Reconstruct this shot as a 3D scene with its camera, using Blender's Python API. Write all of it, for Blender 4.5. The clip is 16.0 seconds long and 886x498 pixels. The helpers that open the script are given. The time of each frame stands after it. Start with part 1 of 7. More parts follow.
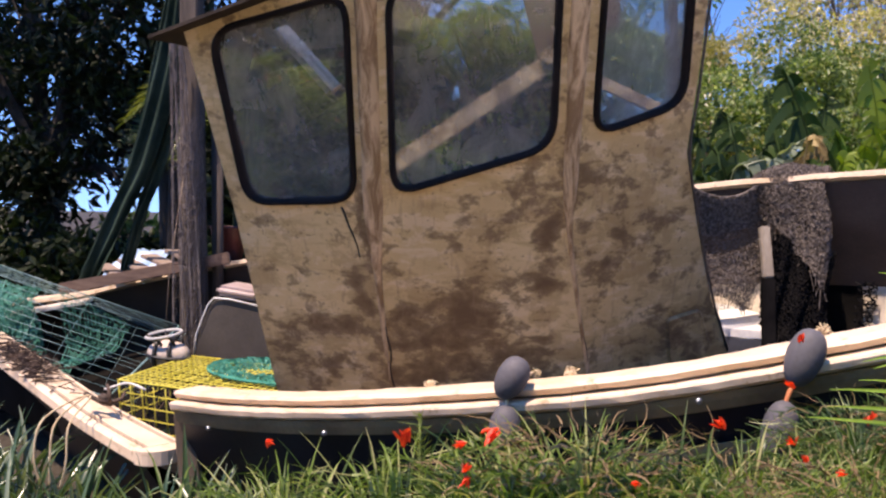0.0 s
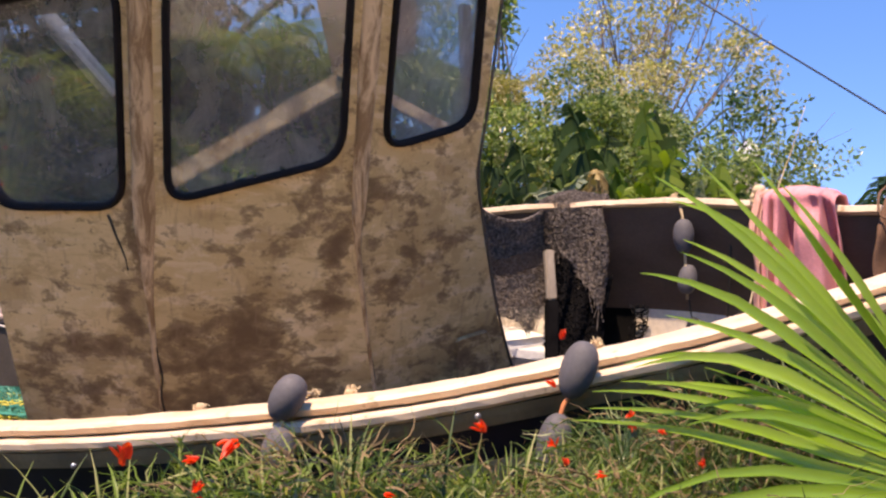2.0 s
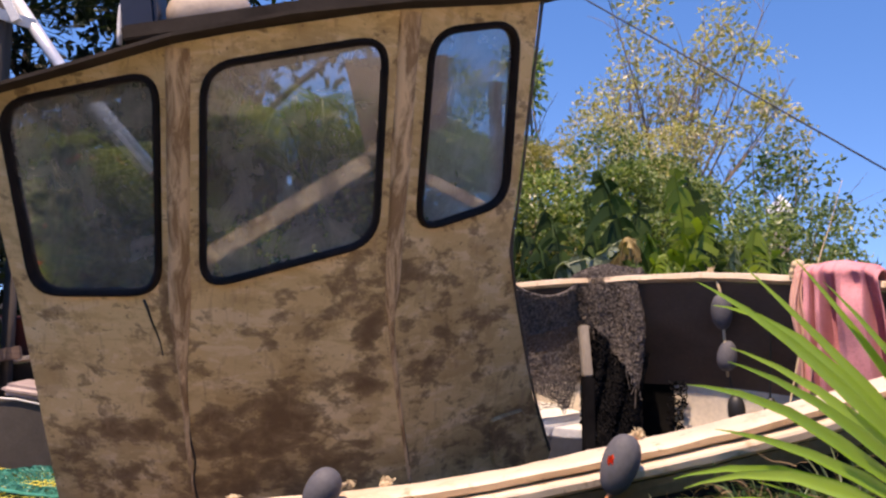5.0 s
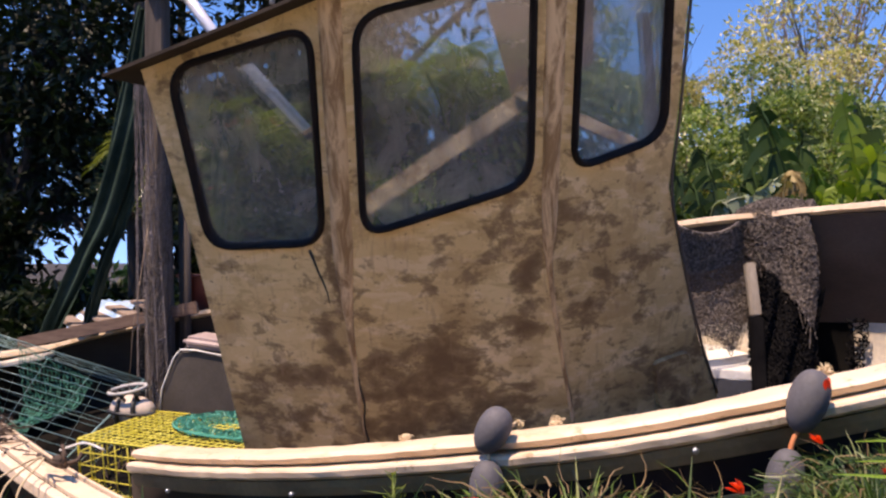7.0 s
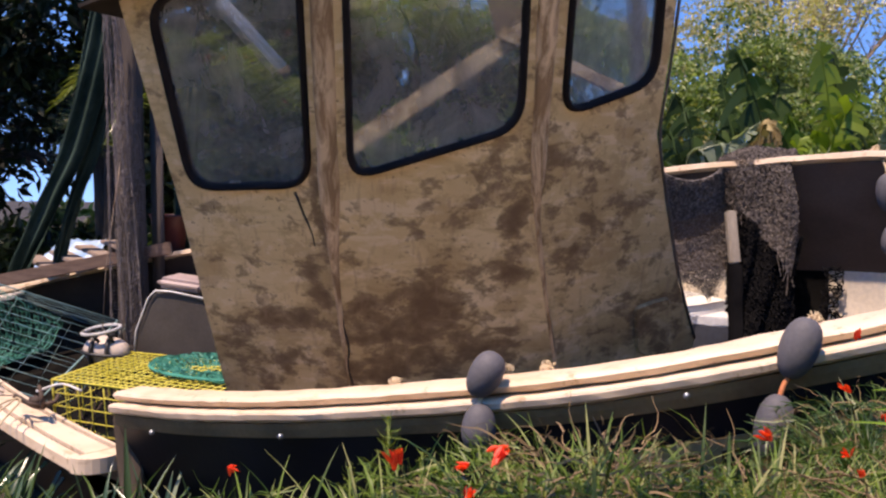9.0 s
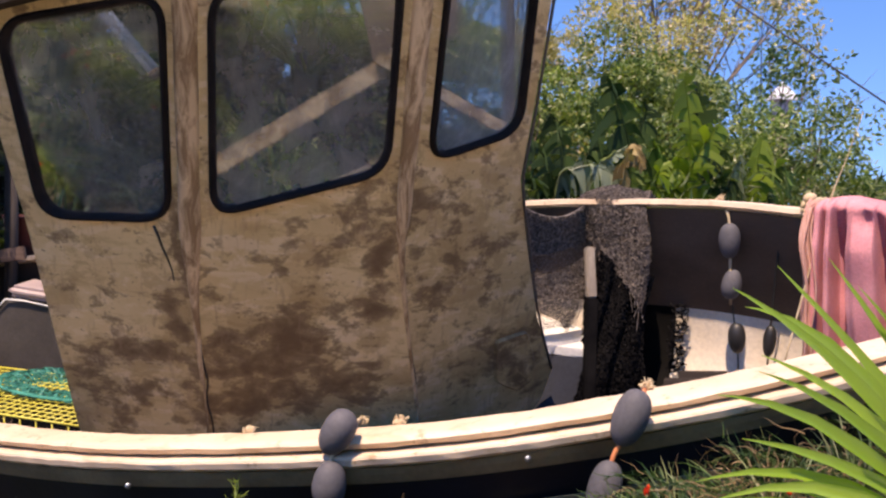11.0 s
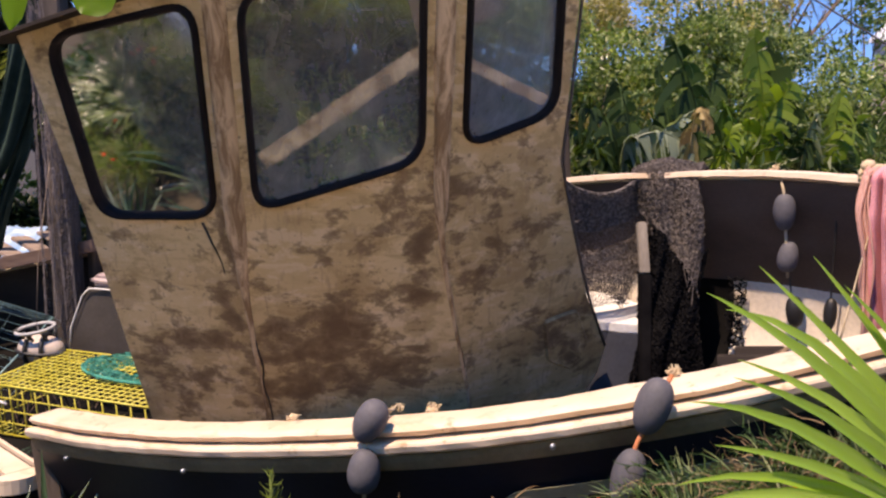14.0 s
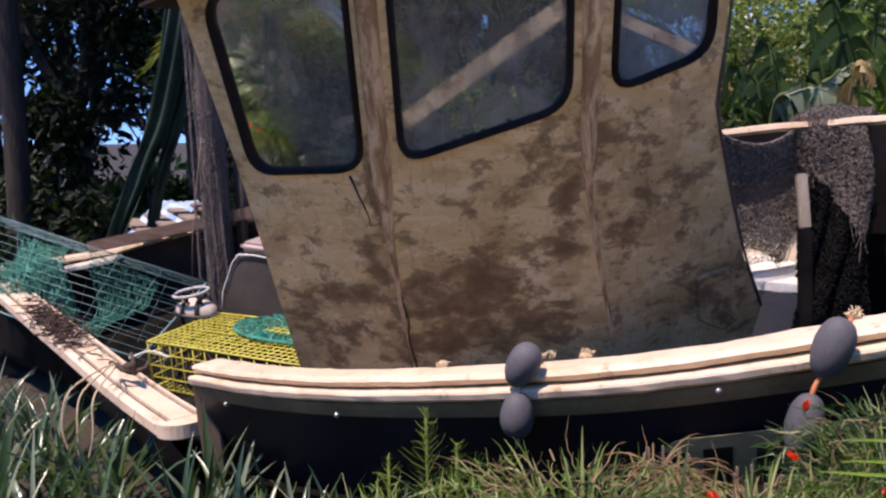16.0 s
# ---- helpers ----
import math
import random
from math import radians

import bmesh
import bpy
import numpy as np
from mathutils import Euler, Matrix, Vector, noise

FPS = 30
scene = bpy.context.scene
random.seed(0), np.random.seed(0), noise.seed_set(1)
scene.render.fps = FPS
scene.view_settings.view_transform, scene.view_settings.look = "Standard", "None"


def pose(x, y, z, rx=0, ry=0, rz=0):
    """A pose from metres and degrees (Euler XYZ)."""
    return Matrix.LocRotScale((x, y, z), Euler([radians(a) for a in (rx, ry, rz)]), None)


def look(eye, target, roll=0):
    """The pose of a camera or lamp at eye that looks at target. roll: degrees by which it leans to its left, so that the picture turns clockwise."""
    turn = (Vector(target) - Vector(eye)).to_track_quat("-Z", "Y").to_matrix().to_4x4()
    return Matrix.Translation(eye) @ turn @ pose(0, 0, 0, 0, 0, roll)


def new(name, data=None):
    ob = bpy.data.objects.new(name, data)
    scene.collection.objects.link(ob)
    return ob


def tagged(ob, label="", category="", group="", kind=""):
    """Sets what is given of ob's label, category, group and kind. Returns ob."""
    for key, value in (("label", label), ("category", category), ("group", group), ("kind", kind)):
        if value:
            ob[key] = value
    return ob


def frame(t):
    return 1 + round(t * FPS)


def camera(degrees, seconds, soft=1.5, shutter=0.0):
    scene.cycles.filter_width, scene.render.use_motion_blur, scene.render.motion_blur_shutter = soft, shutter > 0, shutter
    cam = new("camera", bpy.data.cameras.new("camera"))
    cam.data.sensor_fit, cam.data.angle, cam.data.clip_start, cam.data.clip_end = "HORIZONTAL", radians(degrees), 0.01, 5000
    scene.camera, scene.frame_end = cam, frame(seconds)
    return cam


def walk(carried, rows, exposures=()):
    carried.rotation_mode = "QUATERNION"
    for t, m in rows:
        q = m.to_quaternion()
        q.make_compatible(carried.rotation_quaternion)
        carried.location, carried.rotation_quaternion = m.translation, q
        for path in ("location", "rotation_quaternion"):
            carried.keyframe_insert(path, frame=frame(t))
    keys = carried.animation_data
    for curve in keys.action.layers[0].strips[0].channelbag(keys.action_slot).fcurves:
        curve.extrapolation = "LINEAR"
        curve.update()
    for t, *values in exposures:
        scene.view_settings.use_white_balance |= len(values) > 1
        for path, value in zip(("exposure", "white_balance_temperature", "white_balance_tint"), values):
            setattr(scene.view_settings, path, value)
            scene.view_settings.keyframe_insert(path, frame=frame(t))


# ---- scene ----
cam = camera(56.8, 16.0, soft=2.4)
PATH = [
    (0, (0.277, 0.075, 1.36), (0.107, 2.066, 1.279), 0.9),
    (0.5, (0.286, 0.111, 1.341), (0.179, 2.107, 1.276), 1.2),
    (1, (0.304, 0.14, 1.329), (0.319, 2.14, 1.284), 1.6),
    (1.5, (0.324, 0.168, 1.316), (0.484, 2.162, 1.298), 2.1),
    (2, (0.346, 0.18, 1.306), (0.645, 2.157, 1.314), 2.3),
    (2.5, (0.348, 0.157, 1.337), (0.752, 2.115, 1.35), 2.9),
    (3, (0.343, 0.15, 1.355), (0.791, 2.099, 1.403), 3.2),
    (3.5, (0.353, 0.161, 1.38), (0.779, 2.113, 1.478), 3.3),
    (4, (0.342, 0.17, 1.381), (0.719, 2.128, 1.541), 2.8),
    (6.5, (0.321, 0.226, 1.362), (0.271, 2.223, 1.466), 0.3),
    (7, (0.279, 0.226, 1.347), (0.161, 2.222, 1.377), -0.2),
    (7.5, (0.239, 0.214, 1.33), (0.079, 2.207, 1.305), -0.4),
    (8, (0.214, 0.224, 1.328), (0.052, 2.216, 1.259), -0.4),
    (8.5, (0.203, 0.249, 1.326), (0.083, 2.243, 1.234), 0.1),
    (9, (0.204, 0.245, 1.349), (0.17, 2.242, 1.241), 0.6),
    (9.5, (0.204, 0.238, 1.388), (0.264, 2.233, 1.271), 1.4),
    (10, (0.211, 0.24, 1.431), (0.357, 2.231, 1.311), 2.3),
    (12.5, (0.352, 0.185, 1.733), (0.64, 2.151, 1.508), 3.2),
    (13, (0.371, 0.184, 1.75), (0.629, 2.152, 1.501), 2.6),
    (13.5, (0.424, 0.174, 1.672), (0.58, 2.155, 1.447), 1.3),
    (14, (0.435, 0.186, 1.638), (0.47, 2.171, 1.402), 0.5),
    (14.5, (0.442, 0.199, 1.595), (0.351, 2.183, 1.352), -0.1),
    (15, (0.423, 0.193, 1.556), (0.231, 2.168, 1.304), -0.7),
    (15.5, (0.409, 0.197, 1.521), (0.15, 2.163, 1.263), -1.1),
    (16, (0.365, 0.214, 1.516), (0.094, 2.176, 1.245), -1.1),
]
walk(cam, [(t, look(eye, target, roll)) for t, eye, target, roll in PATH], [(0.0, 1.66, 8250, 28), (1.6, 1.74, 9300, 28), (3.2, 1.48, 9200, 28), (4.2, 1.40, 8900, 28), (6.5, 1.54, 8800, 28), (8.5, 1.44, 8250, 28), (10.0, 1.48, 8500, 28), (12.5, 1.54, 8800, 28), (14.5, 1.46, 8700, 28), (15.2, 1.40, 7800, 28), (16.0, 1.32, 7450, 28)])

# ---- light ----
SUN_WAY = Vector((-0.27, -0.29, 0.92)).normalized()
world = bpy.data.worlds.new("sky")
scene.world = world
world.use_nodes = True
wn = world.node_tree
for n in list(wn.nodes):
    wn.nodes.remove(n)
sky = wn.nodes.new("ShaderNodeTexSky")
sky.sky_type, sky.sun_disc = "NISHITA", False
sky.sun_elevation = math.asin(SUN_WAY.z)
sky.sun_rotation = math.atan2(SUN_WAY.x, SUN_WAY.y)
sky.altitude = 1500
sky.air_density, sky.dust_density, sky.ozone_density = 1.0, 0.0, 3.5
wbg = wn.nodes.new("ShaderNodeBackground")
wbg.inputs["Strength"].default_value = 0.125
wout = wn.nodes.new("ShaderNodeOutputWorld")
deep = wn.nodes.new("ShaderNodeHueSaturation")
deep.inputs["Saturation"].default_value = 1.28
deep.inputs["Hue"].default_value = 0.506
aim = wn.nodes.new("ShaderNodeTexCoord")
lift = wn.nodes.new("ShaderNodeMapping")
lift.inputs["Location"].default_value = (0, 0, 0.18)
wn.links.new(aim.outputs["Generated"], lift.inputs["Vector"])
wn.links.new(lift.outputs["Vector"], sky.inputs["Vector"])
wn.links.new(sky.outputs["Color"], deep.inputs["Color"])
wn.links.new(deep.outputs["Color"], wbg.inputs["Color"])
wn.links.new(wbg.outputs["Background"], wout.inputs["Surface"])
sun_data = bpy.data.lights.new("sun", "SUN")
sun_data.energy, sun_data.angle, sun_data.color = 2.5, radians(0.55), (1.0, 0.95, 0.86)
sun = new("sun", sun_data)
sun.matrix_world = look(SUN_WAY * 30, (0, 0, 0))

# ---- materials ----
def colour(c):
    return (c[0], c[1], c[2], 1.0)


class Mat:
    """A small builder for node materials."""

    def __init__(self, name, rough=0.6, metal=0.0, spec=0.5):
        self.m = bpy.data.materials.new(name)
        self.m.use_nodes = True
        self.t = self.m.node_tree
        self.b = self.t.nodes["Principled BSDF"]
        self.b.inputs["Roughness"].default_value = rough
        self.b.inputs["Metallic"].default_value = metal
        self.b.inputs["Specular IOR Level"].default_value = spec
        self.co = self.t.nodes.new("ShaderNodeTexCoord").outputs["Object"]

    def node(self, kind, **inputs):
        n = self.t.nodes.new(kind)
        for k, v in inputs.items():
            self.put(n.inputs[k.replace("_", " ")], v)
        return n

    def put(self, socket, v):
        if isinstance(v, bpy.types.NodeSocket):
            self.t.links.new(v, socket)
        else:
            socket.default_value = v

    def scaled(self, s):
        n = self.node("ShaderNodeMapping", Vector=self.co)
        n.inputs["Scale"].default_value = s
        return n.outputs["Vector"]

    def noise(self, scale, stretch=(1, 1, 1), detail=4.0, rough=0.55, warp=0.0):
        n = self.node("ShaderNodeTexNoise", Vector=self.scaled(stretch), Scale=scale, Detail=detail, Roughness=rough, Distortion=warp)
        return n.outputs["Fac"]

    def ramp(self, fac, stops):
        n = self.node("ShaderNodeValToRGB", Fac=fac)
        e = n.color_ramp.elements
        while len(e) < len(stops):
            e.new(0.5)
        for i, (p, c) in enumerate(stops):
            e[i].position = p
            e[i].color = colour(c) if not isinstance(c, (int, float)) else (c, c, c, 1)
        return n.outputs["Color"]

    def mix(self, fac, a, b, blend="MIX"):
        n = self.t.nodes.new("ShaderNodeMix")
        n.data_type, n.blend_type = "RGBA", blend
        self.put(n.inputs[0], fac)
        self.put(n.inputs[6], colour(a) if isinstance(a, tuple) else a)
        self.put(n.inputs[7], colour(b) if isinstance(b, tuple) else b)
        return n.outputs[2]

    def base(self, c):
        self.put(self.b.inputs["Base Color"], colour(c) if isinstance(c, tuple) else c)
        return self

    def rough(self, r):
        self.put(self.b.inputs["Roughness"], r)
        return self

    def bump(self, h, strength=0.3, dist=0.01):
        n = self.node("ShaderNodeBump", Height=h, Strength=strength, Distance=dist)
        self.t.links.new(n.outputs["Normal"], self.b.inputs["Normal"])
        return self


def mottled(name, a, b, scale=6.0, rough=0.7, bump=0.25, dist=0.004, stretch=(1, 1, 1), metal=0.0, fine=60.0, spread=0.2, spec=0.5):
    m = Mat(name, rough, metal, spec)
    big = m.ramp(m.noise(scale, stretch, 5), [(0.5 - spread, a), (0.5 + spread, b)])
    grain = m.ramp(m.noise(fine, stretch, 3), [(0.3, 0.82), (0.7, 1.0)])
    m.base(m.mix(1.0, big, grain, "MULTIPLY"))
    return m.bump(m.noise(fine, stretch, 4), bump, dist).m


def leafy(name, dark, light, passed=0.35, rough=0.45, spec=0.4, odd=None):
    """Leaf material: colour by leaf, some light through it."""
    m = Mat(name, rough, 0.0, spec)
    geo = m.t.nodes.new("ShaderNodeNewGeometry")
    stops = [(0.0, dark), (1.0, light)] if odd is None else [(0.0, dark), (0.72, light), (0.9, odd)]
    c = m.ramp(geo.outputs["Random Per Island"], stops)
    patch = m.ramp(m.noise(0.9, (1, 1, 1), 3), [(0.35, 0.6), (0.65, 1.15)])
    c = m.mix(1.0, c, patch, "MULTIPLY")
    m.base(c)
    tr = m.node("ShaderNodeBsdfTranslucent", Color=m.mix(1.0, c, (1.5, 1.6, 0.7), "MULTIPLY"))
    mixer = m.node("ShaderNodeMixShader", Fac=passed)
    m.t.links.new(m.b.outputs["BSDF"], mixer.inputs[1])
    m.t.links.new(tr.outputs["BSDF"], mixer.inputs[2])
    m.t.links.new(mixer.outputs["Shader"], m.t.nodes["Material Output"].inputs["Surface"])
    return m.m


# worn places on the wheelhouse: x, z, half width, half height, depth of wear
WORN = [(0.117, 1.02, 0.13, 0.09, 1.0), (0.02, 0.90, 0.26, 0.12, 0.95), (-0.10, 0.95, 0.09, 0.09, 0.8), (0.15, 1.185, 0.09, 0.07, 0.6),
        (0.20, 1.30, 0.11, 0.05, 0.45), (0.405, 1.29, 0.06, 0.12, 0.9), (0.35, 1.39, 0.09, 0.05, 0.6), (0.36, 1.07, 0.08, 0.05, 0.65),
        (0.41, 0.985, 0.07, 0.05, 0.7), (0.25, 0.80, 0.28, 0.09, 0.65), (-0.06, 0.73, 0.22, 0.10, 0.85), (-0.41, 0.93, 0.19, 0.07, 0.75),
        (-0.52, 0.73, 0.19, 0.09, 0.6), (-0.272, 1.27, 0.035, 0.16, 0.9), (-0.275, 1.03, 0.07, 0.09, 0.8), (0.56, 1.51, 0.20, 0.08, 0.65),
        (0.74, 1.33, 0.11, 0.09, 0.6), (0.63, 1.19, 0.09, 0.09, 0.55), (0.97, 0.88, 0.16, 0.13, 0.5)]


def wheelhouse_paint():
    """Old cream paint, brushed thin and worn through in dragged patches to the brown coat below."""
    m = Mat("weathered_cream_paint", 0.62, 0.0, 0.3)

    def maths(kind, a, b=0.0, c=0.0):
        n = m.t.nodes.new("ShaderNodeMath")
        n.operation = kind
        for i, q in enumerate((a, b, c)):
            m.put(n.inputs[i], q)
        return n.outputs[0]

    def vector(kind, a, b):
        n = m.t.nodes.new("ShaderNodeVectorMath")
        n.operation = kind
        m.put(n.inputs[0], a)
        m.put(n.inputs[1], b)
        return n.outputs["Value"] if kind == "LENGTH" else n.outputs["Vector"]

    bend = m.node("ShaderNodeTexNoise", Vector=m.co, Scale=7.0, Detail=4.0, Roughness=0.6).outputs["Color"]
    place = vector("ADD", m.co, vector("MULTIPLY", vector("SUBTRACT", bend, (0.5, 0.5, 0.5)), (0.30, 0.0, 0.22)))
    worn_at = 0.0
    for x, z, w, h, depth in WORN:
        far = vector("LENGTH", vector("MULTIPLY", vector("SUBTRACT", place, (x, 0, z)), (1 / w, 0, 1 / h)), (0, 0, 0))
        near_by = maths("MAXIMUM", maths("MULTIPLY_ADD", far, -0.62 * depth, depth), 0.0)
        worn_at = maths("MAXIMUM", near_by, worn_at)
    low = m.noise(2.2, (1, 1, 1), 4, 0.6, 0.3)
    c = m.ramp(low, [(0.32, (0.71, 0.55, 0.295)), (0.50, (0.65, 0.485, 0.245)), (0.68, (0.55, 0.395, 0.19))])
    # thin brushed coat: level strokes, some thicker and paler
    stroke = m.noise(9.0, (0.6, 1.0, 1.9), 10, 0.68, 0.5)
    c = m.mix(m.ramp(stroke, [(0.52, 0.0), (0.58, 0.45)]), c, (0.80, 0.65, 0.43))
    c = m.mix(m.ramp(stroke, [(0.36, 0.55), (0.45, 0.0)]), c, (0.42, 0.285, 0.125))
    # half-worn brown haze round the worn places
    broad = maths("MULTIPLY_ADD", worn_at, 0.24, m.noise(6.0, (0.9, 1.0, 1.1), 12, 0.70, 0.3))
    c = m.mix(m.ramp(broad, [(0.535, 0.0), (0.575, 0.42), (0.70, 0.60)]), c, (0.36, 0.235, 0.098))
    # dabs worn through to the dark ground coat, with torn edges
    wear = maths("MULTIPLY_ADD", worn_at, 0.27, m.noise(11.0, (0.80, 1.0, 1.25), 12, 0.68, 0.25))
    dabs = m.ramp(wear, [(0.562, 0.0), (0.602, 0.55), (0.67, 0.80), (0.77, 0.95)])
    c = m.mix(dabs, c, (0.165, 0.10, 0.05))
    # rain marks and pin specks
    drip = m.ramp(m.noise(12.0, (2.8, 1.0, 0.45), 6, 0.65, 0.4), [(0.57, 0.0), (0.66, 0.45)])
    c = m.mix(drip, c, (0.33, 0.215, 0.12))
    speck = m.ramp(m.noise(48.0, (1, 1, 1), 2), [(0.69, 0.0), (0.72, 0.7)])
    c = m.mix(speck, c, (0.15, 0.09, 0.05))
    m.base(c)
    m.rough(m.ramp(wear, [(0.5, 0.5), (0.9, 0.8)]))
    return m.bump(maths("MULTIPLY_ADD", stroke, 0.5, wear), 0.32, 0.008).m


def pillar_paint():
    m = Mat("weathered_pillar_paint", 0.6, 0.0, 0.35)
    cream = m.ramp(m.noise(3.0, (1, 1, 0.5), 4), [(0.3, (0.54, 0.375, 0.205)), (0.7, (0.70, 0.51, 0.31))])
    run = m.ramp(m.noise(11.0, (2.2, 1.0, 0.35), 6, 0.65, 0.6), [(0.44, 0.0), (0.58, 0.9)])
    c = m.mix(run, cream, (0.22, 0.125, 0.055))
    m.base(c)
    return m.bump(m.noise(18.0, (1, 1, 0.6), 5), 0.4, 0.006).m


def glass_pane(name, thin, thick, dust, index=1.6):
    """Old window glass: clear and reflecting, under a film of dust and dried smears."""
    m = Mat(name, 0.05)
    t = m.t
    clear = m.node("ShaderNodeBsdfTransparent", Color=(0.74, 0.78, 0.74, 1))
    gloss = m.node("ShaderNodeBsdfGlossy", Color=(1, 1, 1, 1), Roughness=0.035)
    front = m.node("ShaderNodeBsdfDiffuse", Color=colour(dust))
    through_dust = m.node("ShaderNodeBsdfTranslucent", Color=colour(dust))
    dusty = m.node("ShaderNodeMixShader", Fac=0.5)
    t.links.new(front.outputs["BSDF"], dusty.inputs[1])
    t.links.new(through_dust.outputs["BSDF"], dusty.inputs[2])
    smear = m.node("ShaderNodeBsdfRefraction", Color=(0.72, 0.76, 0.72, 1), Roughness=0.06, IOR=1.03)
    view = m.node("ShaderNodeMixShader", Fac=0.7)
    t.links.new(clear.outputs["BSDF"], view.inputs[1])
    t.links.new(smear.outputs["BSDF"], view.inputs[2])
    film = m.ramp(m.noise(3.2, (1.0, 1.0, 1.7), 6, 0.6, 0.8), [(0.36, thin), (0.66, thick)])
    wiped = m.ramp(m.noise(9.0, (1.6, 1.0, 0.7), 8, 0.7, 0.6), [(0.40, 0.75), (0.66, 1.15)])
    b = m.node("ShaderNodeMixShader", Fac=m.mix(1.0, film, wiped, "MULTIPLY"))
    t.links.new(view.outputs["Shader"], b.inputs[1])
    t.links.new(dusty.outputs["Shader"], b.inputs[2])
    fres = m.node("ShaderNodeFresnel", IOR=index)
    a = m.node("ShaderNodeMixShader", Fac=fres.outputs["Fac"])
    t.links.new(b.outputs["Shader"], a.inputs[1])
    t.links.new(gloss.outputs["BSDF"], a.inputs[2])
    t.links.new(a.outputs["Shader"], t.nodes["Material Output"].inputs["Surface"])
    return m.m


def rail_paint():
    m = Mat("cream_rail_paint", 0.5, 0.0, 0.4)
    c = m.ramp(m.noise(5.0, (1, 1, 1), 5), [(0.3, (0.64, 0.49, 0.355)), (0.7, (0.76, 0.61, 0.46))])
    wash = m.ramp(m.noise(2.6, (1, 1, 1), 6, 0.6), [(0.50, 0.0), (0.68, 0.45)])
    c = m.mix(wash, c, (0.50, 0.36, 0.24))
    flake = m.ramp(m.noise(9.0, (0.6, 0.6, 2.5), 9, 0.68, 0.2), [(0.56, 0.0), (0.60, 0.65)])
    c = m.mix(flake, c, (0.56, 0.41, 0.27))
    scuff = m.ramp(m.noise(17.0, (1, 1, 1), 6, 0.7), [(0.58, 0.0), (0.66, 0.75)])
    c = m.mix(scuff, c, (0.36, 0.24, 0.13))
    m.base(c)
    return m.bump(m.noise(22.0, (1, 1, 1), 5), 0.3, 0.004).m


PAINT = wheelhouse_paint()
PILLAR = pillar_paint()
GLASS = glass_pane("dusty_glass", 0.27, 0.58, (0.47, 0.45, 0.38), 1.62)
# right pane: the bluish dust film also stands in for reflected sky haze
HAZYGLASS = glass_pane("hazy_glass", 0.46, 0.66, (0.36, 0.40, 0.40), 1.25)
RAIL = rail_paint()
RUBBER = mottled("black_rubber", (0.006, 0.005, 0.005), (0.016, 0.012, 0.012), 9, 0.7, 0.15, spec=0.15)
NAVY = mottled("navy_hull_paint", (0.004, 0.005, 0.009), (0.011, 0.013, 0.022), 3, 0.5, 0.2, spec=0.3)
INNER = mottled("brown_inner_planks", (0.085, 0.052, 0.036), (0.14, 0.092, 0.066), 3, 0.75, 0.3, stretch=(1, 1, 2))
DECK = mottled("pale_deck_paint", (0.56, 0.50, 0.42), (0.74, 0.68, 0.60), 3, 0.7, 0.3)
BOUNCEDECK = mottled("tan_bounce_deck", (0.20, 0.15, 0.10), (0.31, 0.235, 0.155), 4, 0.8, 0.3)
# near-black deck tone: shade of the deep interior put into the colour
SHADEDECK = mottled("shade_toned_deck", (0.003, 0.003, 0.003), (0.010, 0.009, 0.008), 4, 0.9, spec=0.1)
WOOD = mottled("grey_weathered_wood", (0.10, 0.072, 0.052), (0.21, 0.155, 0.115), 4, 0.85, 0.5, 0.006, stretch=(6, 6, 0.6), fine=25)
# mast timber darkened to carry the shade of the trees overhead
SHADEMAST = mottled("shaded_mast_timber", (0.045, 0.034, 0.027), (0.10, 0.078, 0.063), 4, 0.9, 0.5, 0.006, stretch=(6, 6, 0.6), fine=25)
BOARD = mottled("bleached_board", (0.34, 0.23, 0.15), (0.52, 0.38, 0.27), 5, 0.8, 0.4, stretch=(1, 6, 6), fine=30)
ROOF = mottled("dark_roof_edge", (0.022, 0.017, 0.014), (0.05, 0.04, 0.033), 5, 0.9, 0.3, spec=0.15)
RENDER = mottled("cream_wall_render", (0.70, 0.62, 0.50), (0.80, 0.72, 0.60), 1.2, 0.9, 0.3)
LINER = mottled("cream_lining_paint", (0.78, 0.67, 0.53), (0.87, 0.77, 0.63), 3, 0.7, 0.3)
WALE = mottled("brown_wale_paint", (0.16, 0.10, 0.048), (0.33, 0.215, 0.105), 5, 0.7, 0.3)
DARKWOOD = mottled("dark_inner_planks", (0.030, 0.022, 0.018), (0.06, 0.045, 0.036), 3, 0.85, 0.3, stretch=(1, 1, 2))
FLOAT = mottled("grey_foam_float", (0.075, 0.075, 0.085), (0.125, 0.12, 0.135), 8, 0.72, 0.35, 0.003, fine=90)
ROPE = mottled("pale_rope", (0.48, 0.36, 0.22), (0.68, 0.55, 0.36), 30, 0.9, 0.6, 0.004, fine=150)
ORANGE_ROPE = mottled("orange_rope", (0.55, 0.16, 0.06), (0.75, 0.30, 0.14), 30, 0.9)
NET = mottled("brown_net_twine", (0.026, 0.022, 0.020), (0.23, 0.195, 0.175), 75, 0.95, spread=0.15)
GREENNET = mottled("green_net", (0.016, 0.034, 0.025), (0.045, 0.078, 0.06), 5, 0.9, spec=0.1)
YELLOW = mottled("yellow_coated_wire", (0.66, 0.58, 0.06), (0.82, 0.74, 0.14), 12, 0.45, 0.1)
GREENWIRE = mottled("green_coated_wire", (0.02, 0.22, 0.16), (0.05, 0.36, 0.27), 12, 0.45, 0.1)
PALEWIRE = mottled("pale_teal_wire", (0.16, 0.33, 0.34), (0.30, 0.48, 0.48), 12, 0.4, 0.1)
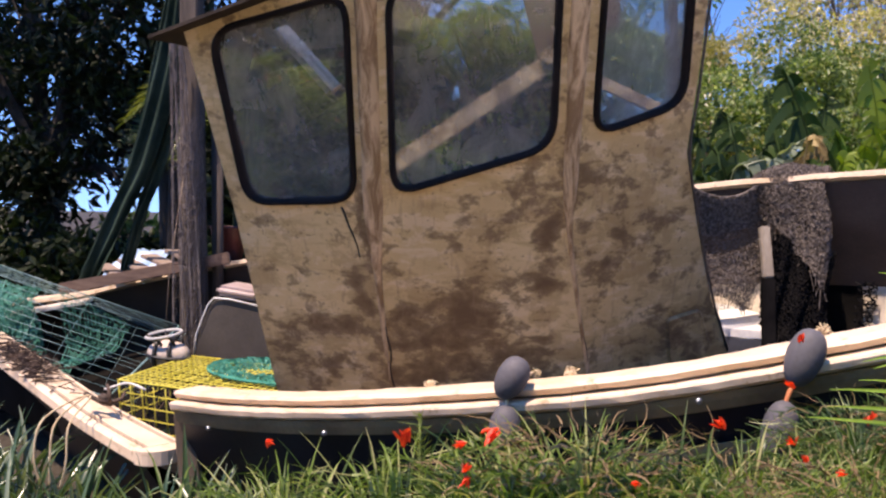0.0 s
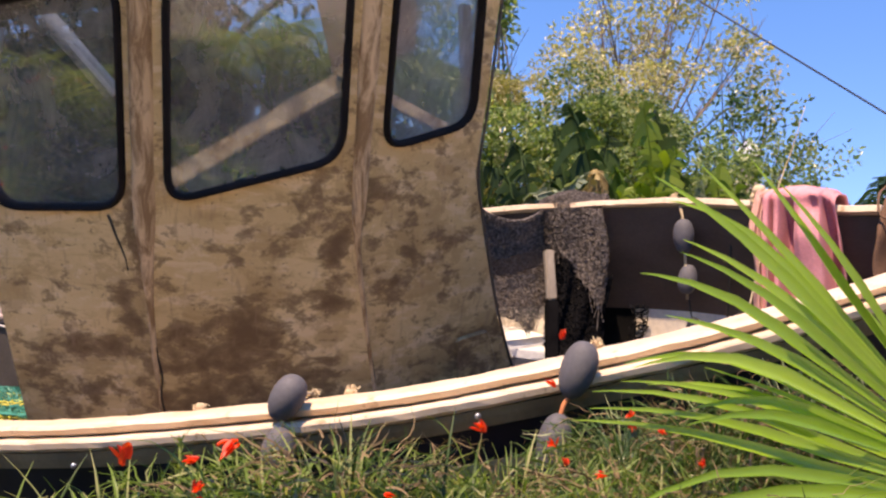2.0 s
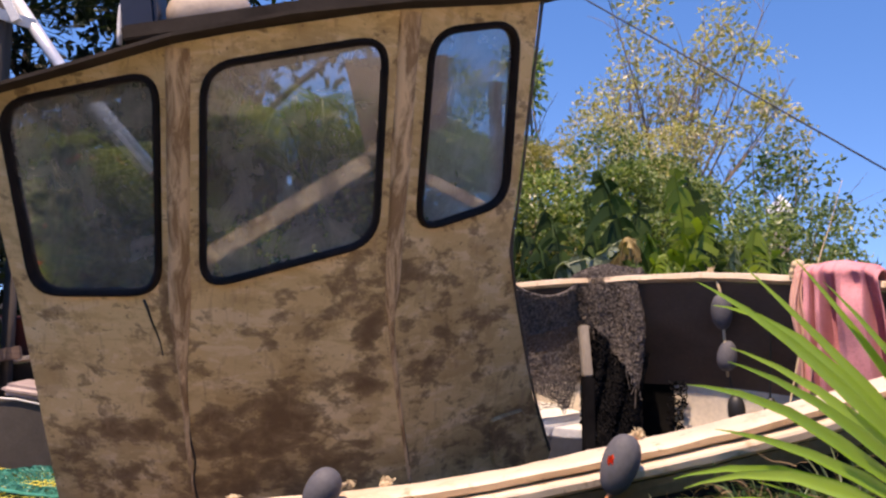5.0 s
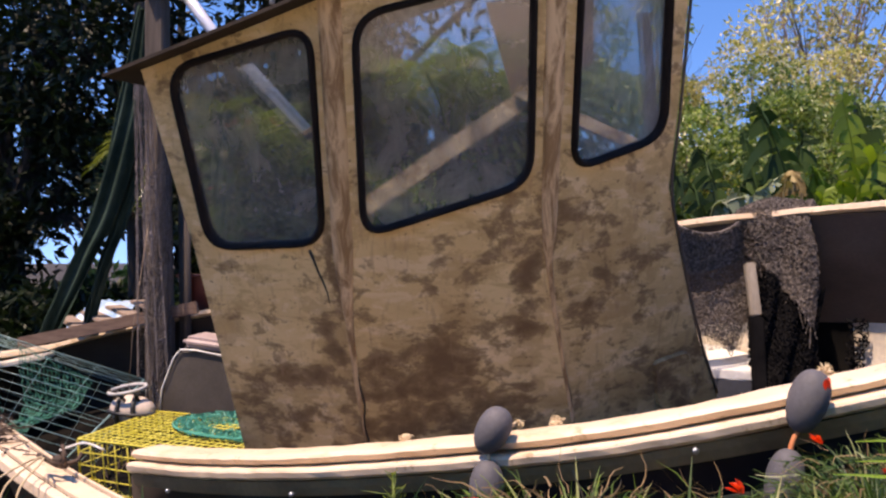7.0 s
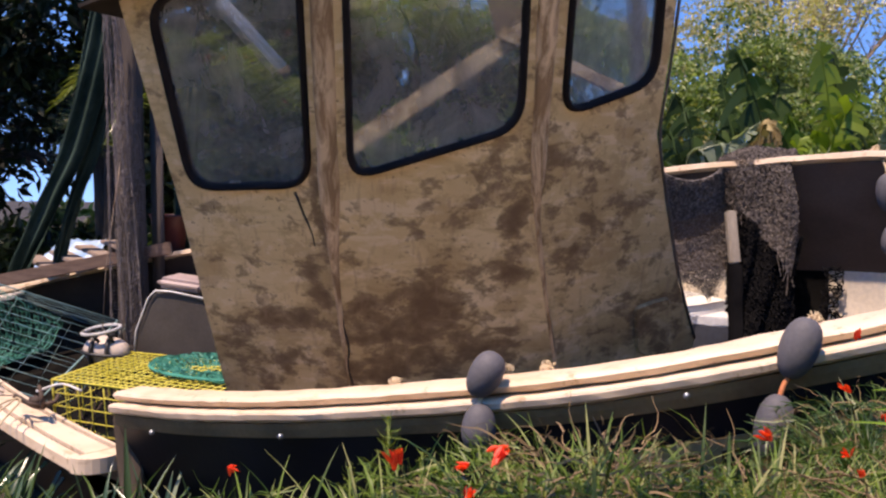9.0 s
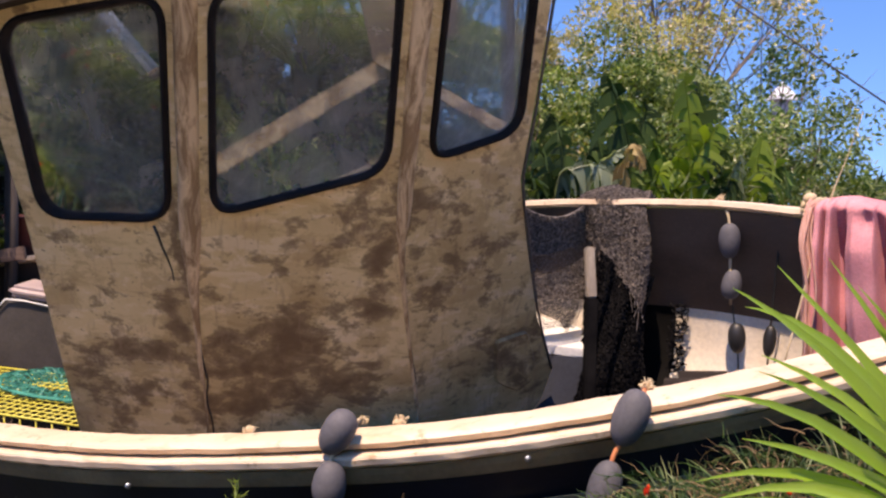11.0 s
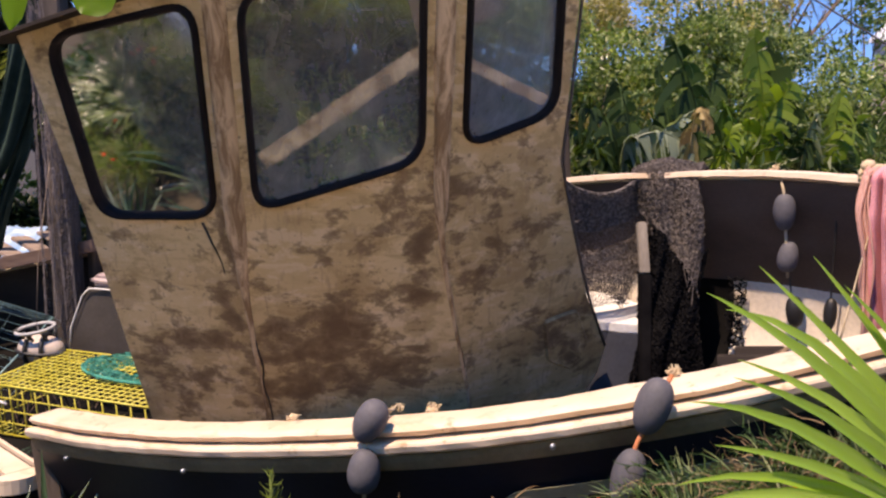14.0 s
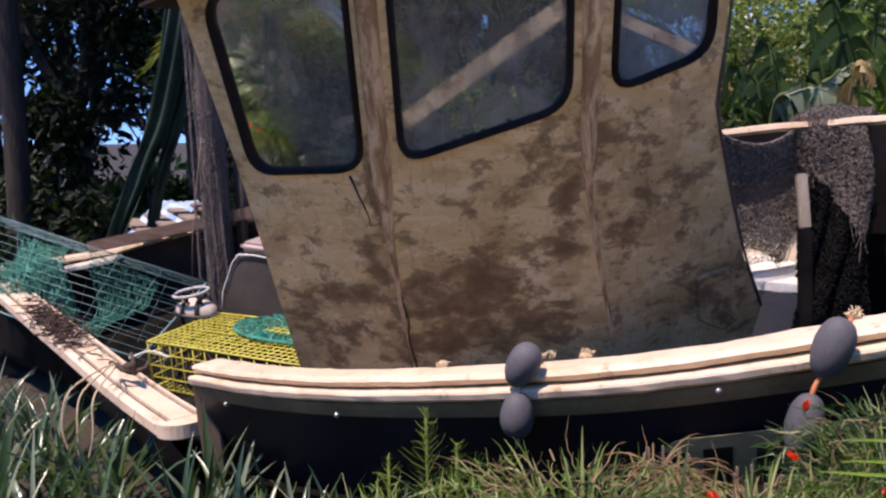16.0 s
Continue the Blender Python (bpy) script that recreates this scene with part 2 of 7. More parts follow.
GREYBOX = mottled("grey_box_plastic", (0.055, 0.046, 0.040), (0.09, 0.077, 0.067), 5, 0.6)
WHITE = mottled("white_plastic", (0.66, 0.66, 0.64), (0.82, 0.82, 0.80), 6, 0.4, 0.1)
BLACK = mottled("black_plastic", (0.012, 0.012, 0.013), (0.03, 0.03, 0.03), 6, 0.5, 0.1)
BLACKNET = mottled("matt_black_twine", (0.006, 0.006, 0.007), (0.018, 0.017, 0.017), 6, 1.0, 0.1, spec=0.0)
PALEPOST = mottled("pale_post_timber", (0.24, 0.205, 0.17), (0.40, 0.35, 0.29), 5, 0.85, 0.4, stretch=(6, 6, 0.6), fine=25)
BLUE = mottled("dark_blue_plastic", (0.004, 0.007, 0.02), (0.008, 0.014, 0.035), 6, 0.4, 0.1)
STEEL = mottled("galvanised_steel", (0.30, 0.32, 0.35), (0.55, 0.57, 0.6), 9, 0.38, 0.1, metal=0.8)
ALLOY = mottled("scratched_alloy", (0.62, 0.64, 0.68), (0.82, 0.84, 0.87), 9, 0.35, 0.1, metal=0.25)
RUST = mottled("rusty_iron", (0.035, 0.025, 0.02), (0.10, 0.06, 0.04), 15, 0.8, 0.5)
PINK = mottled("faded_pink_cloth", (0.62, 0.22, 0.25), (0.76, 0.335, 0.36), 7, 0.95, 0.5, 0.004, fine=120)
TANCLOTH = mottled("tan_cloth", (0.33, 0.20, 0.11), (0.55, 0.37, 0.22), 8, 0.95, 0.5, 0.004, fine=120)
BROWNCLOTH = mottled("brown_cloth", (0.10, 0.05, 0.03), (0.22, 0.12, 0.07), 8, 0.95, 0.5, 0.004, fine=120)
PLATE = mottled("pale_yellow_plate", (0.34, 0.30, 0.17), (0.46, 0.41, 0.25), 5, 0.6)
SLATWOOD = mottled("worn_slat_timber", (0.20, 0.145, 0.115), (0.34, 0.26, 0.21), 6, 0.8, 0.4, stretch=(1, 6, 6), fine=30)
BEAMWOOD = mottled("reddish_beam_timber", (0.11, 0.065, 0.048), (0.23, 0.15, 0.11), 6, 0.8, 0.4, stretch=(1, 6, 6), fine=30)
TEALNET = mottled("dark_teal_net", (0.012, 0.15, 0.105), (0.045, 0.29, 0.21), 6, 0.7, 0.1)
SOIL = mottled("dark_soil", (0.022, 0.018, 0.012), (0.06, 0.047, 0.030), 3, 0.95, 0.8, 0.03, fine=25)
GRAVEL = mottled("pale_sandy_gravel", (0.66, 0.56, 0.42), (0.80, 0.70, 0.55), 2, 0.95, 0.8, 0.02, fine=40)
BARK = mottled("grey_brown_bark", (0.07, 0.055, 0.042), (0.16, 0.13, 0.10), 7, 0.95, 0.8, 0.02, stretch=(3, 3, 0.6), fine=25)
TWIG = mottled("brown_twig", (0.16, 0.11, 0.075), (0.28, 0.21, 0.15), 9, 0.9)
CABLE = mottled("black_cable", (0.02, 0.02, 0.025), (0.04, 0.04, 0.05), 9, 0.6)
RED = leafy("red_petal", (0.62, 0.03, 0.015), (0.85, 0.08, 0.03), 0.3)
STRAP = leafy("strap_leaf", (0.018, 0.048, 0.022), (0.065, 0.12, 0.055), 0.2, 0.25, 0.7, (0.20, 0.25, 0.17))
RUSH = leafy("rush_stem", (0.025, 0.06, 0.010), (0.14, 0.215, 0.04), 0.4, 0.42, 0.35, (0.29, 0.29, 0.13))
DARKRUSH = leafy("dark_feathery_stem", (0.010, 0.035, 0.010), (0.06, 0.12, 0.03), 0.3, 0.4, 0.4, (0.16, 0.19, 0.08))
DRY = leafy("dry_stem", (0.12, 0.075, 0.04), (0.27, 0.185, 0.10), 0.2, 0.8)
FAN = leafy("fan_palm_leaf", (0.14, 0.28, 0.025), (0.28, 0.44, 0.06), 0.42, 0.20, 0.7)
LOBE = leafy("lobed_leaf", (0.19, 0.36, 0.010), (0.27, 0.46, 0.02), 0.68, 0.35, 0.5)
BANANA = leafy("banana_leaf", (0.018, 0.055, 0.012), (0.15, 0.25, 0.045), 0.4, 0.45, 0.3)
# banana leaf copies with sunlight and shade put into their colours
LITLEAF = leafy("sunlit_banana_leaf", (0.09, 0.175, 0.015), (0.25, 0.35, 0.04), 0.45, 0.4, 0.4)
SHADYLEAF = leafy("shaded_banana_leaf", (0.012, 0.034, 0.010), (0.070, 0.125, 0.035), 0.3, 0.5, 0.22)
PALELEAF = leafy("dusty_banana_leaf", (0.16, 0.21, 0.13), (0.34, 0.40, 0.27), 0.35, 0.35, 0.5)
DRYLEAF = leafy("withered_leaf", (0.20, 0.13, 0.05), (0.46, 0.36, 0.16), 0.3, 0.7)
FARFAN = leafy("shaded_fan_leaf", (0.03, 0.07, 0.015), (0.26, 0.32, 0.13), 0.3, 0.25, 0.7)
BUSH = leafy("bush_leaf", (0.034, 0.078, 0.02), (0.21, 0.295, 0.08), 0.42, 0.35, 0.5, (0.42, 0.47, 0.24))
YELLOWLEAF = leafy("yellowing_leaf", (0.28, 0.27, 0.09), (0.52, 0.47, 0.20), 0.4, 0.4, 0.5, (0.66, 0.56, 0.44))
# shade of the background trees is put into these leaf and bark tones
DARKLEAF = leafy("shaded_tree_leaf", (0.004, 0.011, 0.005), (0.019, 0.038, 0.011), 0.22, 0.5, 0.3)
DARKBARK = mottled("shaded_bark", (0.02, 0.016, 0.013), (0.055, 0.044, 0.036), 7, 0.95, 0.8, 0.02, stretch=(3, 3, 0.6), fine=25)
CYCAD = leafy("cycad_leaf", (0.012, 0.035, 0.015), (0.03, 0.07, 0.03), 0.2, 0.4, 0.5)

# ---- shapes ----
def mesh_of(name, verts, faces, mat, smooth=False):
    me = bpy.data.meshes.new(name)
    me.from_pydata([tuple(v) for v in verts], [], [tuple(f) for f in faces])
    me.materials.append(mat)
    if smooth:
        me.polygons.foreach_set("use_smooth", [True] * len(me.polygons))
    me.update()
    return me


def piece(name, verts, faces, mat, parent=None, label="", smooth=False):
    """One mesh object from lists, under a thing or a part."""
    ob = new(name, mesh_of(name, verts, faces, mat, smooth))
    if parent:
        ob.parent = parent
    return tagged(ob, label)


def part(name, bm, mat, parent=None, label="", smooth=False):
    """One mesh object from a bmesh, under a thing or a part."""
    me = bpy.data.meshes.new(name)
    bmesh.ops.recalc_face_normals(bm, faces=bm.faces)
    bm.to_mesh(me)
    bm.free()
    me.materials.append(mat)
    if smooth:
        me.polygons.foreach_set("use_smooth", [True] * len(me.polygons))
    ob = new(name, me)
    if parent:
        ob.parent = parent
    return tagged(ob, label)


def thing(name, label, category, group="", kind=""):
    return tagged(new(name), label, category, group, kind)


def vec(*p):
    return Vector(p)


def spline(points, n=40):
    """Catmull-Rom through the points, n samples."""
    p = [Vector(q) for q in points]
    p = [p[0] * 2 - p[1]] + p + [p[-1] * 2 - p[-2]]
    out = []
    spans = len(p) - 3
    for k in range(n):
        u = k / (n - 1) * spans
        i = min(int(u), spans - 1)
        f = u - i
        a, b, c, d = p[i:i + 4]
        out.append(0.5 * ((2 * b) + (c - a) * f + (2 * a - 5 * b + 4 * c - d) * f * f + (3 * b - a - 3 * c + d) * f ** 3))
    return out


def add_tube(verts, faces, path, r, sides=6, taper=1.0):
    """Adds a tube along a path to lists of vertices and faces."""
    base, n = len(verts), len(path)
    side = None
    for i, p in enumerate(path):
        d = (path[min(i + 1, n - 1)] - path[max(i - 1, 0)]).normalized()
        if side is None:
            side = d.orthogonal().normalized()
        side = (side - d * side.dot(d))
        side = side.normalized() if side.length > 1e-6 else d.orthogonal().normalized()
        up = d.cross(side)
        rr = r * (1 + (taper - 1) * i / max(n - 1, 1))
        for k in range(sides):
            a = 2 * math.pi * k / sides
            verts.append(p + (side * math.cos(a) + up * math.sin(a)) * rr)
    for i in range(n - 1):
        for k in range(sides):
            k2 = (k + 1) % sides
            faces.append((base + i * sides + k, base + i * sides + k2, base + (i + 1) * sides + k2, base + (i + 1) * sides + k))
    faces.append(tuple(base + k for k in range(sides))[::-1])
    faces.append(tuple(base + (n - 1) * sides + k for k in range(sides)))


def tube(name, path, r, mat, parent=None, sides=8, taper=1.0, label=""):
    v, f = [], []
    add_tube(v, f, [Vector(p) for p in path], r, sides, taper)
    return piece(name, v, f, mat, parent, label, True)


def sweep(path, profile, turn_in):
    """Sweeps a closed profile of (out, up) along a path; out is level, away from the side given by turn_in (+1: the path's right)."""
    v, f = [], []
    n, k = len(path), len(profile)
    for i, p in enumerate(path):
        d = path[min(i + 1, n - 1)] - path[max(i - 1, 0)]
        d.z = 0
        d.normalize()
        right = Vector((d.y, -d.x, 0)) * turn_in
        for o, u in profile:
            v.append(p + right * o + Vector((0, 0, u)))
    for i in range(n - 1):
        for j in range(k):
            j2 = (j + 1) % k
            f.append((i * k + j, i * k + j2, (i + 1) * k + j2, (i + 1) * k + j))
    f.append(tuple(range(k))[::-1])
    f.append(tuple((n - 1) * k + j for j in range(k)))
    return v, f


def strip(path, offsets, turn_in):
    """An open sheet along a path: rows of (out, up)."""
    v, f = [], []
    n, k = len(path), len(offsets)
    for i, p in enumerate(path):
        d = path[min(i + 1, n - 1)] - path[max(i - 1, 0)]
        d.z = 0
        d.normalize()
        right = Vector((d.y, -d.x, 0)) * turn_in
        for o, u in offsets:
            v.append(p + right * o + Vector((0, 0, u)))
    for i in range(n - 1):
        for j in range(k - 1):
            f.append((i * k + j, i * k + j + 1, (i + 1) * k + j + 1, (i + 1) * k + j))
    return v, f


def rounded(corners, radius, seg=6):
    """A polygon in space with rounded corners, all with the same number of points."""
    c = [Vector(p) for p in corners]
    out = []
    for i, p in enumerate(c):
        a, b = (c[i - 1] - p), (c[(i + 1) % len(c)] - p)
        r = min(radius, a.length * 0.45, b.length * 0.45)
        s, e = p + a.normalized() * r, p + b.normalized() * r
        for k in range(seg + 1):
            u = k / seg
            out.append(s * (1 - u) ** 2 + p * 2 * u * (1 - u) + e * u * u)
    return out


def shrunk(loop, by):
    """The loop moved inwards by a width, in its own plane."""
    n = len(loop)
    mid = sum(loop, Vector()) / n
    nor = Vector()
    for i in range(n):
        nor += (loop[i] - mid).cross(loop[(i + 1) % n] - mid)
    nor.normalize()
    out = []
    for i in range(n):
        d = (loop[(i + 1) % n] - loop[i - 1]).normalized()
        inward = nor.cross(d).normalized()
        if inward.dot(mid - loop[i]) < 0:
            inward = -inward
        out.append(loop[i] + inward * by)
    return out


def box_lists(v, f, m, size):
    b = len(v)
    x, y, z = (s / 2 for s in size)
    for p in ((-x, -y, -z), (x, -y, -z), (x, y, -z), (-x, y, -z), (-x, -y, z), (x, -y, z), (x, y, z), (-x, y, z)):
        v.append(m @ Vector(p))
    for q in ((0, 3, 2, 1), (4, 5, 6, 7), (0, 1, 5, 4), (1, 2, 6, 5), (2, 3, 7, 6), (3, 0, 4, 7)):
        f.append(tuple(b + i for i in q))


def board(name, a, b, width, thick, mat, parent=None, up=(0, 0, 1), bevel=0.006, label=""):
    """A bevelled board from a to b."""
    a, b = Vector(a), Vector(b)
    d = (b - a).normalized()
    s = d.cross(Vector(up)).normalized()
    u = s.cross(d)
    m = Matrix((d, s, u)).transposed().to_4x4()
    m.translation = (a + b) / 2
    bm = bmesh.new()
    bmesh.ops.create_cube(bm, size=1, matrix=Matrix.Diagonal(((b - a).length, width, thick, 1)))
    bmesh.ops.bevel(bm, geom=bm.edges[:], offset=min(bevel, thick * 0.3), segments=2, affect="EDGES")
    bm.transform(m)
    return part(name, bm, mat, parent, label)


def egg(name, centre, axis, length, width, mat, parent=None, label="", rings=14, sides=18, point=0.25):
    """An egg-shaped foam float."""
    axis = Vector(axis).normalized()
    s = axis.orthogonal().normalized()
    t = axis.cross(s)
    v, f = [], []
    for i in range(rings + 1):
        a = math.pi * i / rings
        z = -math.cos(a) * length / 2
        r = math.sin(a) ** 0.82 * width / 2 * (1 - point * 0.5 * math.cos(a) * -1 * 0.6)
        for k in range(sides):
            b = 2 * math.pi * k / sides
            v.append(Vector(centre) + axis * z + (s * math.cos(b) + t * math.sin(b)) * max(r, 0.004))
    for i in range(rings):
        for k in range(sides):
            k2 = (k + 1) % sides
            f.append((i * sides + k, i * sides + k2, (i + 1) * sides + k2, (i + 1) * sides + k))
    f.append(tuple(range(sides))[::-1])
    f.append(tuple(rings * sides + k for k in range(sides)))
    return piece(name, v, f, mat, parent, label, True)


def wave(x, y, z, s=1.0):
    return noise.noise(Vector((x, y, z)) * s)

# ---- ground ----
def build_ground():
    v, f = [], []
    rings = [0.0, 0.6, 1.2, 1.8, 2.4, 3.0, 3.8, 5, 7, 10, 15, 25, 50, 120, 400, 1500]
    for r in rings:
        for k in range(48):
            a = 2 * math.pi * k / 48
            x, y = r * math.cos(a), 2.5 + r * math.sin(a)
            v.append((x, y, 0.05 * wave(x, y, 3.1, 0.8) if r < 30 else -0.2))
    for i in range(len(rings) - 1):
        for k in range(48):
            k2 = (k + 1) % 48
            f.append((i * 48 + k, i * 48 + k2, (i + 1) * 48 + k2, (i + 1) * 48 + k))
    ob = piece("ground", v, f, SOIL, None, "dark garden soil under the plants", True)
    return tagged(ob, "", "ground", "", "structure")


build_ground()
# unseen sandy path under the camera, before the planting, added to bounce light
v, f = [], []
for i in range(25):
    x = -16 + 32 * i / 24
    for j, y in enumerate((-18.0, -7.0, -3.6, (-0.35 if x > -0.6 else -2.4) + 0.12 * math.sin(x * 2.3))):
        v.append((x, y, 0.10 + 0.012 * wave(x, y, 1.0, 1.5)))
for i in range(24):
    for j in range(3):
        f.append((i * 4 + j, i * 4 + 4 + j, i * 4 + 5 + j, i * 4 + 1 + j))
tagged(piece("path", v, f, GRAVEL, None, "unseen pale gravel path added to bounce warm light", True), "", "path", "", "structure")

# plain unseen walls round the camera, added to block sky and bounce light
for nm, a, b in (("wall_south", (-14, -9, 2.0), (14, -9, 2.0)), ("wall_west", (-14, -8.9, 2.0), (-14, 3.0, 2.0)), ("wall_east", (14, -8.9, 2.0), (14, 3.0, 2.0))):
    tagged(board(nm, a, b, 0.2, 4.4, RENDER, None), "unseen plain cream wall added to block sky and bounce light", "wall", "", "structure")

# ---- boat ----
boat = thing("fishing_boat", "old beached fishing boat with peeling cream wheelhouse and navy hull", "boat")
NEAR = spline([(-0.955, 3.08, 0.688), (-0.64, 2.86, 0.727), (-0.275, 2.64, 0.786), (0.13, 2.45, 0.86), (0.534, 2.31, 0.935), (0.95, 2.18, 1.045),
               (1.415, 2.1, 1.175), (1.944, 2.0, 1.36), (2.5, 1.95, 1.56), (3.15, 2.0, 1.75)], 90)
FAR = spline([(-3.3, 4.9, 0.74), (-2.6, 5.3, 0.815), (-1.96, 5.3, 0.96), (-0.8, 5.2, 1.18), (0.2, 4.8, 1.38), (1.15, 4.1, 1.525), (1.55, 3.80, 1.56),
              (1.84, 3.5, 1.575), (2.08, 3.22, 1.56), (2.31, 2.9, 1.535), (2.6, 2.6, 1.56), (3.15, 2.0, 1.75)], 110)
AFT = spline([(-1.10, 3.09, 0.455), (-1.36, 3.33, 0.458), (-1.685, 3.635, 0.47), (-2.07, 3.98, 0.513), (-2.45, 4.31, 0.56), (-3.3, 5.05, 0.67)], 50)


def worn(v, f):
    """Slightly uneven edges, as of planed and battered timber."""
    return [q + Vector((0, wave(q.x, q.y, q.z, 19.0), wave(q.z, q.x, q.y, 15.0))) * 0.0035 for q in v], f


def rail_thing(curve, turn_in, name, drop):
    """Cap rail with a rubbing strake below and outside it."""
    cap = [(-0.085, -0.024), (-0.08, -0.004), (-0.06, 0.0), (0.03, 0.0), (0.046, -0.004), (0.053, -0.013), (0.040, -0.029), (0.024, -0.036), (-0.06, -0.036)]
    v, f = worn(*sweep(curve, cap, turn_in))
    piece(name, v, f, RAIL, boat, "sun-bleached cream cap rail", False)
    strake = [(0.0, -0.039), (0.058, -0.040), (0.068, -0.043), (0.071, -0.050), (0.067, -0.066), (0.054, -0.076), (0.0, -0.078)]
    v, f = worn(*sweep(curve, strake, turn_in))
    piece("rubbing_strake", v, f, RAIL, boat, "cream rubbing strake", False)
    v, f = sweep(curve, [(0.0, -0.080), (0.050, -0.080), (0.046, -0.100), (0.036, -0.126), (0.0, -0.134)], turn_in)
    piece("wale", v, f, WALE, boat, "brown-painted wale under the strake", False)


rail_thing(NEAR, 1, "cap_rail", 0.4)
rail_thing(FAR, -1, "cap_rail", 0.4)
# aft side deck, low and broad
aft_top = [(-0.130, -0.05), (-0.130, -0.008), (-0.122, 0.0), (-0.108, 0.0), (-0.106, -0.034), (-0.088, -0.034), (-0.086, 0.0), (0.006, 0.0), (0.008, -0.034), (0.026, -0.034), (0.028, 0.0),
           (0.050, -0.002), (0.062, -0.012), (0.064, -0.05), (0.052, -0.06), (-0.118, -0.06)]
v, f = sweep(AFT, aft_top, -1)
piece("side_deck", v, f, RAIL, boat, "low pale painted aft side deck")
for out in (-0.097, 0.017):
    v, f = sweep(AFT, [(out - 0.007, -0.033), (out + 0.007, -0.033), (out + 0.007, -0.012), (out - 0.007, -0.012)], -1)
    piece("groove_strip", v, f, DARKWOOD, boat, "dark strip in the side deck's groove")
# its rounded end by the step in the rail
end_mid, end_dir = AFT[0], (AFT[1] - AFT[0]).normalized()
right = Vector((end_dir.y, -end_dir.x, 0)) * -1
bm = bmesh.new()
ring_top, ring_low = [], []
for k in range(13):
    a = math.pi * k / 12
    p = end_mid + right * (-0.033 + 0.096 * math.cos(a)) - end_dir * 0.085 * math.sin(a) + Vector((0, 0, -0.002))
    ring_top.append(bm.verts.new(p))
    ring_low.append(bm.verts.new(p - Vector((0, 0, 0.055))))
bm.faces.new(ring_top)
bm.faces.new(ring_low[::-1])
for k in range(12):
    bm.faces.new((ring_top[k], ring_top[k + 1], ring_low[k + 1], ring_low[k]))
part("deck_end", bm, RAIL, boat)

# hull skins
v, f = strip(NEAR, [(0.030, -0.124), (-0.02, -0.25), (-0.11, -0.45), (-0.24, -0.70), (-0.42, -0.95), (-0.7, -1.2)], 1)
piece("hull_side", v, f, NAVY, boat, "faded navy hull side", True)
v, f = strip(AFT, [(0.03, -0.058), (-0.06, -0.2), (-0.18, -0.45), (-0.36, -0.7)], -1)
piece("hull_side", v, f, NAVY, boat, "dark hull side", True)
v, f = strip(FAR, [(0.050, -0.138), (0.12, -0.3), (0.20, -0.6), (0.12, -1.0), (-0.3, -1.6)], -1)
piece("hull_side", v, f, NAVY, boat, "dark hull side", True)
# inner side of the near and far bulwark
v, f = strip(NEAR, [(-0.075, -0.03), (-0.08, -0.30), (-0.10, -0.42)], 1)
piece("inner_bulwark", v, f, INNER, boat, "brown inner planking", True)
# aft planks coloured darker than the fore ones to hold the bulwark's shade
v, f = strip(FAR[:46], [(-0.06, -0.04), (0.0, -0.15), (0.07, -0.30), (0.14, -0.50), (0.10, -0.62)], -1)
piece("inner_bulwark", v, f, DARKWOOD, boat, "aft inner planking, its shade put into a dark colour", True)
fore = FAR[44:]
v, f = strip(fore, [(-0.06, -0.04), (-0.02, -0.15), (0.035, -0.28), (0.09, -0.40), (0.125, -0.485)], -1)
piece("inner_bulwark", v, f, INNER, boat, "brown inner planking", True)
# brown planks change to cream lining where the cap rail's shadow edge falls
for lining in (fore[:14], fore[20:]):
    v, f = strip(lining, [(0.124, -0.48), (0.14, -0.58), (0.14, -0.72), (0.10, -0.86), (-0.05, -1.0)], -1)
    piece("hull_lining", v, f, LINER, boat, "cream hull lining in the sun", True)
# near-black strip of planking, painted as the shadow under the net
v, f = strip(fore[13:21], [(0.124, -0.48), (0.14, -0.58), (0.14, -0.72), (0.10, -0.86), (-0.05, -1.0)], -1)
piece("net_shadow_planks", v, f, SHADEDECK, boat, "planking between the lined parts, net's shadow put into its colour", True)
# sole: the deck between the two sides, sloping with the hull
sole_v, sole_f = [], []
for i in range(60):
    u = i / 59
    a = NEAR[int(u * 89)]
    b = FAR[int((0.22 + 0.78 * u) * 109)]
    for k in range(9):
        w = k / 8
        p = a.lerp(b, w)
        p.z -= 0.42 + 0.55 * min(1.0, w * 2.4)
        sole_v.append(p)
for i in range(59):
    for k in range(8):
        sole_f.append((i * 9 + k, i * 9 + k + 1, (i + 1) * 9 + k + 1, (i + 1) * 9 + k))
piece("deck", sole_v, sole_f, SHADEDECK, boat, "deck with its shade put into a near-black colour", True)
# unseen deck between rail and wheelhouse, added to bounce warm light up
v, f = strip(NEAR[2:47], [(-0.078, -0.250), (-0.30, -0.238), (-0.55, -0.232), (-0.85, -0.232), (-0.85, -0.262), (-0.078, -0.275)], 1)
piece("side_deck", v, f, BOUNCEDECK, boat, "unseen tan side deck added to bounce light onto the wheelhouse")
aft_v, aft_f = [], []
for i in range(30):
    u = i / 29
    a = AFT[int(u * 49)]
    b = FAR[int((1 - u) * 38)]
    for k in range(7):
        w = k / 6
        p = a.lerp(b, w)
        p.z -= 0.07 + 0.42 * min(1.0, w * 5)
        aft_v.append(p)
for i in range(29):
    for k in range(6):
        aft_f.append((i * 7 + k, i * 7 + k + 1, (i + 1) * 7 + k + 1, (i + 1) * 7 + k))
piece("aft_deck", aft_v, aft_f, SHADEDECK, boat, "open aft deck, shade put into its near-black colour", True)
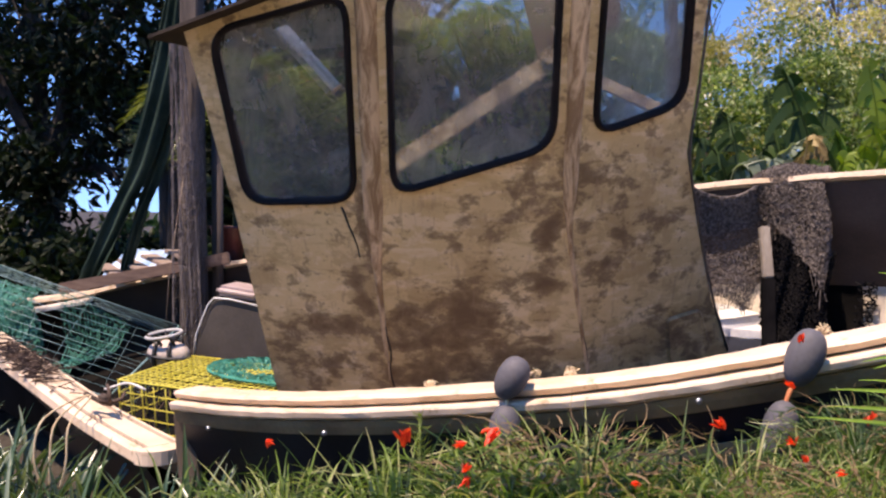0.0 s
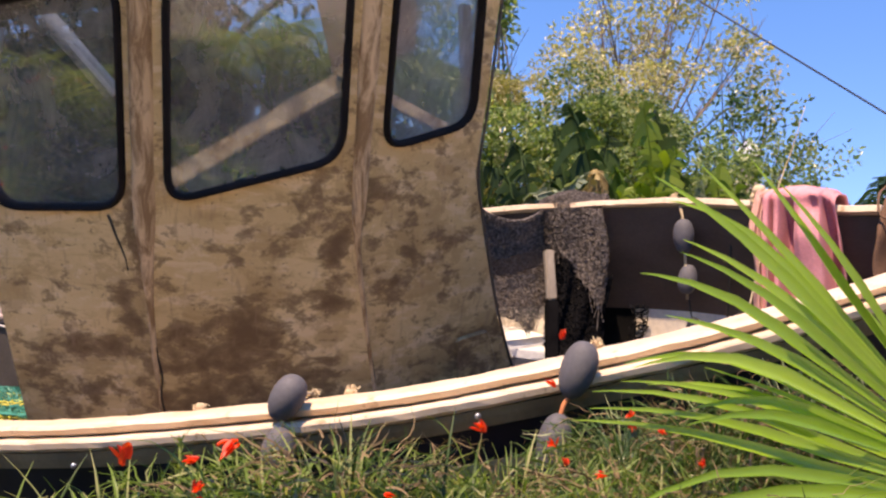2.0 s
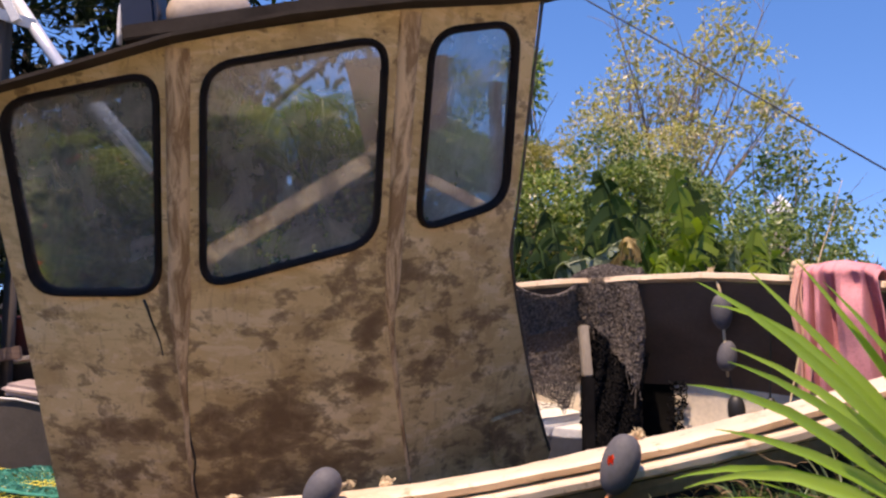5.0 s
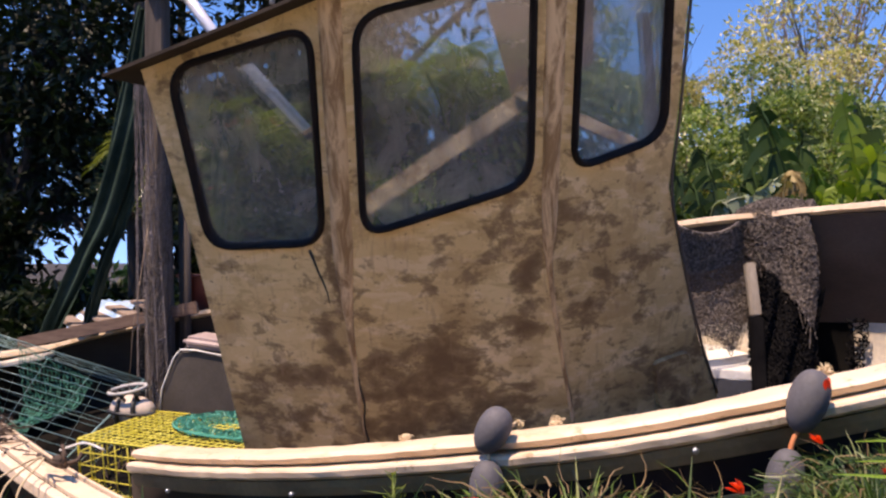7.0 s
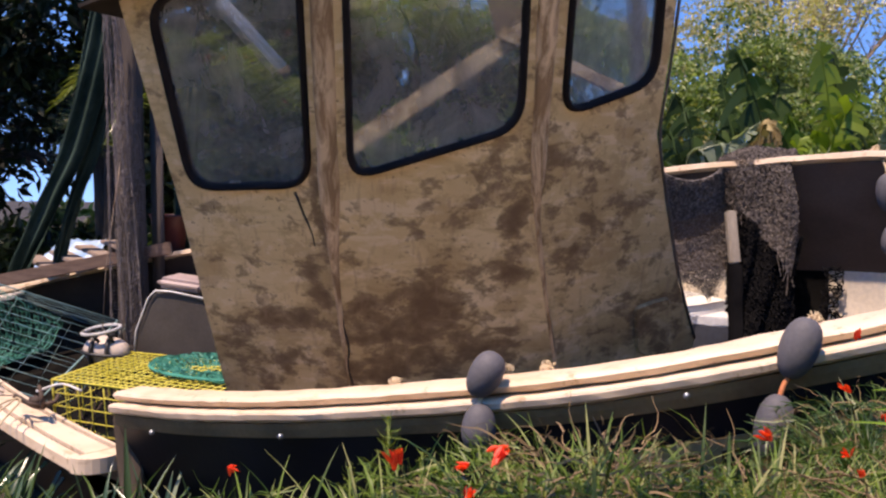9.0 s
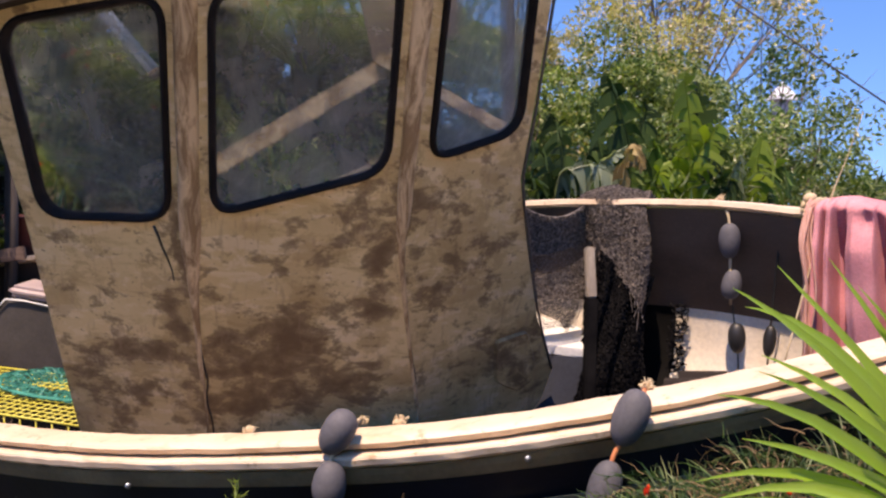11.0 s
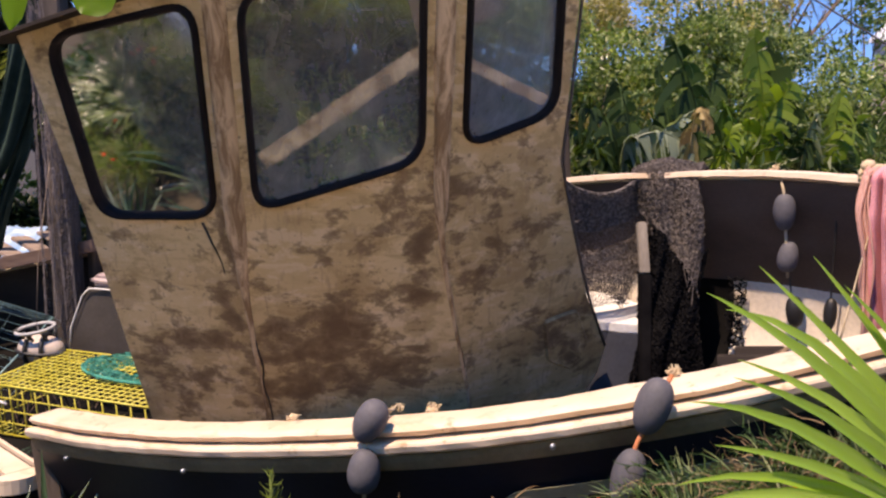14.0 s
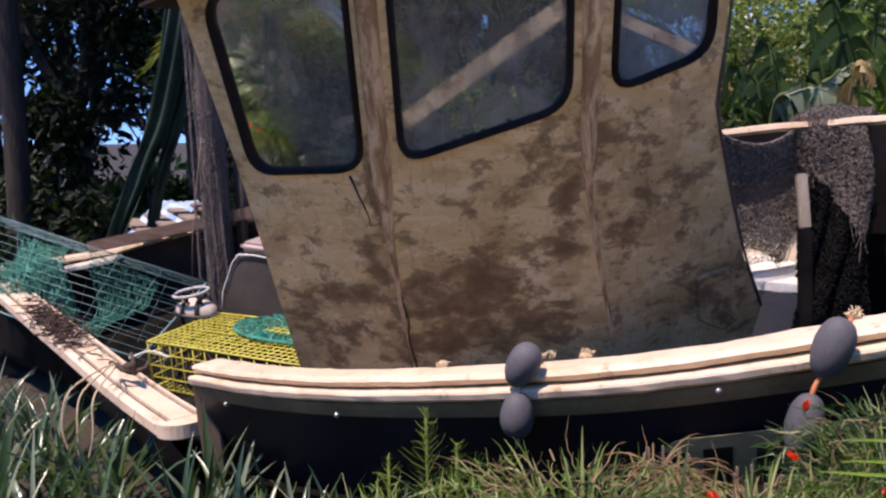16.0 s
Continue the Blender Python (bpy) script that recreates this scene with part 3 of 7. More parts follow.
# end post of the raised bulwark
board("end_post", (-0.955, 3.12, 0.60), (-0.93, 3.16, 0.05), 0.11, 0.09, WOOD, boat, (1, 0, 0))

# wheelhouse: three leaning panels, each with one window
def panel_y(side, x, z):
    y = 3.012 + 0.12 * x - 0.40 * (z - 1.43)
    if side == "left":
        y += -0.37 * (x + 0.225)
    if side == "right":
        y += 0.40 * (x - 0.475)
    return y


def on(side, x, z, out=0.0):
    nor = {"left": Vector((-0.25, -1, -0.40)), "mid": Vector((0.12, -1, -0.40)), "right": Vector((0.52, -1, -0.40))}[side].normalized()
    return Vector((x, panel_y(side, x, z), z)) + nor * out


PANELS = {
    "left": ([(-0.225, 2.165), (-0.225, 1.33), (-0.20, 0.645), (-0.18, 0.20), (-0.65, 0.18), (-0.70, 0.61), (-0.797, 1.39), (-0.905, 2.005)],
             [(-0.812, 2.003), (-0.271, 2.094), (-0.284, 1.398), (-0.741, 1.386)]),
    "mid": ([(0.482, 2.33), (0.47, 1.434), (0.60, 0.66), (0.66, 0.20), (-0.18, 0.20), (-0.20, 0.645), (-0.225, 1.33), (-0.225, 2.165)],
            [(-0.155, 2.112), (0.43, 2.254), (0.425, 1.60), (-0.168, 1.416)]),
    "right": ([(0.945, 2.46), (0.932, 1.86), (0.920, 1.61), (0.985, 1.38), (1.085, 1.07), (1.215, 0.79), (1.19, 0.66), (1.06, 0.42), (0.66, 0.20), (0.60, 0.66), (0.47, 1.434), (0.482, 2.33)],
              [(0.553, 2.288), (0.878, 2.391), (0.896, 1.776), (0.543, 1.636)]),
}
for side, (outline, win) in PANELS.items():
    hole = shrunk(rounded([on(side, x, z) for x, z in win], 0.115, 7), 0.008)
    rim = []
    n = len(outline)
    for i in range(n):
        (x0, z0), (x1, z1) = outline[i], outline[(i + 1) % n]
        for k in range(4):
            rim.append(on(side, x0 + (x1 - x0) * k / 4, z0 + (z1 - z0) * k / 4))
    bm = bmesh.new()
    edges = []
    for loop in (rim, hole):
        vs = [bm.verts.new(p) for p in loop]
        edges += [bm.edges.new((vs[i], vs[(i + 1) % len(vs)])) for i in range(len(vs))]
    bmesh.ops.triangle_fill(bm, use_beauty=True, use_dissolve=False, edges=edges)
    inward = -(on(side, 0, 1, 1.0) - on(side, 0, 1))
    geo = bmesh.ops.extrude_face_region(bm, geom=bm.faces[:])
    bmesh.ops.translate(bm, vec=inward * 0.035, verts=[g for g in geo["geom"] if isinstance(g, bmesh.types.BMVert)])
    part("wheelhouse_panel", bm, PAINT, boat, "peeling cream and brown painted panel")
    # rubber gasket and pane
    outer = [p - inward * 0.012 for p in shrunk(hole, -0.004)]
    crest_a = [p - inward * 0.022 for p in shrunk(hole, 0.001)]
    crest_b = [p - inward * 0.018 for p in shrunk(hole, 0.011)]
    lip = [p - inward * 0.004 for p in shrunk(hole, 0.018)]
    back = [p + inward * 0.02 for p in shrunk(hole, 0.018)]
    foot = [p + inward * 0.004 for p in shrunk(hole, -0.008)]
    loops = [foot, outer, crest_a, crest_b, lip, back]
    gv = [p for lo in loops for p in lo]
    k = len(hole)
    gf = [(a * k + i, a * k + (i + 1) % k, (a + 1) * k + (i + 1) % k, (a + 1) * k + i) for a in range(len(loops) - 1) for i in range(k)]
    window = piece("window", gv, gf, RUBBER, boat, "rounded window in a thick black rubber gasket", True)
    pane_loop = [p + inward * 0.008 for p in shrunk(hole, 0.014)]
    pane = piece("pane", pane_loop, [tuple(range(k))], HAZYGLASS if side == "right" else GLASS, window, "dusty reflecting glass pane")
    pane.visible_shadow = False

# batten strips over the joints between panels
def joint_batten(side, pts, widths, mat, label):
    """A raised half-round strip that follows a joint, broad between the windows and fine below them."""
    path = spline([on(side, x, z, 0.004) for x, z in pts], 40)
    v, f = [], []
    nor = (on(side, 0, 1, 1.0) - on(side, 0, 1)).normalized()
    for i, p in enumerate(path):
        d = (path[min(i + 1, 39)] - path[max(i - 1, 0)]).normalized()
        s = d.cross(nor).normalized()
        k = i / 39 * (len(widths) - 1)
        a = min(int(k), len(widths) - 2)
        w = (widths[a] + (widths[a + 1] - widths[a]) * (k - a)) * (1 + 0.12 * wave(p.x * 3, 0, p.z, 6))
        for j in range(9):
            a = math.pi * j / 8
            v.append(p + s * math.cos(a) * w + nor * (math.sin(a) * min(0.016, w * 0.7) - 0.004))
    for i in range(39):
        for k in range(8):
            f.append((i * 9 + k, i * 9 + k + 1, (i + 1) * 9 + k + 1, (i + 1) * 9 + k))
    return piece("corner_batten", v, f, mat, boat, label, True)


joint_batten("mid", [(-0.215, 2.15), (-0.222, 1.8), (-0.228, 1.36), (-0.222, 1.1), (-0.205, 0.75), (-0.185, 0.28)], [0.036, 0.036, 0.034, 0.012, 0.008, 0.008], PILLAR, "brown-streaked corner pillar between windows")
joint_batten("mid", [(0.488, 2.32), (0.482, 1.9), (0.478, 1.5), (0.485, 1.30), (0.535, 1.0), (0.60, 0.66), (0.645, 0.30)], [0.034, 0.034, 0.028, 0.011, 0.008, 0.008, 0.008], PILLAR, "brown-streaked corner pillar between windows")

# roof: a thin slab with an overhang, its near edge over the panels
roof_front = [on("left", -0.99, 1.995, 0.09), on("left", -0.60, 2.085, 0.085), on("mid", -0.225, 2.185, 0.085), on("mid", 0.13, 2.28, 0.085), on("mid", 0.482, 2.35, 0.085), on("right", 0.96, 2.475, 0.09), on("right", 1.03, 2.49, 0.09)]
bm = bmesh.new()
rows = []
for p in roof_front:
    q = Vector((p.x * 1.01, 3.32 - 0.30 * max(0.0, p.x), p.z + 0.06))
    rows.append([bm.verts.new(p.lerp(q, t)) for t in (0, 0.02, 0.3, 0.65, 1.0)])
for a, b in zip(rows, rows[1:]):
    for k in range(4):
        bm.faces.new((a[k], a[k + 1], b[k + 1], b[k]))
geo = bmesh.ops.extrude_face_region(bm, geom=bm.faces[:])
bmesh.ops.translate(bm, vec=(0, 0, 0.012), verts=[g for g in geo["geom"] if isinstance(g, bmesh.types.BMVert)])
part("roof", bm, ROOF, boat, "thin grey weathered wheelhouse roof")
# raised roof hatch and things lashed on the roof
board("roof_hatch", (-0.42, 2.94, 2.225), (0.75, 2.96, 2.50), 0.22, 0.05, ROOF, boat)

BRACE = mottled("pale_timber", (0.22, 0.14, 0.075), (0.54, 0.42, 0.29), 11, 0.8, 0.4, spread=0.09)
# far side of the wheelhouse: sill wall, posts, and two diagonal braces
FARPOST = [((0.80, 4.15, 1.2), (0.50, 4.2, 2.42)), ((1.10, 4.05, 1.0), (1.03, 4.15, 2.52))]
for a, b in FARPOST:
    board("far_post", a, b, 0.06, 0.04, DARKWOOD, boat, (0, 1, 0))
board("brace", (-0.36, 4.12, 1.57), (0.60, 4.12, 2.215), 0.088, 0.03, BRACE, boat, (0, 1, 0), label="diagonal brown timber brace")
board("brace", (0.40, 4.09, 2.145), (1.07, 4.09, 1.832), 0.06, 0.03, BRACE, boat, (0, 1, 0), label="diagonal brown timber brace")
v, f = [], []
jamb = [(0.262, 2.60), (0.365, 2.222), (0.395, 2.10), (0.80, 2.30), (0.80, 2.66)]
for y in (4.19, 4.225):
    v += [Vector((x, y, z)) for x, z in jamb]
f = [(0, 1, 2, 3, 4), (9, 8, 7, 6, 5)] + [(k, k + 5, (k + 1) % 5 + 5, (k + 1) % 5) for k in range(5)]
piece("far_panel", v, f, INNER, boat, "brown inner face beside the far opening")
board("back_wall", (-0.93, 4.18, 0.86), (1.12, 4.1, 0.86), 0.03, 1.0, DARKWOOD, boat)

# crack under the first window
tube("crack", [on("left", -0.350, 1.387, 0.001), on("left", -0.338, 1.355, 0.002), on("left", -0.326, 1.315, 0.001), on("left", -0.309, 1.275, 0.002), on("left", -0.298, 1.24, 0.001), on("left", -0.291, 1.20, 0.002)], 0.0055, BLACK, boat, 5, 0.35, "dark crack in the paint")
# dark edging along the outer edge, and the bulge at the foot
tube("edge_trim", spline([on("right", x + 0.006, z, 0.004) for x, z in [(0.945, 2.46), (0.933, 1.86), (0.924, 1.61), (0.988, 1.38), (1.088, 1.07), (1.205, 0.80)]], 30), 0.0055, GREYBOX, boat, 6, label="dark grey edging")
loop = rounded([on("right", x, z, 0.001) for x, z in ((0.905, 0.955), (1.055, 0.995), (1.125, 0.83), (1.06, 0.70), (0.935, 0.76))], 0.03, 4)
raised = [p + (on("right", 0, 1, 1.0) - on("right", 0, 1)) * 0.012 for p in shrunk(loop, 0.008)]
k = len(loop)
piece("foot_patch", loop + raised, [(i, (i + 1) % k, k + (i + 1) % k, k + i) for i in range(k)] + [tuple(range(k, 2 * k))], PAINT, boat, "worn patch plate at the foot of the corner")
# dark split lines beside the joints
for side, pts in (("mid", [(-0.212, 0.98), (-0.205, 0.90), (-0.190, 0.82), (-0.196, 0.74), (-0.178, 0.64), (-0.17, 0.45)]), ("mid", [(0.492, 1.24), (0.520, 1.10), (0.540, 0.97), (0.572, 0.84), (0.60, 0.66)]), ("left", [(-0.232, 1.36), (-0.240, 1.22), (-0.228, 1.10)])):
    tube("split", spline([on(side, x, z, 0.001) for x, z in pts], 16), 0.0045, DARKWOOD, boat, 5, 0.7, "dark split in the paint")

# ---- things on the boat ----
def rope_path(points, n=24):
    return spline(points, n)


def float_string(label, floats, rope_pts, mat=ROPE, knot=None):
    """Foam net floats threaded on a short rope over the rail."""
    t = thing("float_string", label, "net floats", "floats hung on the rails")
    for c, axis, length, width in floats:
        egg("float", c, axis, length, width, FLOAT, t)
    tube("rope", rope_path(rope_pts), 0.006, mat, t, 6)
    if knot:
        v, f = [], []
        rnd = random.Random(len(rope_pts) + int(knot[0] * 50))
        for i in range(40):
            d = Vector((rnd.gauss(0.2, 0.5), rnd.gauss(0, 0.4), rnd.gauss(0.25, 0.4))).normalized() * rnd.uniform(0.008, 0.018)
            b = Vector(knot) + Vector((rnd.gauss(0, 0.007), rnd.gauss(0, 0.005), rnd.gauss(-0.004, 0.004)))
            add_tube(v, f, [b - d * 0.5, b + Vector((0, 0, 0.003)), b + d], 0.0032, 4, 0.5)
        piece("knot", v, f, ROPE, t, "pale frayed rope end")
    return t


float_string("two grey foam net floats hung over the cream rail",
             [((0.280, 2.325, 0.915), (-0.45, 0.1, -0.9), 0.128, 0.088), ((0.265, 2.305, 0.783), (0.05, 0, 1), 0.122, 0.090)],
             [(0.345, 2.52, 0.895), (0.33, 2.45, 0.905), (0.30, 2.36, 0.93), (0.27, 2.32, 0.86), (0.265, 2.305, 0.80), (0.266, 2.305, 0.70)], ROPE, (0.348, 2.50, 0.900))
float_string("two large grey foam net floats on orange rope over the rail",
             [((0.975, 2.085, 1.035), (-0.3, 0.05, -0.95), 0.144, 0.086), ((0.918, 2.075, 0.858), (-0.22, 0, -1), 0.150, 0.080)],
             [(1.06, 2.22, 1.075), (1.03, 2.16, 1.07), (0.99, 2.10, 1.05), (0.96, 2.085, 0.98), (0.935, 2.08, 0.93), (0.905, 2.075, 0.76)], ORANGE_ROPE, (1.065, 2.215, 1.088))
float_string("two small grey net floats hanging inside the bulwark",
             [((1.838, 3.39, 1.412), (0.06, 0, -1), 0.145, 0.086), ((1.862, 3.39, 1.235), (0.1, 0, 1), 0.125, 0.080)],
             [(1.835, 3.47, 1.560), (1.830, 3.43, 1.545), (1.828, 3.40, 1.515), (1.833, 3.39, 1.47), (1.845, 3.385, 1.33), (1.865, 3.39, 1.15)], ROPE, (1.835, 3.50, 1.585))

black_floats = thing("float_string", "two black net floats on thin cord before the cream lining", "net floats", "floats hung on the rails")
egg("float", (1.898, 3.38, 1.015), (0.10, 0, -1), 0.128, 0.070, BLACK, black_floats, "black float")
egg("float", (2.030, 3.36, 1.010), (-0.04, 0, -1), 0.132, 0.052, BLACK, black_floats, "black float")
tube("cord", spline([(1.872, 3.39, 1.16), (1.880, 3.385, 1.10), (1.898, 3.38, 1.015), (1.914, 3.38, 0.90), (1.93, 3.39, 0.76)], 14), 0.0035, BLACK, black_floats, 5)
tube("cord", spline([(1.985, 3.315, 1.555), (1.995, 3.29, 1.50), (2.02, 3.34, 1.20), (2.030, 3.36, 1.01), (2.035, 3.37, 0.80)], 18), 0.0045, BLACK, black_floats, 5)


def frayed(c, size, seed):
    """Strands of a cut rope end, splayed out."""
    rnd = random.Random(seed)
    t = thing("rope_stub", "frayed pale rope stub tied on the rail", "rope", "rope stubs on the rail")
    v, f = [], []
    for i in range(60):
        d = Vector((rnd.gauss(0.1, 0.4), rnd.gauss(0, 0.3), abs(rnd.gauss(0.6, 0.4)))).normalized() * size * rnd.uniform(0.5, 1.1)
        b = Vector(c) + Vector((rnd.gauss(0, 0.006), rnd.gauss(0, 0.005), -0.012))
        add_tube(v, f, [b, b + d * 0.5 + Vector((0, 0, 0.006)), b + d], 0.0028, 4, 0.4)
    piece("strand", v, f, ROPE, t)
    egg("knot", Vector(c) - Vector((0, 0, 0.008)), (1, 0.2, 0.3), 0.036, 0.024, ROPE, t, "", 8, 10, 0)


for i, c in enumerate(((0.03, 2.58, 0.846), (0.448, 2.43, 0.922))):
    frayed(c, 0.018 + 0.007 * i, i)

# bolts in the strake
for p in ((-0.80, 2.905, 0.585), (-0.30, 2.572, 0.675), (0.75, 2.165, 0.905)):
    b = egg("bolt", p, (0.4, -0.9, 0), 0.012, 0.018, STEEL, boat, "", 6, 8, 0)


# netting over the far rail
def lattice(v, f, at, nu, nv, width, seed, drop=0.0, knots=True):
    """Net of twine over a surface at(u, w): strands both ways as thin crossed ribbons, with gaps where it is torn."""
    rnd = random.Random(seed)
    grid = [[at(i / nu, j / nv) + Vector([rnd.uniform(-1, 1) * width * 1.6 for _ in range(3)]) for j in range(nv + 1)] for i in range(nu + 1)]

    def ribbon(a, b):
        d = (b - a)
        if d.length < 1e-5:
            return
        s = d.cross(Vector((rnd.uniform(-0.4, 0.4), -1, rnd.uniform(-0.4, 0.4))))
        s = s.normalized() * width / 2 if s.length > 1e-6 else Vector((width / 2, 0, 0))
        n = d.cross(s).normalized() * width / 2
        k = len(v)
        v.extend([a - s, a + s, a + n, b - s, b + s, b + n])
        f.extend([(k, k + 1, k + 4, k + 3), (k + 1, k + 2, k + 5, k + 4), (k + 2, k, k + 3, k + 5)])

    for i in range(nu + 1):
        for j in range(nv + 1):
            if i < nu and rnd.random() > drop:
                ribbon(grid[i][j], grid[i + 1][j])
            if j < nv and rnd.random() > drop:
                ribbon(grid[i][j], grid[i][j + 1])


net = thing("fishing_net", "torn brown fishing net draped over the bulwark and a post", "net")


def over_rail(u, w):
    """The bunched end of the net: over the rail, then down inside in one soft fall, lower towards the bow."""
    a = Vector((1.38, 3.96, 1.550)).lerp(Vector((1.615, 3.742, 1.572)), u)
    heap = 0.022 + 0.035 * math.sin(math.pi * min(1, u * 1.15))
    if w < 0.16:
        q = (0.16 - w) / 0.16
        return a + Vector((0.08, 0.10, 0.0)) * q + Vector((0, 0, heap - 0.05 * q * q + 0.015 * wave(u * 4, w * 3, 1)))
    h = (w - 0.16) / 0.84
    inn = Vector((-0.055, -0.07, 0)) * math.sin(min(1, h * 5) * 1.57)
    fold = 0.022 * math.sin(u * 11 + h * 2) * (0.3 + h) + 0.02 * wave(u * 4, h * 3, 2.0)
    fall = 0.20 + 0.30 * u ** 1.4 + 0.03 * wave(u * 14, 0, 4.2)
    return a + inn + Vector((0.085 * h * (1 - u) + 0.045 * math.sin(h * 2.4) * u, fold - 0.03 * h, heap * (1 - h) - h * fall))


v, f = [], []
lattice(v, f, over_rail, 74, 96, 0.0026, 5, 0.05)
lattice(v, f, lambda u, w: over_rail(u, w) + Vector((-0.008, -0.012, -0.006)), 66, 84, 0.0026, 6, 0.08)
lattice(v, f, lambda u, w: over_rail(u, w * 0.93) + Vector((0.010, 0.014, 0.004)), 60, 76, 0.0030, 7, 0.08)
for k in range(16):
    u = k / 15
    p = over_rail(u, 1.0)
    add_tube(v, f, [p, p + Vector((0.006 * math.sin(k * 2.1), -0.01, -0.03)), p + Vector((0.014 * math.sin(k * 1.3), -0.01, -0.05 - 0.03 * (k % 3)))], 0.0022, 4)
piece("netting", v, f, NET, net, "tangled brown twine")


def swag(u, w):
    """The thin part of the net that hangs from the wheelhouse to the post, drawn up into a bow along its head."""
    a = Vector((1.02, 3.70, 1.515)).lerp(Vector((1.45, 3.90, 1.575)), u)
    sag = 0.095 * 4 * u * (1 - u) * (1.0 - 0.35 * u)
    low = 0.58 - 0.06 * math.sin(u * 3.1) + 0.04 * u
    return a + Vector((0.02 * math.sin(w * 6 + u * 4) - 0.10 * w * u, 0.03 * math.sin(w * 5) - 0.05 * u * w, -sag * (1 - 0.55 * w) - w * low))


v, f = [], []
lattice(v, f, swag, 50, 66, 0.0020, 8, 0.12)
lattice(v, f, lambda u, w: swag(u, w * 0.34) + Vector((0, -0.012, 0.0)), 60, 34, 0.0028, 12, 0.06)
add_tube(v, f, [swag(i / 20, 0.0) for i in range(21)], 0.006, 6)
piece("thin_net", v, f, NET, net, "sparse sagging net")
v, f = [], []
lattice(v, f, lambda u, w: swag(0.30 + 0.66 * u - 0.25 * w * (1 - u), 0.55 + 0.50 * w * (0.4 + 0.6 * u)) + Vector((0, 0.04, 0)), 44, 34, 0.0036, 13, 0.05)
piece("net_fold", v, f, NET, net, "doubled lower fold of the net")


def black_fall(u, w):
    a = Vector((1.375, 3.80, 1.10 + 0.16 * min(1, u * 5))).lerp(Vector((1.635, 3.665, 1.20)), u)
    return a + Vector((0.02 * math.sin(w * 5 + u * 3) - 0.03 * w, -0.06 * w + 0.02 * math.sin(u * 19 + w * 4), -0.66 * w + 0.05 * math.sin(u * 7)))


v, f = [], []
lattice(v, f, black_fall, 70, 130, 0.0042, 9, 0.04)
lattice(v, f, lambda u, w: black_fall(0.02 + 0.96 * u, w) + Vector((0.01, 0.03, 0)), 66, 120, 0.0050, 10, 0.03)
lattice(v, f, lambda u, w: black_fall(0.04 + 0.92 * u, w) + Vector((0.0, 0.06, 0)), 66, 120, 0.0056, 11, 0.03)
piece("black_net", v, f, BLACKNET, net, "heavy black netting")
# solid black sheet added behind the net for its folds and its shadow
v, f = [], []
for i in range(41):
    for j in range(31):
        v.append(black_fall(0.03 + 0.90 * i / 40, 0.04 + 0.96 * j / 30) + Vector((0.0, 0.045 + 0.01 * wave(i * 0.4, j * 0.3, 5), 0)))
for i in range(40):
    for j in range(30):
        f.append((i * 31 + j, i * 31 + j + 1, (i + 1) * 31 + j + 1, (i + 1) * 31 + j))
piece("black_backing", v, f, BLACKNET, net, "solid black sheet for the net's close folds and shadow", True)
v, f = [], []
lattice(v, f, lambda u, w: Vector((1.757 + 0.050 * u + 0.006 * math.sin(w * 9), 3.725 - 0.05 * u, 1.10 - 0.30 * w)), 7, 40, 0.0062, 14, 0.45)
piece("torn_edge", v, f, BLACKNET, net, "ragged black edge of the net before the lining")

netpost = thing("post", "short weathered timber post standing inside the bulwark", "post")
board("timber", (1.378, 3.80, 1.335), (1.392, 3.76, 1.11), 0.042, 0.042, PALEPOST, netpost, (0, 1, 0))
board("post_foot", (1.392, 3.76, 1.109), (1.395, 3.70, 0.60), 0.052, 0.052, BLACKNET, netpost, (0, 1, 0), label="near-black lower part")

# white bench locker beside the wheelhouse
bench = thing("bench_locker", "white painted bench locker beside the wheelhouse, lit by the sun", "bench")
top_line = [Vector((0.86, 4.22, 0)), Vector((1.17, 3.80, 0)), Vector((1.30, 3.77, 0)), Vector((1.44, 3.74, 0)), Vector((1.54, 3.90, 0)), Vector((1.32, 4.18, 0))]
bm = bmesh.new()
def lid_rise(p):
    """The lid slopes up towards the far side."""
    return Vector((0, 0, 0.18 * max(0.0, p.y - 3.74)))


upper = [bm.verts.new(p + lid_rise(p) + Vector((0, 0, 0.875))) for p in top_line]
lower = [bm.verts.new(p + lid_rise(p) + Vector((0, 0, 0.835))) for p in top_line]
bm.faces.new(upper)
bm.faces.new(lower[::-1])
for k in range(6):
    bm.faces.new((upper[k], lower[k], lower[(k + 1) % 6], upper[(k + 1) % 6]))
bmesh.ops.bevel(bm, geom=bm.edges[:], offset=0.006, segments=2, affect="EDGES")
part("lid", bm, WHITE, bench, "white lid")
# front of the white bench, its bluish shade put into the colour
bm = bmesh.new()
mid = sum(top_line, Vector()) / 6
upper = [bm.verts.new(p.lerp(mid, 0.015) + lid_rise(p) + Vector((0, 0, 0.834))) for p in top_line]
lower = [bm.verts.new(p.lerp(mid, 0.015) + Vector((0, 0, 0.35))) for p in top_line]
bm.faces.new(lower[::-1])
for k in range(6):
    bm.faces.new((upper[k], lower[k], lower[(k + 1) % 6], upper[(k + 1) % 6]))
part("front", bm, mottled("shaded_bench_front", (0.030, 0.034, 0.045), (0.055, 0.06, 0.075), 5, 0.7), bench, "bench front, bluish shade put into its dark colour")


box = thing("low_crate", "low dark wooden crate on the deck under the floats", "crate")
for a, b in (((1.58, 3.32, 0.80), (1.74, 3.20, 0.83)), ((1.70, 3.46, 0.80), (1.86, 3.34, 0.83))):
    board("side", a, b, 0.016, 0.11, DARKWOOD, box)
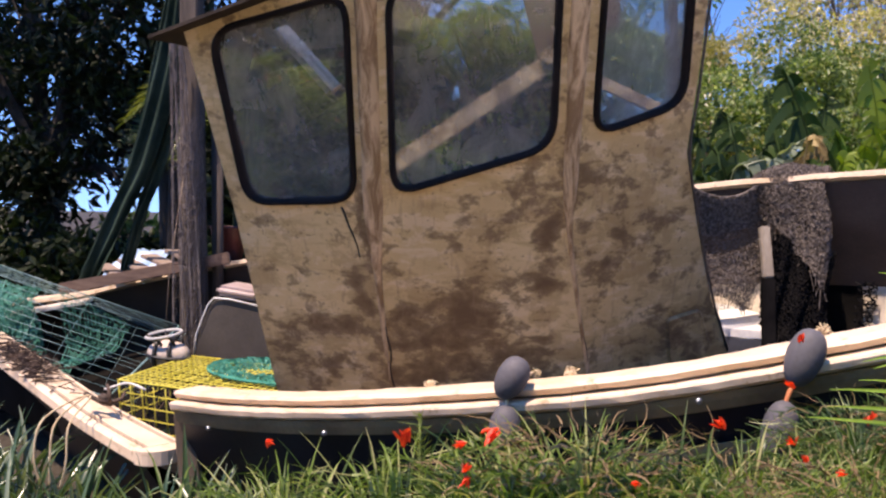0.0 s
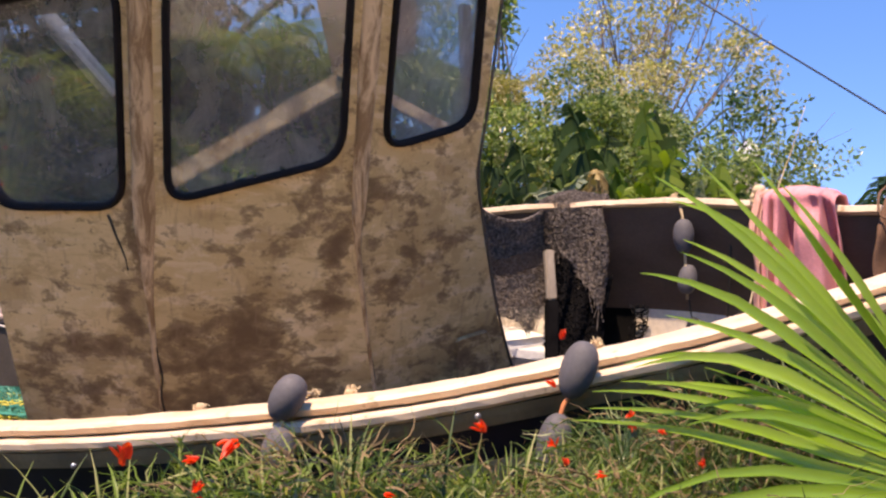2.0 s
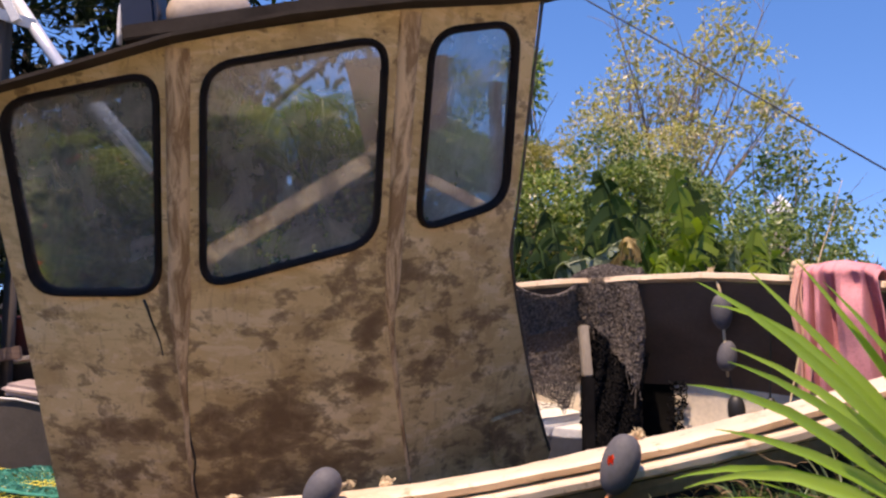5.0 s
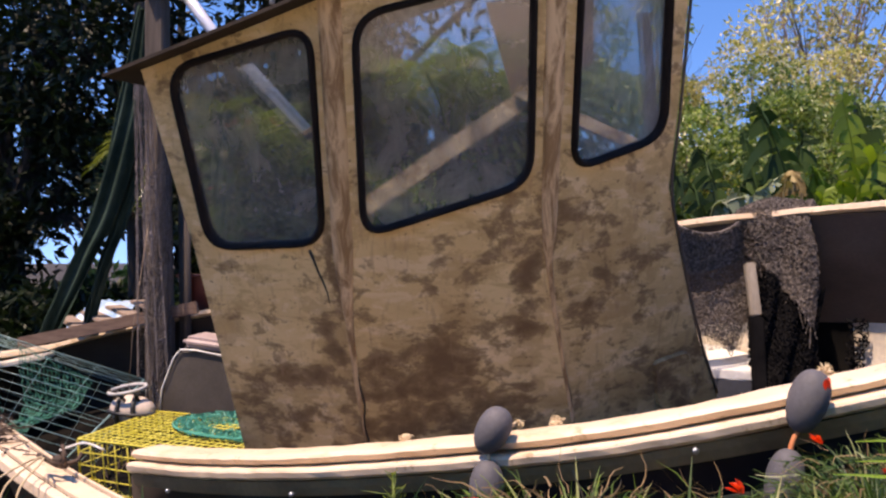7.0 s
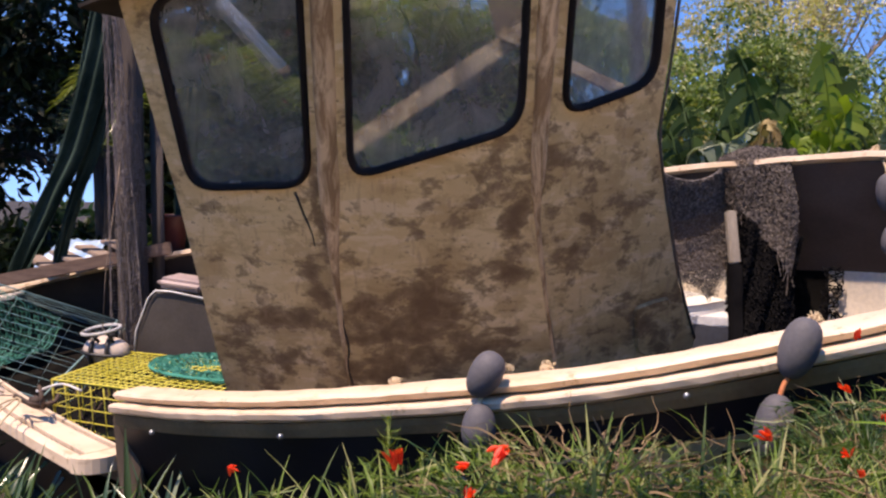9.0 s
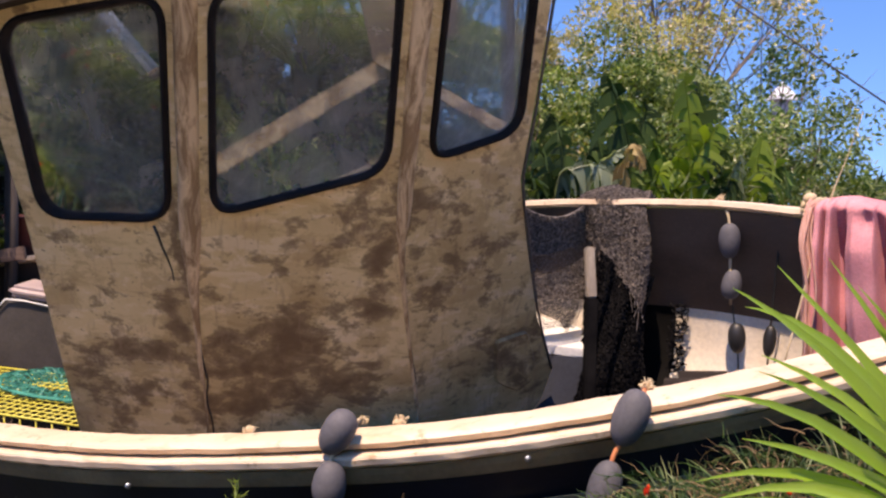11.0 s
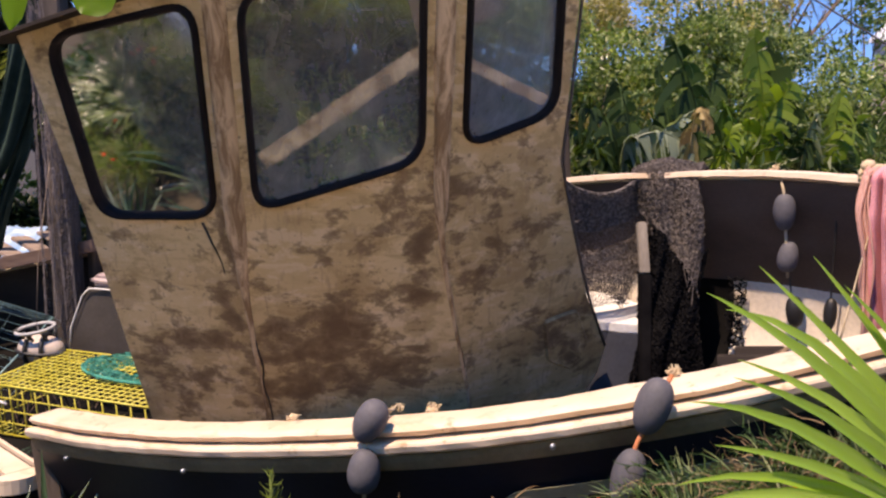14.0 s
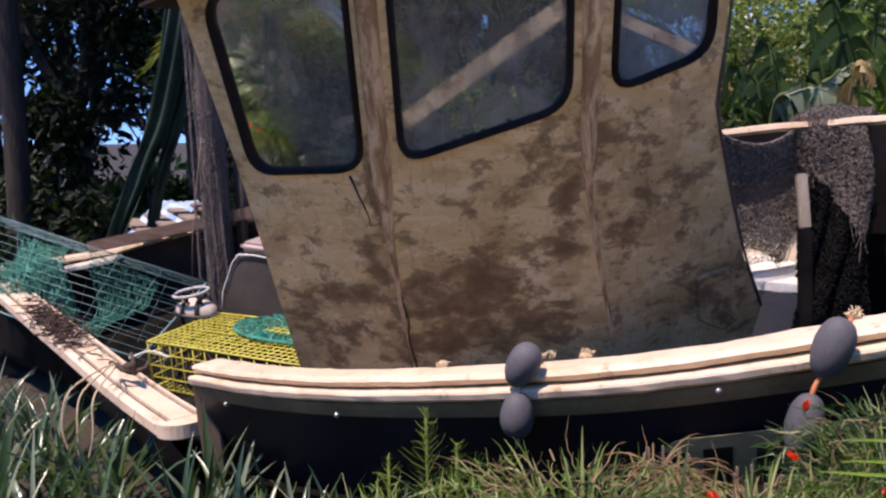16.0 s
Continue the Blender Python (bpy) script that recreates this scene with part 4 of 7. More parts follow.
for k in range(4):
    a = Vector((1.58, 3.32, 0.775)).lerp(Vector((1.74, 3.20, 0.805)), (k + 0.2) / 3.4)
    board("slat", a, a + Vector((0.12, 0.14, 0)), 0.035, 0.014, WOOD, box)
board("end", (1.74, 3.20, 0.83), (1.86, 3.34, 0.83), 0.014, 0.11, BOARD, box)


# cloths on the far rail
def cloth(name, label, category, at, nu, nv, mat, thick=0.006, closed_label=""):
    t = thing(name, label, category)
    v, f = [], []
    for layer in (0, 1):
        for i in range(nu + 1):
            for j in range(nv + 1):
                p = at(i / nu, j / nv)
                du = at(min(1, i / nu + 0.01), j / nv) - at(max(0, i / nu - 0.01), j / nv)
                dv = at(i / nu, min(1, j / nv + 0.01)) - at(i / nu, max(0, j / nv - 0.01))
                n = du.cross(dv)
                n = n.normalized() if n.length > 1e-9 else Vector((0, -1, 0))
                v.append(p + n * thick * layer)
    row, lay = nv + 1, (nu + 1) * (nv + 1)
    for i in range(nu):
        for j in range(nv):
            a = i * row + j
            f.append((a, a + 1, a + row + 1, a + row))
            f.append((lay + a, lay + a + row, lay + a + row + 1, lay + a + 1))
    for i in range(nu):
        for j in (0, nv):
            a = i * row + j
            f.append((a, a + row, lay + a + row, lay + a))
    for j in range(nv):
        for i in (0, nu):
            a = i * row + j
            f.append((a, a + 1, lay + a + 1, lay + a))
    piece("fabric", v, f, mat, t, "", True)
    return t


def rail_hang(a, b, inn, fall, back, seed, folds, pinch=0.0, slant=0.0, deep=1.0):
    """A cloth over the rail from a to b that falls inwards."""
    a, b, inn = Vector(a), Vector(b), Vector(inn)

    def at(u, w):
        uu = 0.5 + (u - 0.5) * (1 - pinch * math.exp(-((w - 0.22) / 0.25) ** 2))
        p = a.lerp(b, uu)
        top = 0.018 + 0.012 * wave(u * 6, w * 4, seed)
        if w < 0.12:
            return p - inn * (0.06 * (0.12 - w) / 0.12) + Vector((0, 0, top - back * (0.12 - w) / 0.12))
        if w < 0.24:
            h = (w - 0.12) / 0.12
            return p + inn * (0.125 * h) + Vector((0, 0, top + 0.012 * math.sin(h * 3.1) - 0.02 * h * h))
        h = (w - 0.24) / 0.76
        fold = deep * (0.021 * math.sin(u * folds + seed + 1.2 * math.sin(h * 2) + math.sin(u * 5)) + 0.013 * math.sin(u * folds * 2.3 + h)) * min(1, 0.45 + h * 1.1) + 0.02 * wave(u * 4, h * 3, seed + 3)
        side = (b - a).normalized()
        return p + inn * (0.125 + 0.045 * math.sin(min(1, h * 3) * 1.6) + fold) + side * (0.025 * wave(h * 3, u * 2, seed + 7) + slant * h) + Vector((0, 0, top - 0.02 - h * (fall + 0.05 * wave(u * 3, 0, seed))))
    return at


INB = Vector((-0.76, -0.65, 0)).normalized()
PLEATS = ((0.0, -0.02), (0.05, 0.035), (0.10, 0.030), (0.135, -0.060), (0.16, -0.050), (0.19, 0.030), (0.24, 0.034), (0.29, -0.080), (0.39, -0.095), (0.43, -0.040), (0.47, 0.040),
          (0.58, 0.060), (0.70, 0.058), (0.79, 0.046), (0.83, -0.070), (0.92, -0.090), (0.96, -0.030), (1.0, 0.0))


def pleat(u):
    """How far the gathered cloth stands out from the bulwark."""
    for (a, p), (b, q) in zip(PLEATS, PLEATS[1:]):
        if u <= b:
            k = (u - a) / (b - a)
            k = k * k * (3 - 2 * k)
            return p + (q - p) * k
    return PLEATS[-1][1]


def gathered(u, w):
    """A cloth bunched into a soft roll on the rail, its folds hanging straight down inside."""
    p = Vector((2.112, 3.175, 1.570)).lerp(Vector((2.268, 2.962, 1.560)), u)
    roll = 0.020 + 0.030 * math.sin(math.pi * min(1, max(0, u * 1.05))) ** 0.5 + 0.008 * wave(u * 5, w * 6, 3)
    if w < 0.10:
        q = (0.10 - w) / 0.10
        return p - INB * 0.07 * q + Vector((0, 0, roll - 0.075 * q * q))
    if w < 0.26:
        h = (w - 0.10) / 0.16
        crease = 0.006 * math.sin(u * 13 + h * 4) + 0.32 * pleat(u) * h * h
        return p + INB * (0.150 * h + crease) + Vector((0, 0, roll * (1 - 0.25 * h * h) - 0.030 * h ** 3))
    h = (w - 0.26) / 0.74
    low = Vector((2.040, 3.080, 0.965)).lerp(Vector((2.285, 2.868, 0.965)), u)
    top = p + INB * 0.150 + Vector((0, 0, roll * 0.75 - 0.030))
    tuck = -0.030 * math.exp(-((h - 0.06) / 0.07) ** 2)
    sway = 0.012 * wave(h * 4, u * 3, 8) + 0.014 * math.sin(h * 9 + u * 21) * (1 - h) * math.exp(-((u - 0.42) / 0.12) ** 2)
    return top.lerp(low, h) + INB * (pleat(u + 0.02 * math.sin(h * 3)) * (0.32 + 0.75 * min(1.0, h * 4)) * (1 - 0.15 * h) + tuck * (1 - min(1.0, abs(u - 0.7) * 5)) + sway) + Vector((0, 0, 0.02 * wave(u * 5, 1, 2) * h))


cloth("pink_cloth", "faded pink cloth bunched on the rail and hanging in deep folds", "cloth", gathered, 110, 64, PINK)
cloth("pink_rag", "narrow pale pink rag knotted beside the cloth", "cloth",
      rail_hang((2.085, 3.215, 1.572), (2.12, 3.165, 1.568), INB, 0.60, 0.04, 4.0, 9, 0.3, 0.055), 16, 40, mottled("pale_pink_rag", (0.50, 0.25, 0.21), (0.62, 0.36, 0.30), 9, 0.95, 0.5, fine=110))
cloth("brown_cloth", "brown stained cloth hanging over the rail", "cloth",
      rail_hang((2.36, 2.84, 1.555), (2.50, 2.70, 1.565), INB, 0.40, 0.05, 7.0, 7, 0.1), 40, 34, BROWNCLOTH)
cloth("tan_cloth", "tan cloth tied over the rail with cord", "cloth",
      rail_hang((2.47, 2.735, 1.57), (2.60, 2.60, 1.575), INB, 0.36, 0.05, 9.0, 7, 0.15, 0.0, 1.3), 40, 34, TANCLOTH)
t = thing("rope_coil", "loose brown cord looped over the tan cloth", "rope")
for k in range(5):
    a = Vector((2.36 + 0.045 * k, 2.845 - 0.047 * k, 1.585))
    drop = 0.10 + 0.06 * math.sin(k * 2.3)
    tube("loop", rope_path([a + Vector((0.05, 0.05, 0)), a + Vector((0, 0, 0.025)), a + INB * 0.15 + Vector((0, 0, -0.02)), a + INB * 0.20 + Vector((0.02, -0.01, -drop)),
                            a + INB * 0.21 + Vector((0.08, -0.07, -drop * 0.9)), a + INB * 0.16 + Vector((0.10, -0.10, -0.02))], 22), 0.0042, TANCLOTH if k % 2 else BROWNCLOTH, t, 6)
t = thing("rope_lashing", "pale rope knotted round the bow rail", "rope")
for k in range(4):
    c = Vector((2.075 + 0.012 * k, 3.225 - 0.014 * k, 1.562))
    tube("turn", [c + (INB * math.cos(a) * 0.085 + Vector((0, 0, math.sin(a) * 0.038))) for a in [2 * math.pi * j / 16 for j in range(17)]], 0.008, ROPE, t, 6)
egg("knot", (2.045, 3.18, 1.60), (1, 0.5, 0.3), 0.06, 0.045, ROPE, t, "", 8, 10, 0)
rod = thing("fishing_rod", "thin bamboo fishing rod leaning against the rail", "fishing rod")
tube("cane", spline([(1.89, 3.0, 0.984), (2.0, 3.06, 1.355), (2.075, 3.09, 1.607), (2.14, 3.11, 1.77), (2.185, 3.11, 1.93)], 24), 0.0036, ROPE, rod, 6, 0.3)

# pale plate on the hull with illegible characters drawn as bars
plate = thing("name_plate", "pale yellow painted plate on the navy hull with dark characters", "plate")


def on_hull(u, w):
    """A place just outside the near hull side: u along the rail from its aft end, w metres below the rail."""
    i = u * 89
    k = min(int(i), 88)
    p = NEAR[k].lerp(NEAR[k + 1], i - k)
    d = NEAR[k + 1] - NEAR[k]
    d.z = 0
    d.normalize()
    right = Vector((d.y, -d.x, 0))
    out = 0.030 - 0.448 * max(0, w - 0.138)
    return p + right * (out + 0.012) - Vector((0, 0, w))


def hull_patch(name, u0, u1, w0, w1, mat, extra, parent, n=14, round_ends=False):
    v, f = [], []
    for layer in (0, 1):
        for i in range(n + 1):
            s = i / n
            pinch = 1.0
            if round_ends:
                e = min(s, 1 - s) / 0.12
                pinch = math.sqrt(max(0.05, 1 - (1 - min(1, e)) ** 2))
            for j in range(5):
                w = (w0 + w1) / 2 + (w1 - w0) * (j / 4 - 0.5) * pinch
                p = on_hull(u0 + (u1 - u0) * s, w)
                v.append(p + Vector((-0.3, -0.95, 0)) * (extra + 0.004 * layer))
    lay = (n + 1) * 5
    for i in range(n):
        for j in range(4):
            a = i * 5 + j
            f.append((a, a + 1, a + 6, a + 5))
            f.append((lay + a, lay + a + 5, lay + a + 6, lay + a + 1))
    for i in range(n):
        for j in (0, 4):
            a = i * 5 + j
            f.append((a, a + 5, lay + a + 5, lay + a))
    for j in range(4):
        for i in (0, n):
            a = i * 5 + j
            f.append((a, a + 1, lay + a + 1, lay + a))
    return piece(name, v, f, mat, parent)


hull_patch("panel", 0.466, 0.64, 0.220, 0.420, PLATE, 0.002, plate, 24, True)
for a, b in ((0.470, 0.487), (0.498, 0.516), (0.530, 0.546), (0.560, 0.577), (0.590, 0.607)):
    hull_patch("bar", a, b, 0.255, 0.383, BLACK, 0.008, plate, 3)

# ---- aft: traps, box, mast, boom, nets ----
def wire_box(name, label, o, ax, ay, az, nx, ny, nz, r, mat, group=""):
    """A box of welded wire: all six sides as grids."""
    t = thing(name, label, "trap", group)
    o, ax, ay, az = (Vector(q) for q in (o, ax, ay, az))
    for side, p, a, b, na, nb in (("bottom", o, ax, ay, nx, ny), ("top", o + az, ax, ay, nx, ny), ("front", o, ax, az, nx // 2, nz), ("back", o + ay, ax, az, nx // 2, nz),
                                  ("end", o, ay, az, ny // 2, nz), ("end", o + ax, ay, az, ny // 2, nz)):
        for i in range(na + 1):
            q = p + a * (i / na)
            tube("wire", [q, q + b * 0.33 + Vector((0, 0, 0.003 * math.sin(i * 3))), q + b * 0.66, q + b], r * (1.7 if i in (0, na) else 1), mat, t, 4)
        for j in range(nb + 1):
            q = p + b * (j / nb)
            tube("wire", [q, q + a * 0.33 + Vector((0, 0, 0.003 * math.cos(j * 2))), q + a * 0.66, q + a], r * (1.7 if j in (0, nb) else 1), mat, t, 4)
    return t


ytrap = wire_box("lobster_trap", "yellow wire lobster trap with a green net mouth", (-1.80, 4.28, 0.195), (1.02, -0.42, 0.0), (0.21, 0.47, 0.055), (-0.01, -0.02, 0.262), 26, 13, 4, 0.0034, YELLOW, "fishing traps")


def mouth(a, r):
    """A place on the oval mouth in the trap's lid: a round from the lid's edge of the oval, r inwards and down the funnel."""
    p = Vector((-1.80, 4.28, 0.458)) + Vector((1.02, -0.42, 0.0)) * (0.66 + 0.37 * (1 - 0.55 * r) * math.cos(a)) + Vector((0.21, 0.47, 0.055)) * (0.64 + 0.34 * (1 - 0.55 * r) * math.sin(a))
    return p + Vector((0, 0, 0.020 + 0.022 * math.sin(math.pi * min(1.0, r * 1.6)) - 0.10 * max(0.0, r - 0.6)))


v, f = [], []
lattice(v, f, lambda u, w: mouth(2 * math.pi * u, w), 74, 12, 0.0052, 21, 0.03)
lattice(v, f, lambda u, w: mouth(2 * math.pi * u + 0.04, w * 0.9) + Vector((0, 0, 0.008)), 60, 9, 0.0046, 22, 0.06)
piece("net_mouth", v, f, GREENWIRE, ytrap, "green net funnel")
v, f = [], []
add_tube(v, f, [mouth(2 * math.pi * k / 40, 0.0) + Vector((0, 0, 0.004)) for k in range(41)], 0.007, 6)
piece("mouth_edge", v, f, GREENWIRE, ytrap)
v, f = [], []
rnd = random.Random(8)
for i in range(24):
    q = Vector((-1.80, 4.28, 0.20)) + Vector((1.02, -0.42, 0.0)) * rnd.uniform(0.05, 0.5) + Vector((0.21, 0.47, 0.055)) * rnd.uniform(0.1, 0.9)
    add_tube(v, f, [q, q + Vector((rnd.gauss(0, 0.08), rnd.gauss(0, 0.08), rnd.uniform(0.08, 0.22)))], 0.004, 4)
tagged(piece("rusty_bar", v, f, RUST, ytrap, "rusty bars and wire inside"), kind="stuff")

gtrap = thing("fish_trap", "large green wire fish trap tilted on the aft deck", "trap", "fishing traps")
A, B, C, D = Vector((-3.45, 5.02, 1.155)), Vector((-1.745, 4.90, 0.664)), Vector((-1.90, 4.32, 0.345)), Vector((-3.20, 4.62, 0.62))
DEEP = Vector((0.10, 0.42, -0.22))
for nm, quad, na, nb in (("front", (D, C, B, A), 6, 11), ("back", (D + DEEP, C + DEEP, B + DEEP, A + DEEP), 3, 4), ("top", (A, B, B + DEEP, A + DEEP), 9, 5), ("end", (C, B, B + DEEP, C + DEEP), 6, 5)):
    p, q, r_, s = quad
    for i in range(na + 1):
        tube("wire", [p.lerp(q, i / na), s.lerp(r_, i / na)], 0.0009, PALEWIRE, gtrap, 4)
    for j in range(nb + 1):
        a, b = p.lerp(s, j / nb), q.lerp(r_, j / nb)
        tube("wire", [a, a.lerp(b, 0.5) + Vector((0, -0.006, -0.008)), b], 0.0015 if j not in (0, nb) else 0.0050, PALEWIRE, gtrap, 4)


def inner_net(u, w):
    p = (A.lerp(B, u)).lerp(D.lerp(C, u), 0.1 + 0.8 * w)
    return p + DEEP * (0.35 + 0.25 * math.sin(u * 9 + w * 4)) + Vector((0, 0, 0.05 * wave(u * 6, w * 4, 3)))


v, f = [], []
lattice(v, f, lambda u, w: inner_net(0.12 + u * 0.32, w), 40, 34, 0.006, 31, 0.1)
lattice(v, f, lambda u, w: inner_net(0.22 + u * 0.22, 0.3 + 0.6 * w) + Vector((0, 0.03, 0.02)), 34, 26, 0.007, 32, 0.1)
lattice(v, f, lambda u, w: inner_net(0.55 + u * 0.2, w) + Vector((0, -0.04, 0.02)), 18, 24, 0.004, 33, 0.12)
piece("inner_net", v, f, TEALNET, gtrap, "crumpled teal net inside")
t = tagged(board("board", (-3.05, 4.98, 0.665), (-2.45, 5.16, 0.775), 0.26, 0.025, DECK, None), "pale board lying behind the fish trap", "board", "loose deck boards")

# small white buoy with black straps under a ring
buoy = thing("buoy", "small white buoy with black straps and a wire ring", "buoy")
bc = Vector((-1.722, 4.70, 0.525))
egg("body", bc, (1, 0, -0.12), 0.25, 0.165, mottled("scuffed_cream", (0.50, 0.40, 0.33), (0.68, 0.58, 0.50), 9, 0.6), buoy, "scuffed cream body", 14, 20, 0)
rc = Vector((-1.752, 4.70, 0.640))
for x in (-0.055, 0.035):
    tube("strap", [bc + Vector((x - 0.10 * x * math.sin(q), 0.086 * math.cos(q), 0.086 * math.sin(q))) for q in [math.pi * 2 * j / 24 for j in range(25)]], 0.012, BLACK, buoy, 6)
tube("strap", [bc + Vector((0.128 * math.cos(q), -0.012 + 0.085 * math.sin(q), -0.01 - 0.012 * math.cos(q))) for q in [math.pi * 2 * j / 28 for j in range(29)]], 0.010, BLACK, buoy, 6)
tube("ring", [rc + Vector((0.100 * math.cos(q), 0.095 * math.sin(q), 0.012 * math.cos(q) + 0.012 * math.sin(q))) for q in [2 * math.pi * j / 32 for j in range(33)]], 0.0095, mottled("pale_ring", (0.40, 0.40, 0.40), (0.58, 0.58, 0.57), 9, 0.5), buoy, 8, label="pale ring")
for a in (0.6, 1.9, 3.6, 4.5, 5.4):
    tube("stay", [rc + Vector((0.098 * math.cos(a), 0.093 * math.sin(a), 0.0)), bc + Vector((0.085 * math.cos(a), 0.055 * math.sin(a), 0.055))], 0.009, BLACK, buoy, 6)
t = thing("line", "thin rope hanging from the mast to the buoy", "rope")
tube("strand", [(-1.745, 4.70, 0.655), (-1.738, 4.74, 1.0), (-1.735, 4.98, 1.7)], 0.0022, TWIG, t, 6)

# grey locker box
locker = thing("locker", "grey plastic locker box with a rounded lid", "box")
bm = bmesh.new()
prof = [(-1.62, 0.40), (-1.60, 0.62), (-1.53, 0.80), (-1.49, 0.845), (-1.40, 0.84), (-1.0, 0.76), (-1.0, 0.40)]
ring_a = [bm.verts.new((x, 4.82, z)) for x, z in prof]
ring_b = [bm.verts.new((x + 0.04, 5.18, z + 0.04)) for x, z in prof]
bm.faces.new(ring_a)
bm.faces.new(ring_b[::-1])
for k in range(len(prof)):
    k2 = (k + 1) % len(prof)
    bm.faces.new((ring_a[k], ring_b[k], ring_b[k2], ring_a[k2]))
bmesh.ops.bevel(bm, geom=bm.edges[:], offset=0.016, segments=2, affect="EDGES")
part("body", bm, GREYBOX, locker)
rim = [(x - 0.003, 4.812, z + 0.004) for x, z in prof[:5]] + [(-1.0, 4.812, 0.765)]
tube("rim", rim, 0.0055, WHITE, locker, 6, label="pale worn rim")
lid_bm = bmesh.new()
bmesh.ops.create_cube(lid_bm, size=1, matrix=pose(-1.36, 4.98, 0.878, 0, 8, 0) @ Matrix.Diagonal((0.26, 0.34, 0.06, 1)))
bmesh.ops.bevel(lid_bm, geom=lid_bm.edges[:], offset=0.024, segments=3, affect="EDGES")
part("lid", lid_bm, mottled("pale_lid", (0.32, 0.24, 0.22), (0.46, 0.36, 0.34), 6, 0.6), locker, "pale pinkish lid")

# mast post, boom, and nets hung from it
mast = thing("mast", "weathered timber mast post standing on the aft deck", "mast")
v, f = [], []
mast_path = spline([(-1.69, 5.02, 0.25), (-1.725, 5.08, 1.0), (-1.76, 5.14, 1.9), (-1.80, 5.2, 3.6)], 16)
for i, p in enumerate(mast_path):
    w = 0.075 - 0.018 * i / 15
    for sx, sy in ((-1, -0.8), (-0.8, -1), (0.8, -1), (1, -0.8), (1, 0.8), (0.8, 1), (-0.8, 1), (-1, 0.8)):
        v.append(p + Vector((sx * w + 0.004 * wave(i, sx, sy, 1.3), sy * w, 0)))
for i in range(15):
    for k in range(8):
        f.append((i * 8 + k, i * 8 + (k + 1) % 8, (i + 1) * 8 + (k + 1) % 8, (i + 1) * 8 + k))
piece("timber", v, f, SHADEMAST, mast, "split timber, tree shade put into its dark colour")
tube("side_timber", [(-1.60, 5.18, 0.30), (-1.63, 5.22, 1.9)], 0.04, SHADEMAST, mast, 6)
boom = thing("boom", "bare aluminium boom slanting down from the mast head", "boom")
tube("pipe", [(-1.70, 5.17, 3.14), (-1.437, 5.17, 2.775), (-1.30, 5.17, 2.59), (-0.868, 5.17, 2.12)], 0.035, ALLOY, boom, 12, label="scratched aluminium pipe")
tube("end_fitting", [(-0.878, 5.17, 2.13), (-0.845, 5.17, 2.094)], 0.039, RUST, boom, 10)
v, f = [], []
box_lists(v, f, pose(-1.70, 5.12, 3.01, 10, 10, 20), (0.26, 0.05, 0.06))
box_lists(v, f, pose(-1.69, 5.10, 3.05, 0, 60, 0), (0.16, 0.04, 0.045))
piece("bracket", v, f, WHITE, boom, "white painted mast bracket")


def drape(name, label, pts, widths, depth, mat, seed):
    """A long hanging net gathered into folds."""
    t = thing(name, label, "net", "green nets hung from the mast")
    path = spline(pts, 30)
    v, f = [], []
    m = 14
    for i, p in enumerate(path):
        s = i / 29
        k = s * (len(widths) - 1)
        a = min(int(k), len(widths) - 2)
        w = widths[a] + (widths[a + 1] - widths[a]) * (k - a)
        for j in range(m + 1):
            q = j / m - 0.5
            v.append(p + Vector((q * w, depth * math.sin(q * 14 + seed + s * 4) + 0.03 * wave(s * 5, q * 4, seed), 0.02 * math.sin(q * 9 + s * 6))))
    for i in range(29):
        for j in range(m):
            a = i * (m + 1) + j
            f.append((a, a + 1, a + m + 2, a + m + 1))
    piece("netting", v, f, mat, t, "", True)
    tube("head_rope", [v[j] for j in range(m + 1)], 0.006, mat, t, 6)
    tube("edge_rope", [v[i * (m + 1)] for i in range(30)], 0.006, mat, t, 5)
    return t


drape("green_net", "dark green net hanging in a long fold from the mast", [(-1.90, 5.25, 2.95), (-2.0, 5.27, 2.3), (-2.17, 5.3, 1.7), (-2.33, 5.3, 1.34), (-2.465, 5.31, 1.04), (-2.56, 5.32, 0.84)], [0.08, 0.20, 0.19, 0.17, 0.14, 0.10], 0.03, GREENNET, 1)
drape("green_net", "narrow dark green net strand beside the mast", [(-1.88, 5.30, 2.7), (-1.98, 5.33, 2.0), (-2.11, 5.36, 1.57), (-2.20, 5.36, 1.34), (-2.275, 5.37, 1.11), (-2.325, 5.38, 0.93)], [0.06, 0.12, 0.10, 0.08, 0.072, 0.07], 0.02, GREENNET, 4)
drape("green_net", "thin dark green net hanging behind the wheelhouse", [(-1.50, 5.45, 2.3), (-1.53, 5.45, 1.6), (-1.56, 5.45, 1.02)], [0.16, 0.12, 0.10], 0.02, GREENNET, 6)
# grey net hanging over the mast
def post_net(u, w):
    a = 2.6 * u + 2.0
    c = Vector((-1.69, 5.02, 0.15)).lerp(Vector((-1.76, 5.14, 1.95)), w)
    rr = 0.084 + 0.008 * math.sin(w * 14 + u * 5)
    return c + Vector((math.cos(a + 1.4) * rr, math.sin(a + 1.4) * rr, 0.02 * math.sin(u * 9)))


t = thing("mast_net", "thin grey net hanging against the mast post", "net")
v, f = [], []
lattice(v, f, post_net, 14, 90, 0.0028, 41, 0.15)
GREYNET = mottled("grey_net", (0.10, 0.085, 0.08), (0.21, 0.18, 0.175), 9, 0.9)
piece("netting", v, f, GREYNET, t)


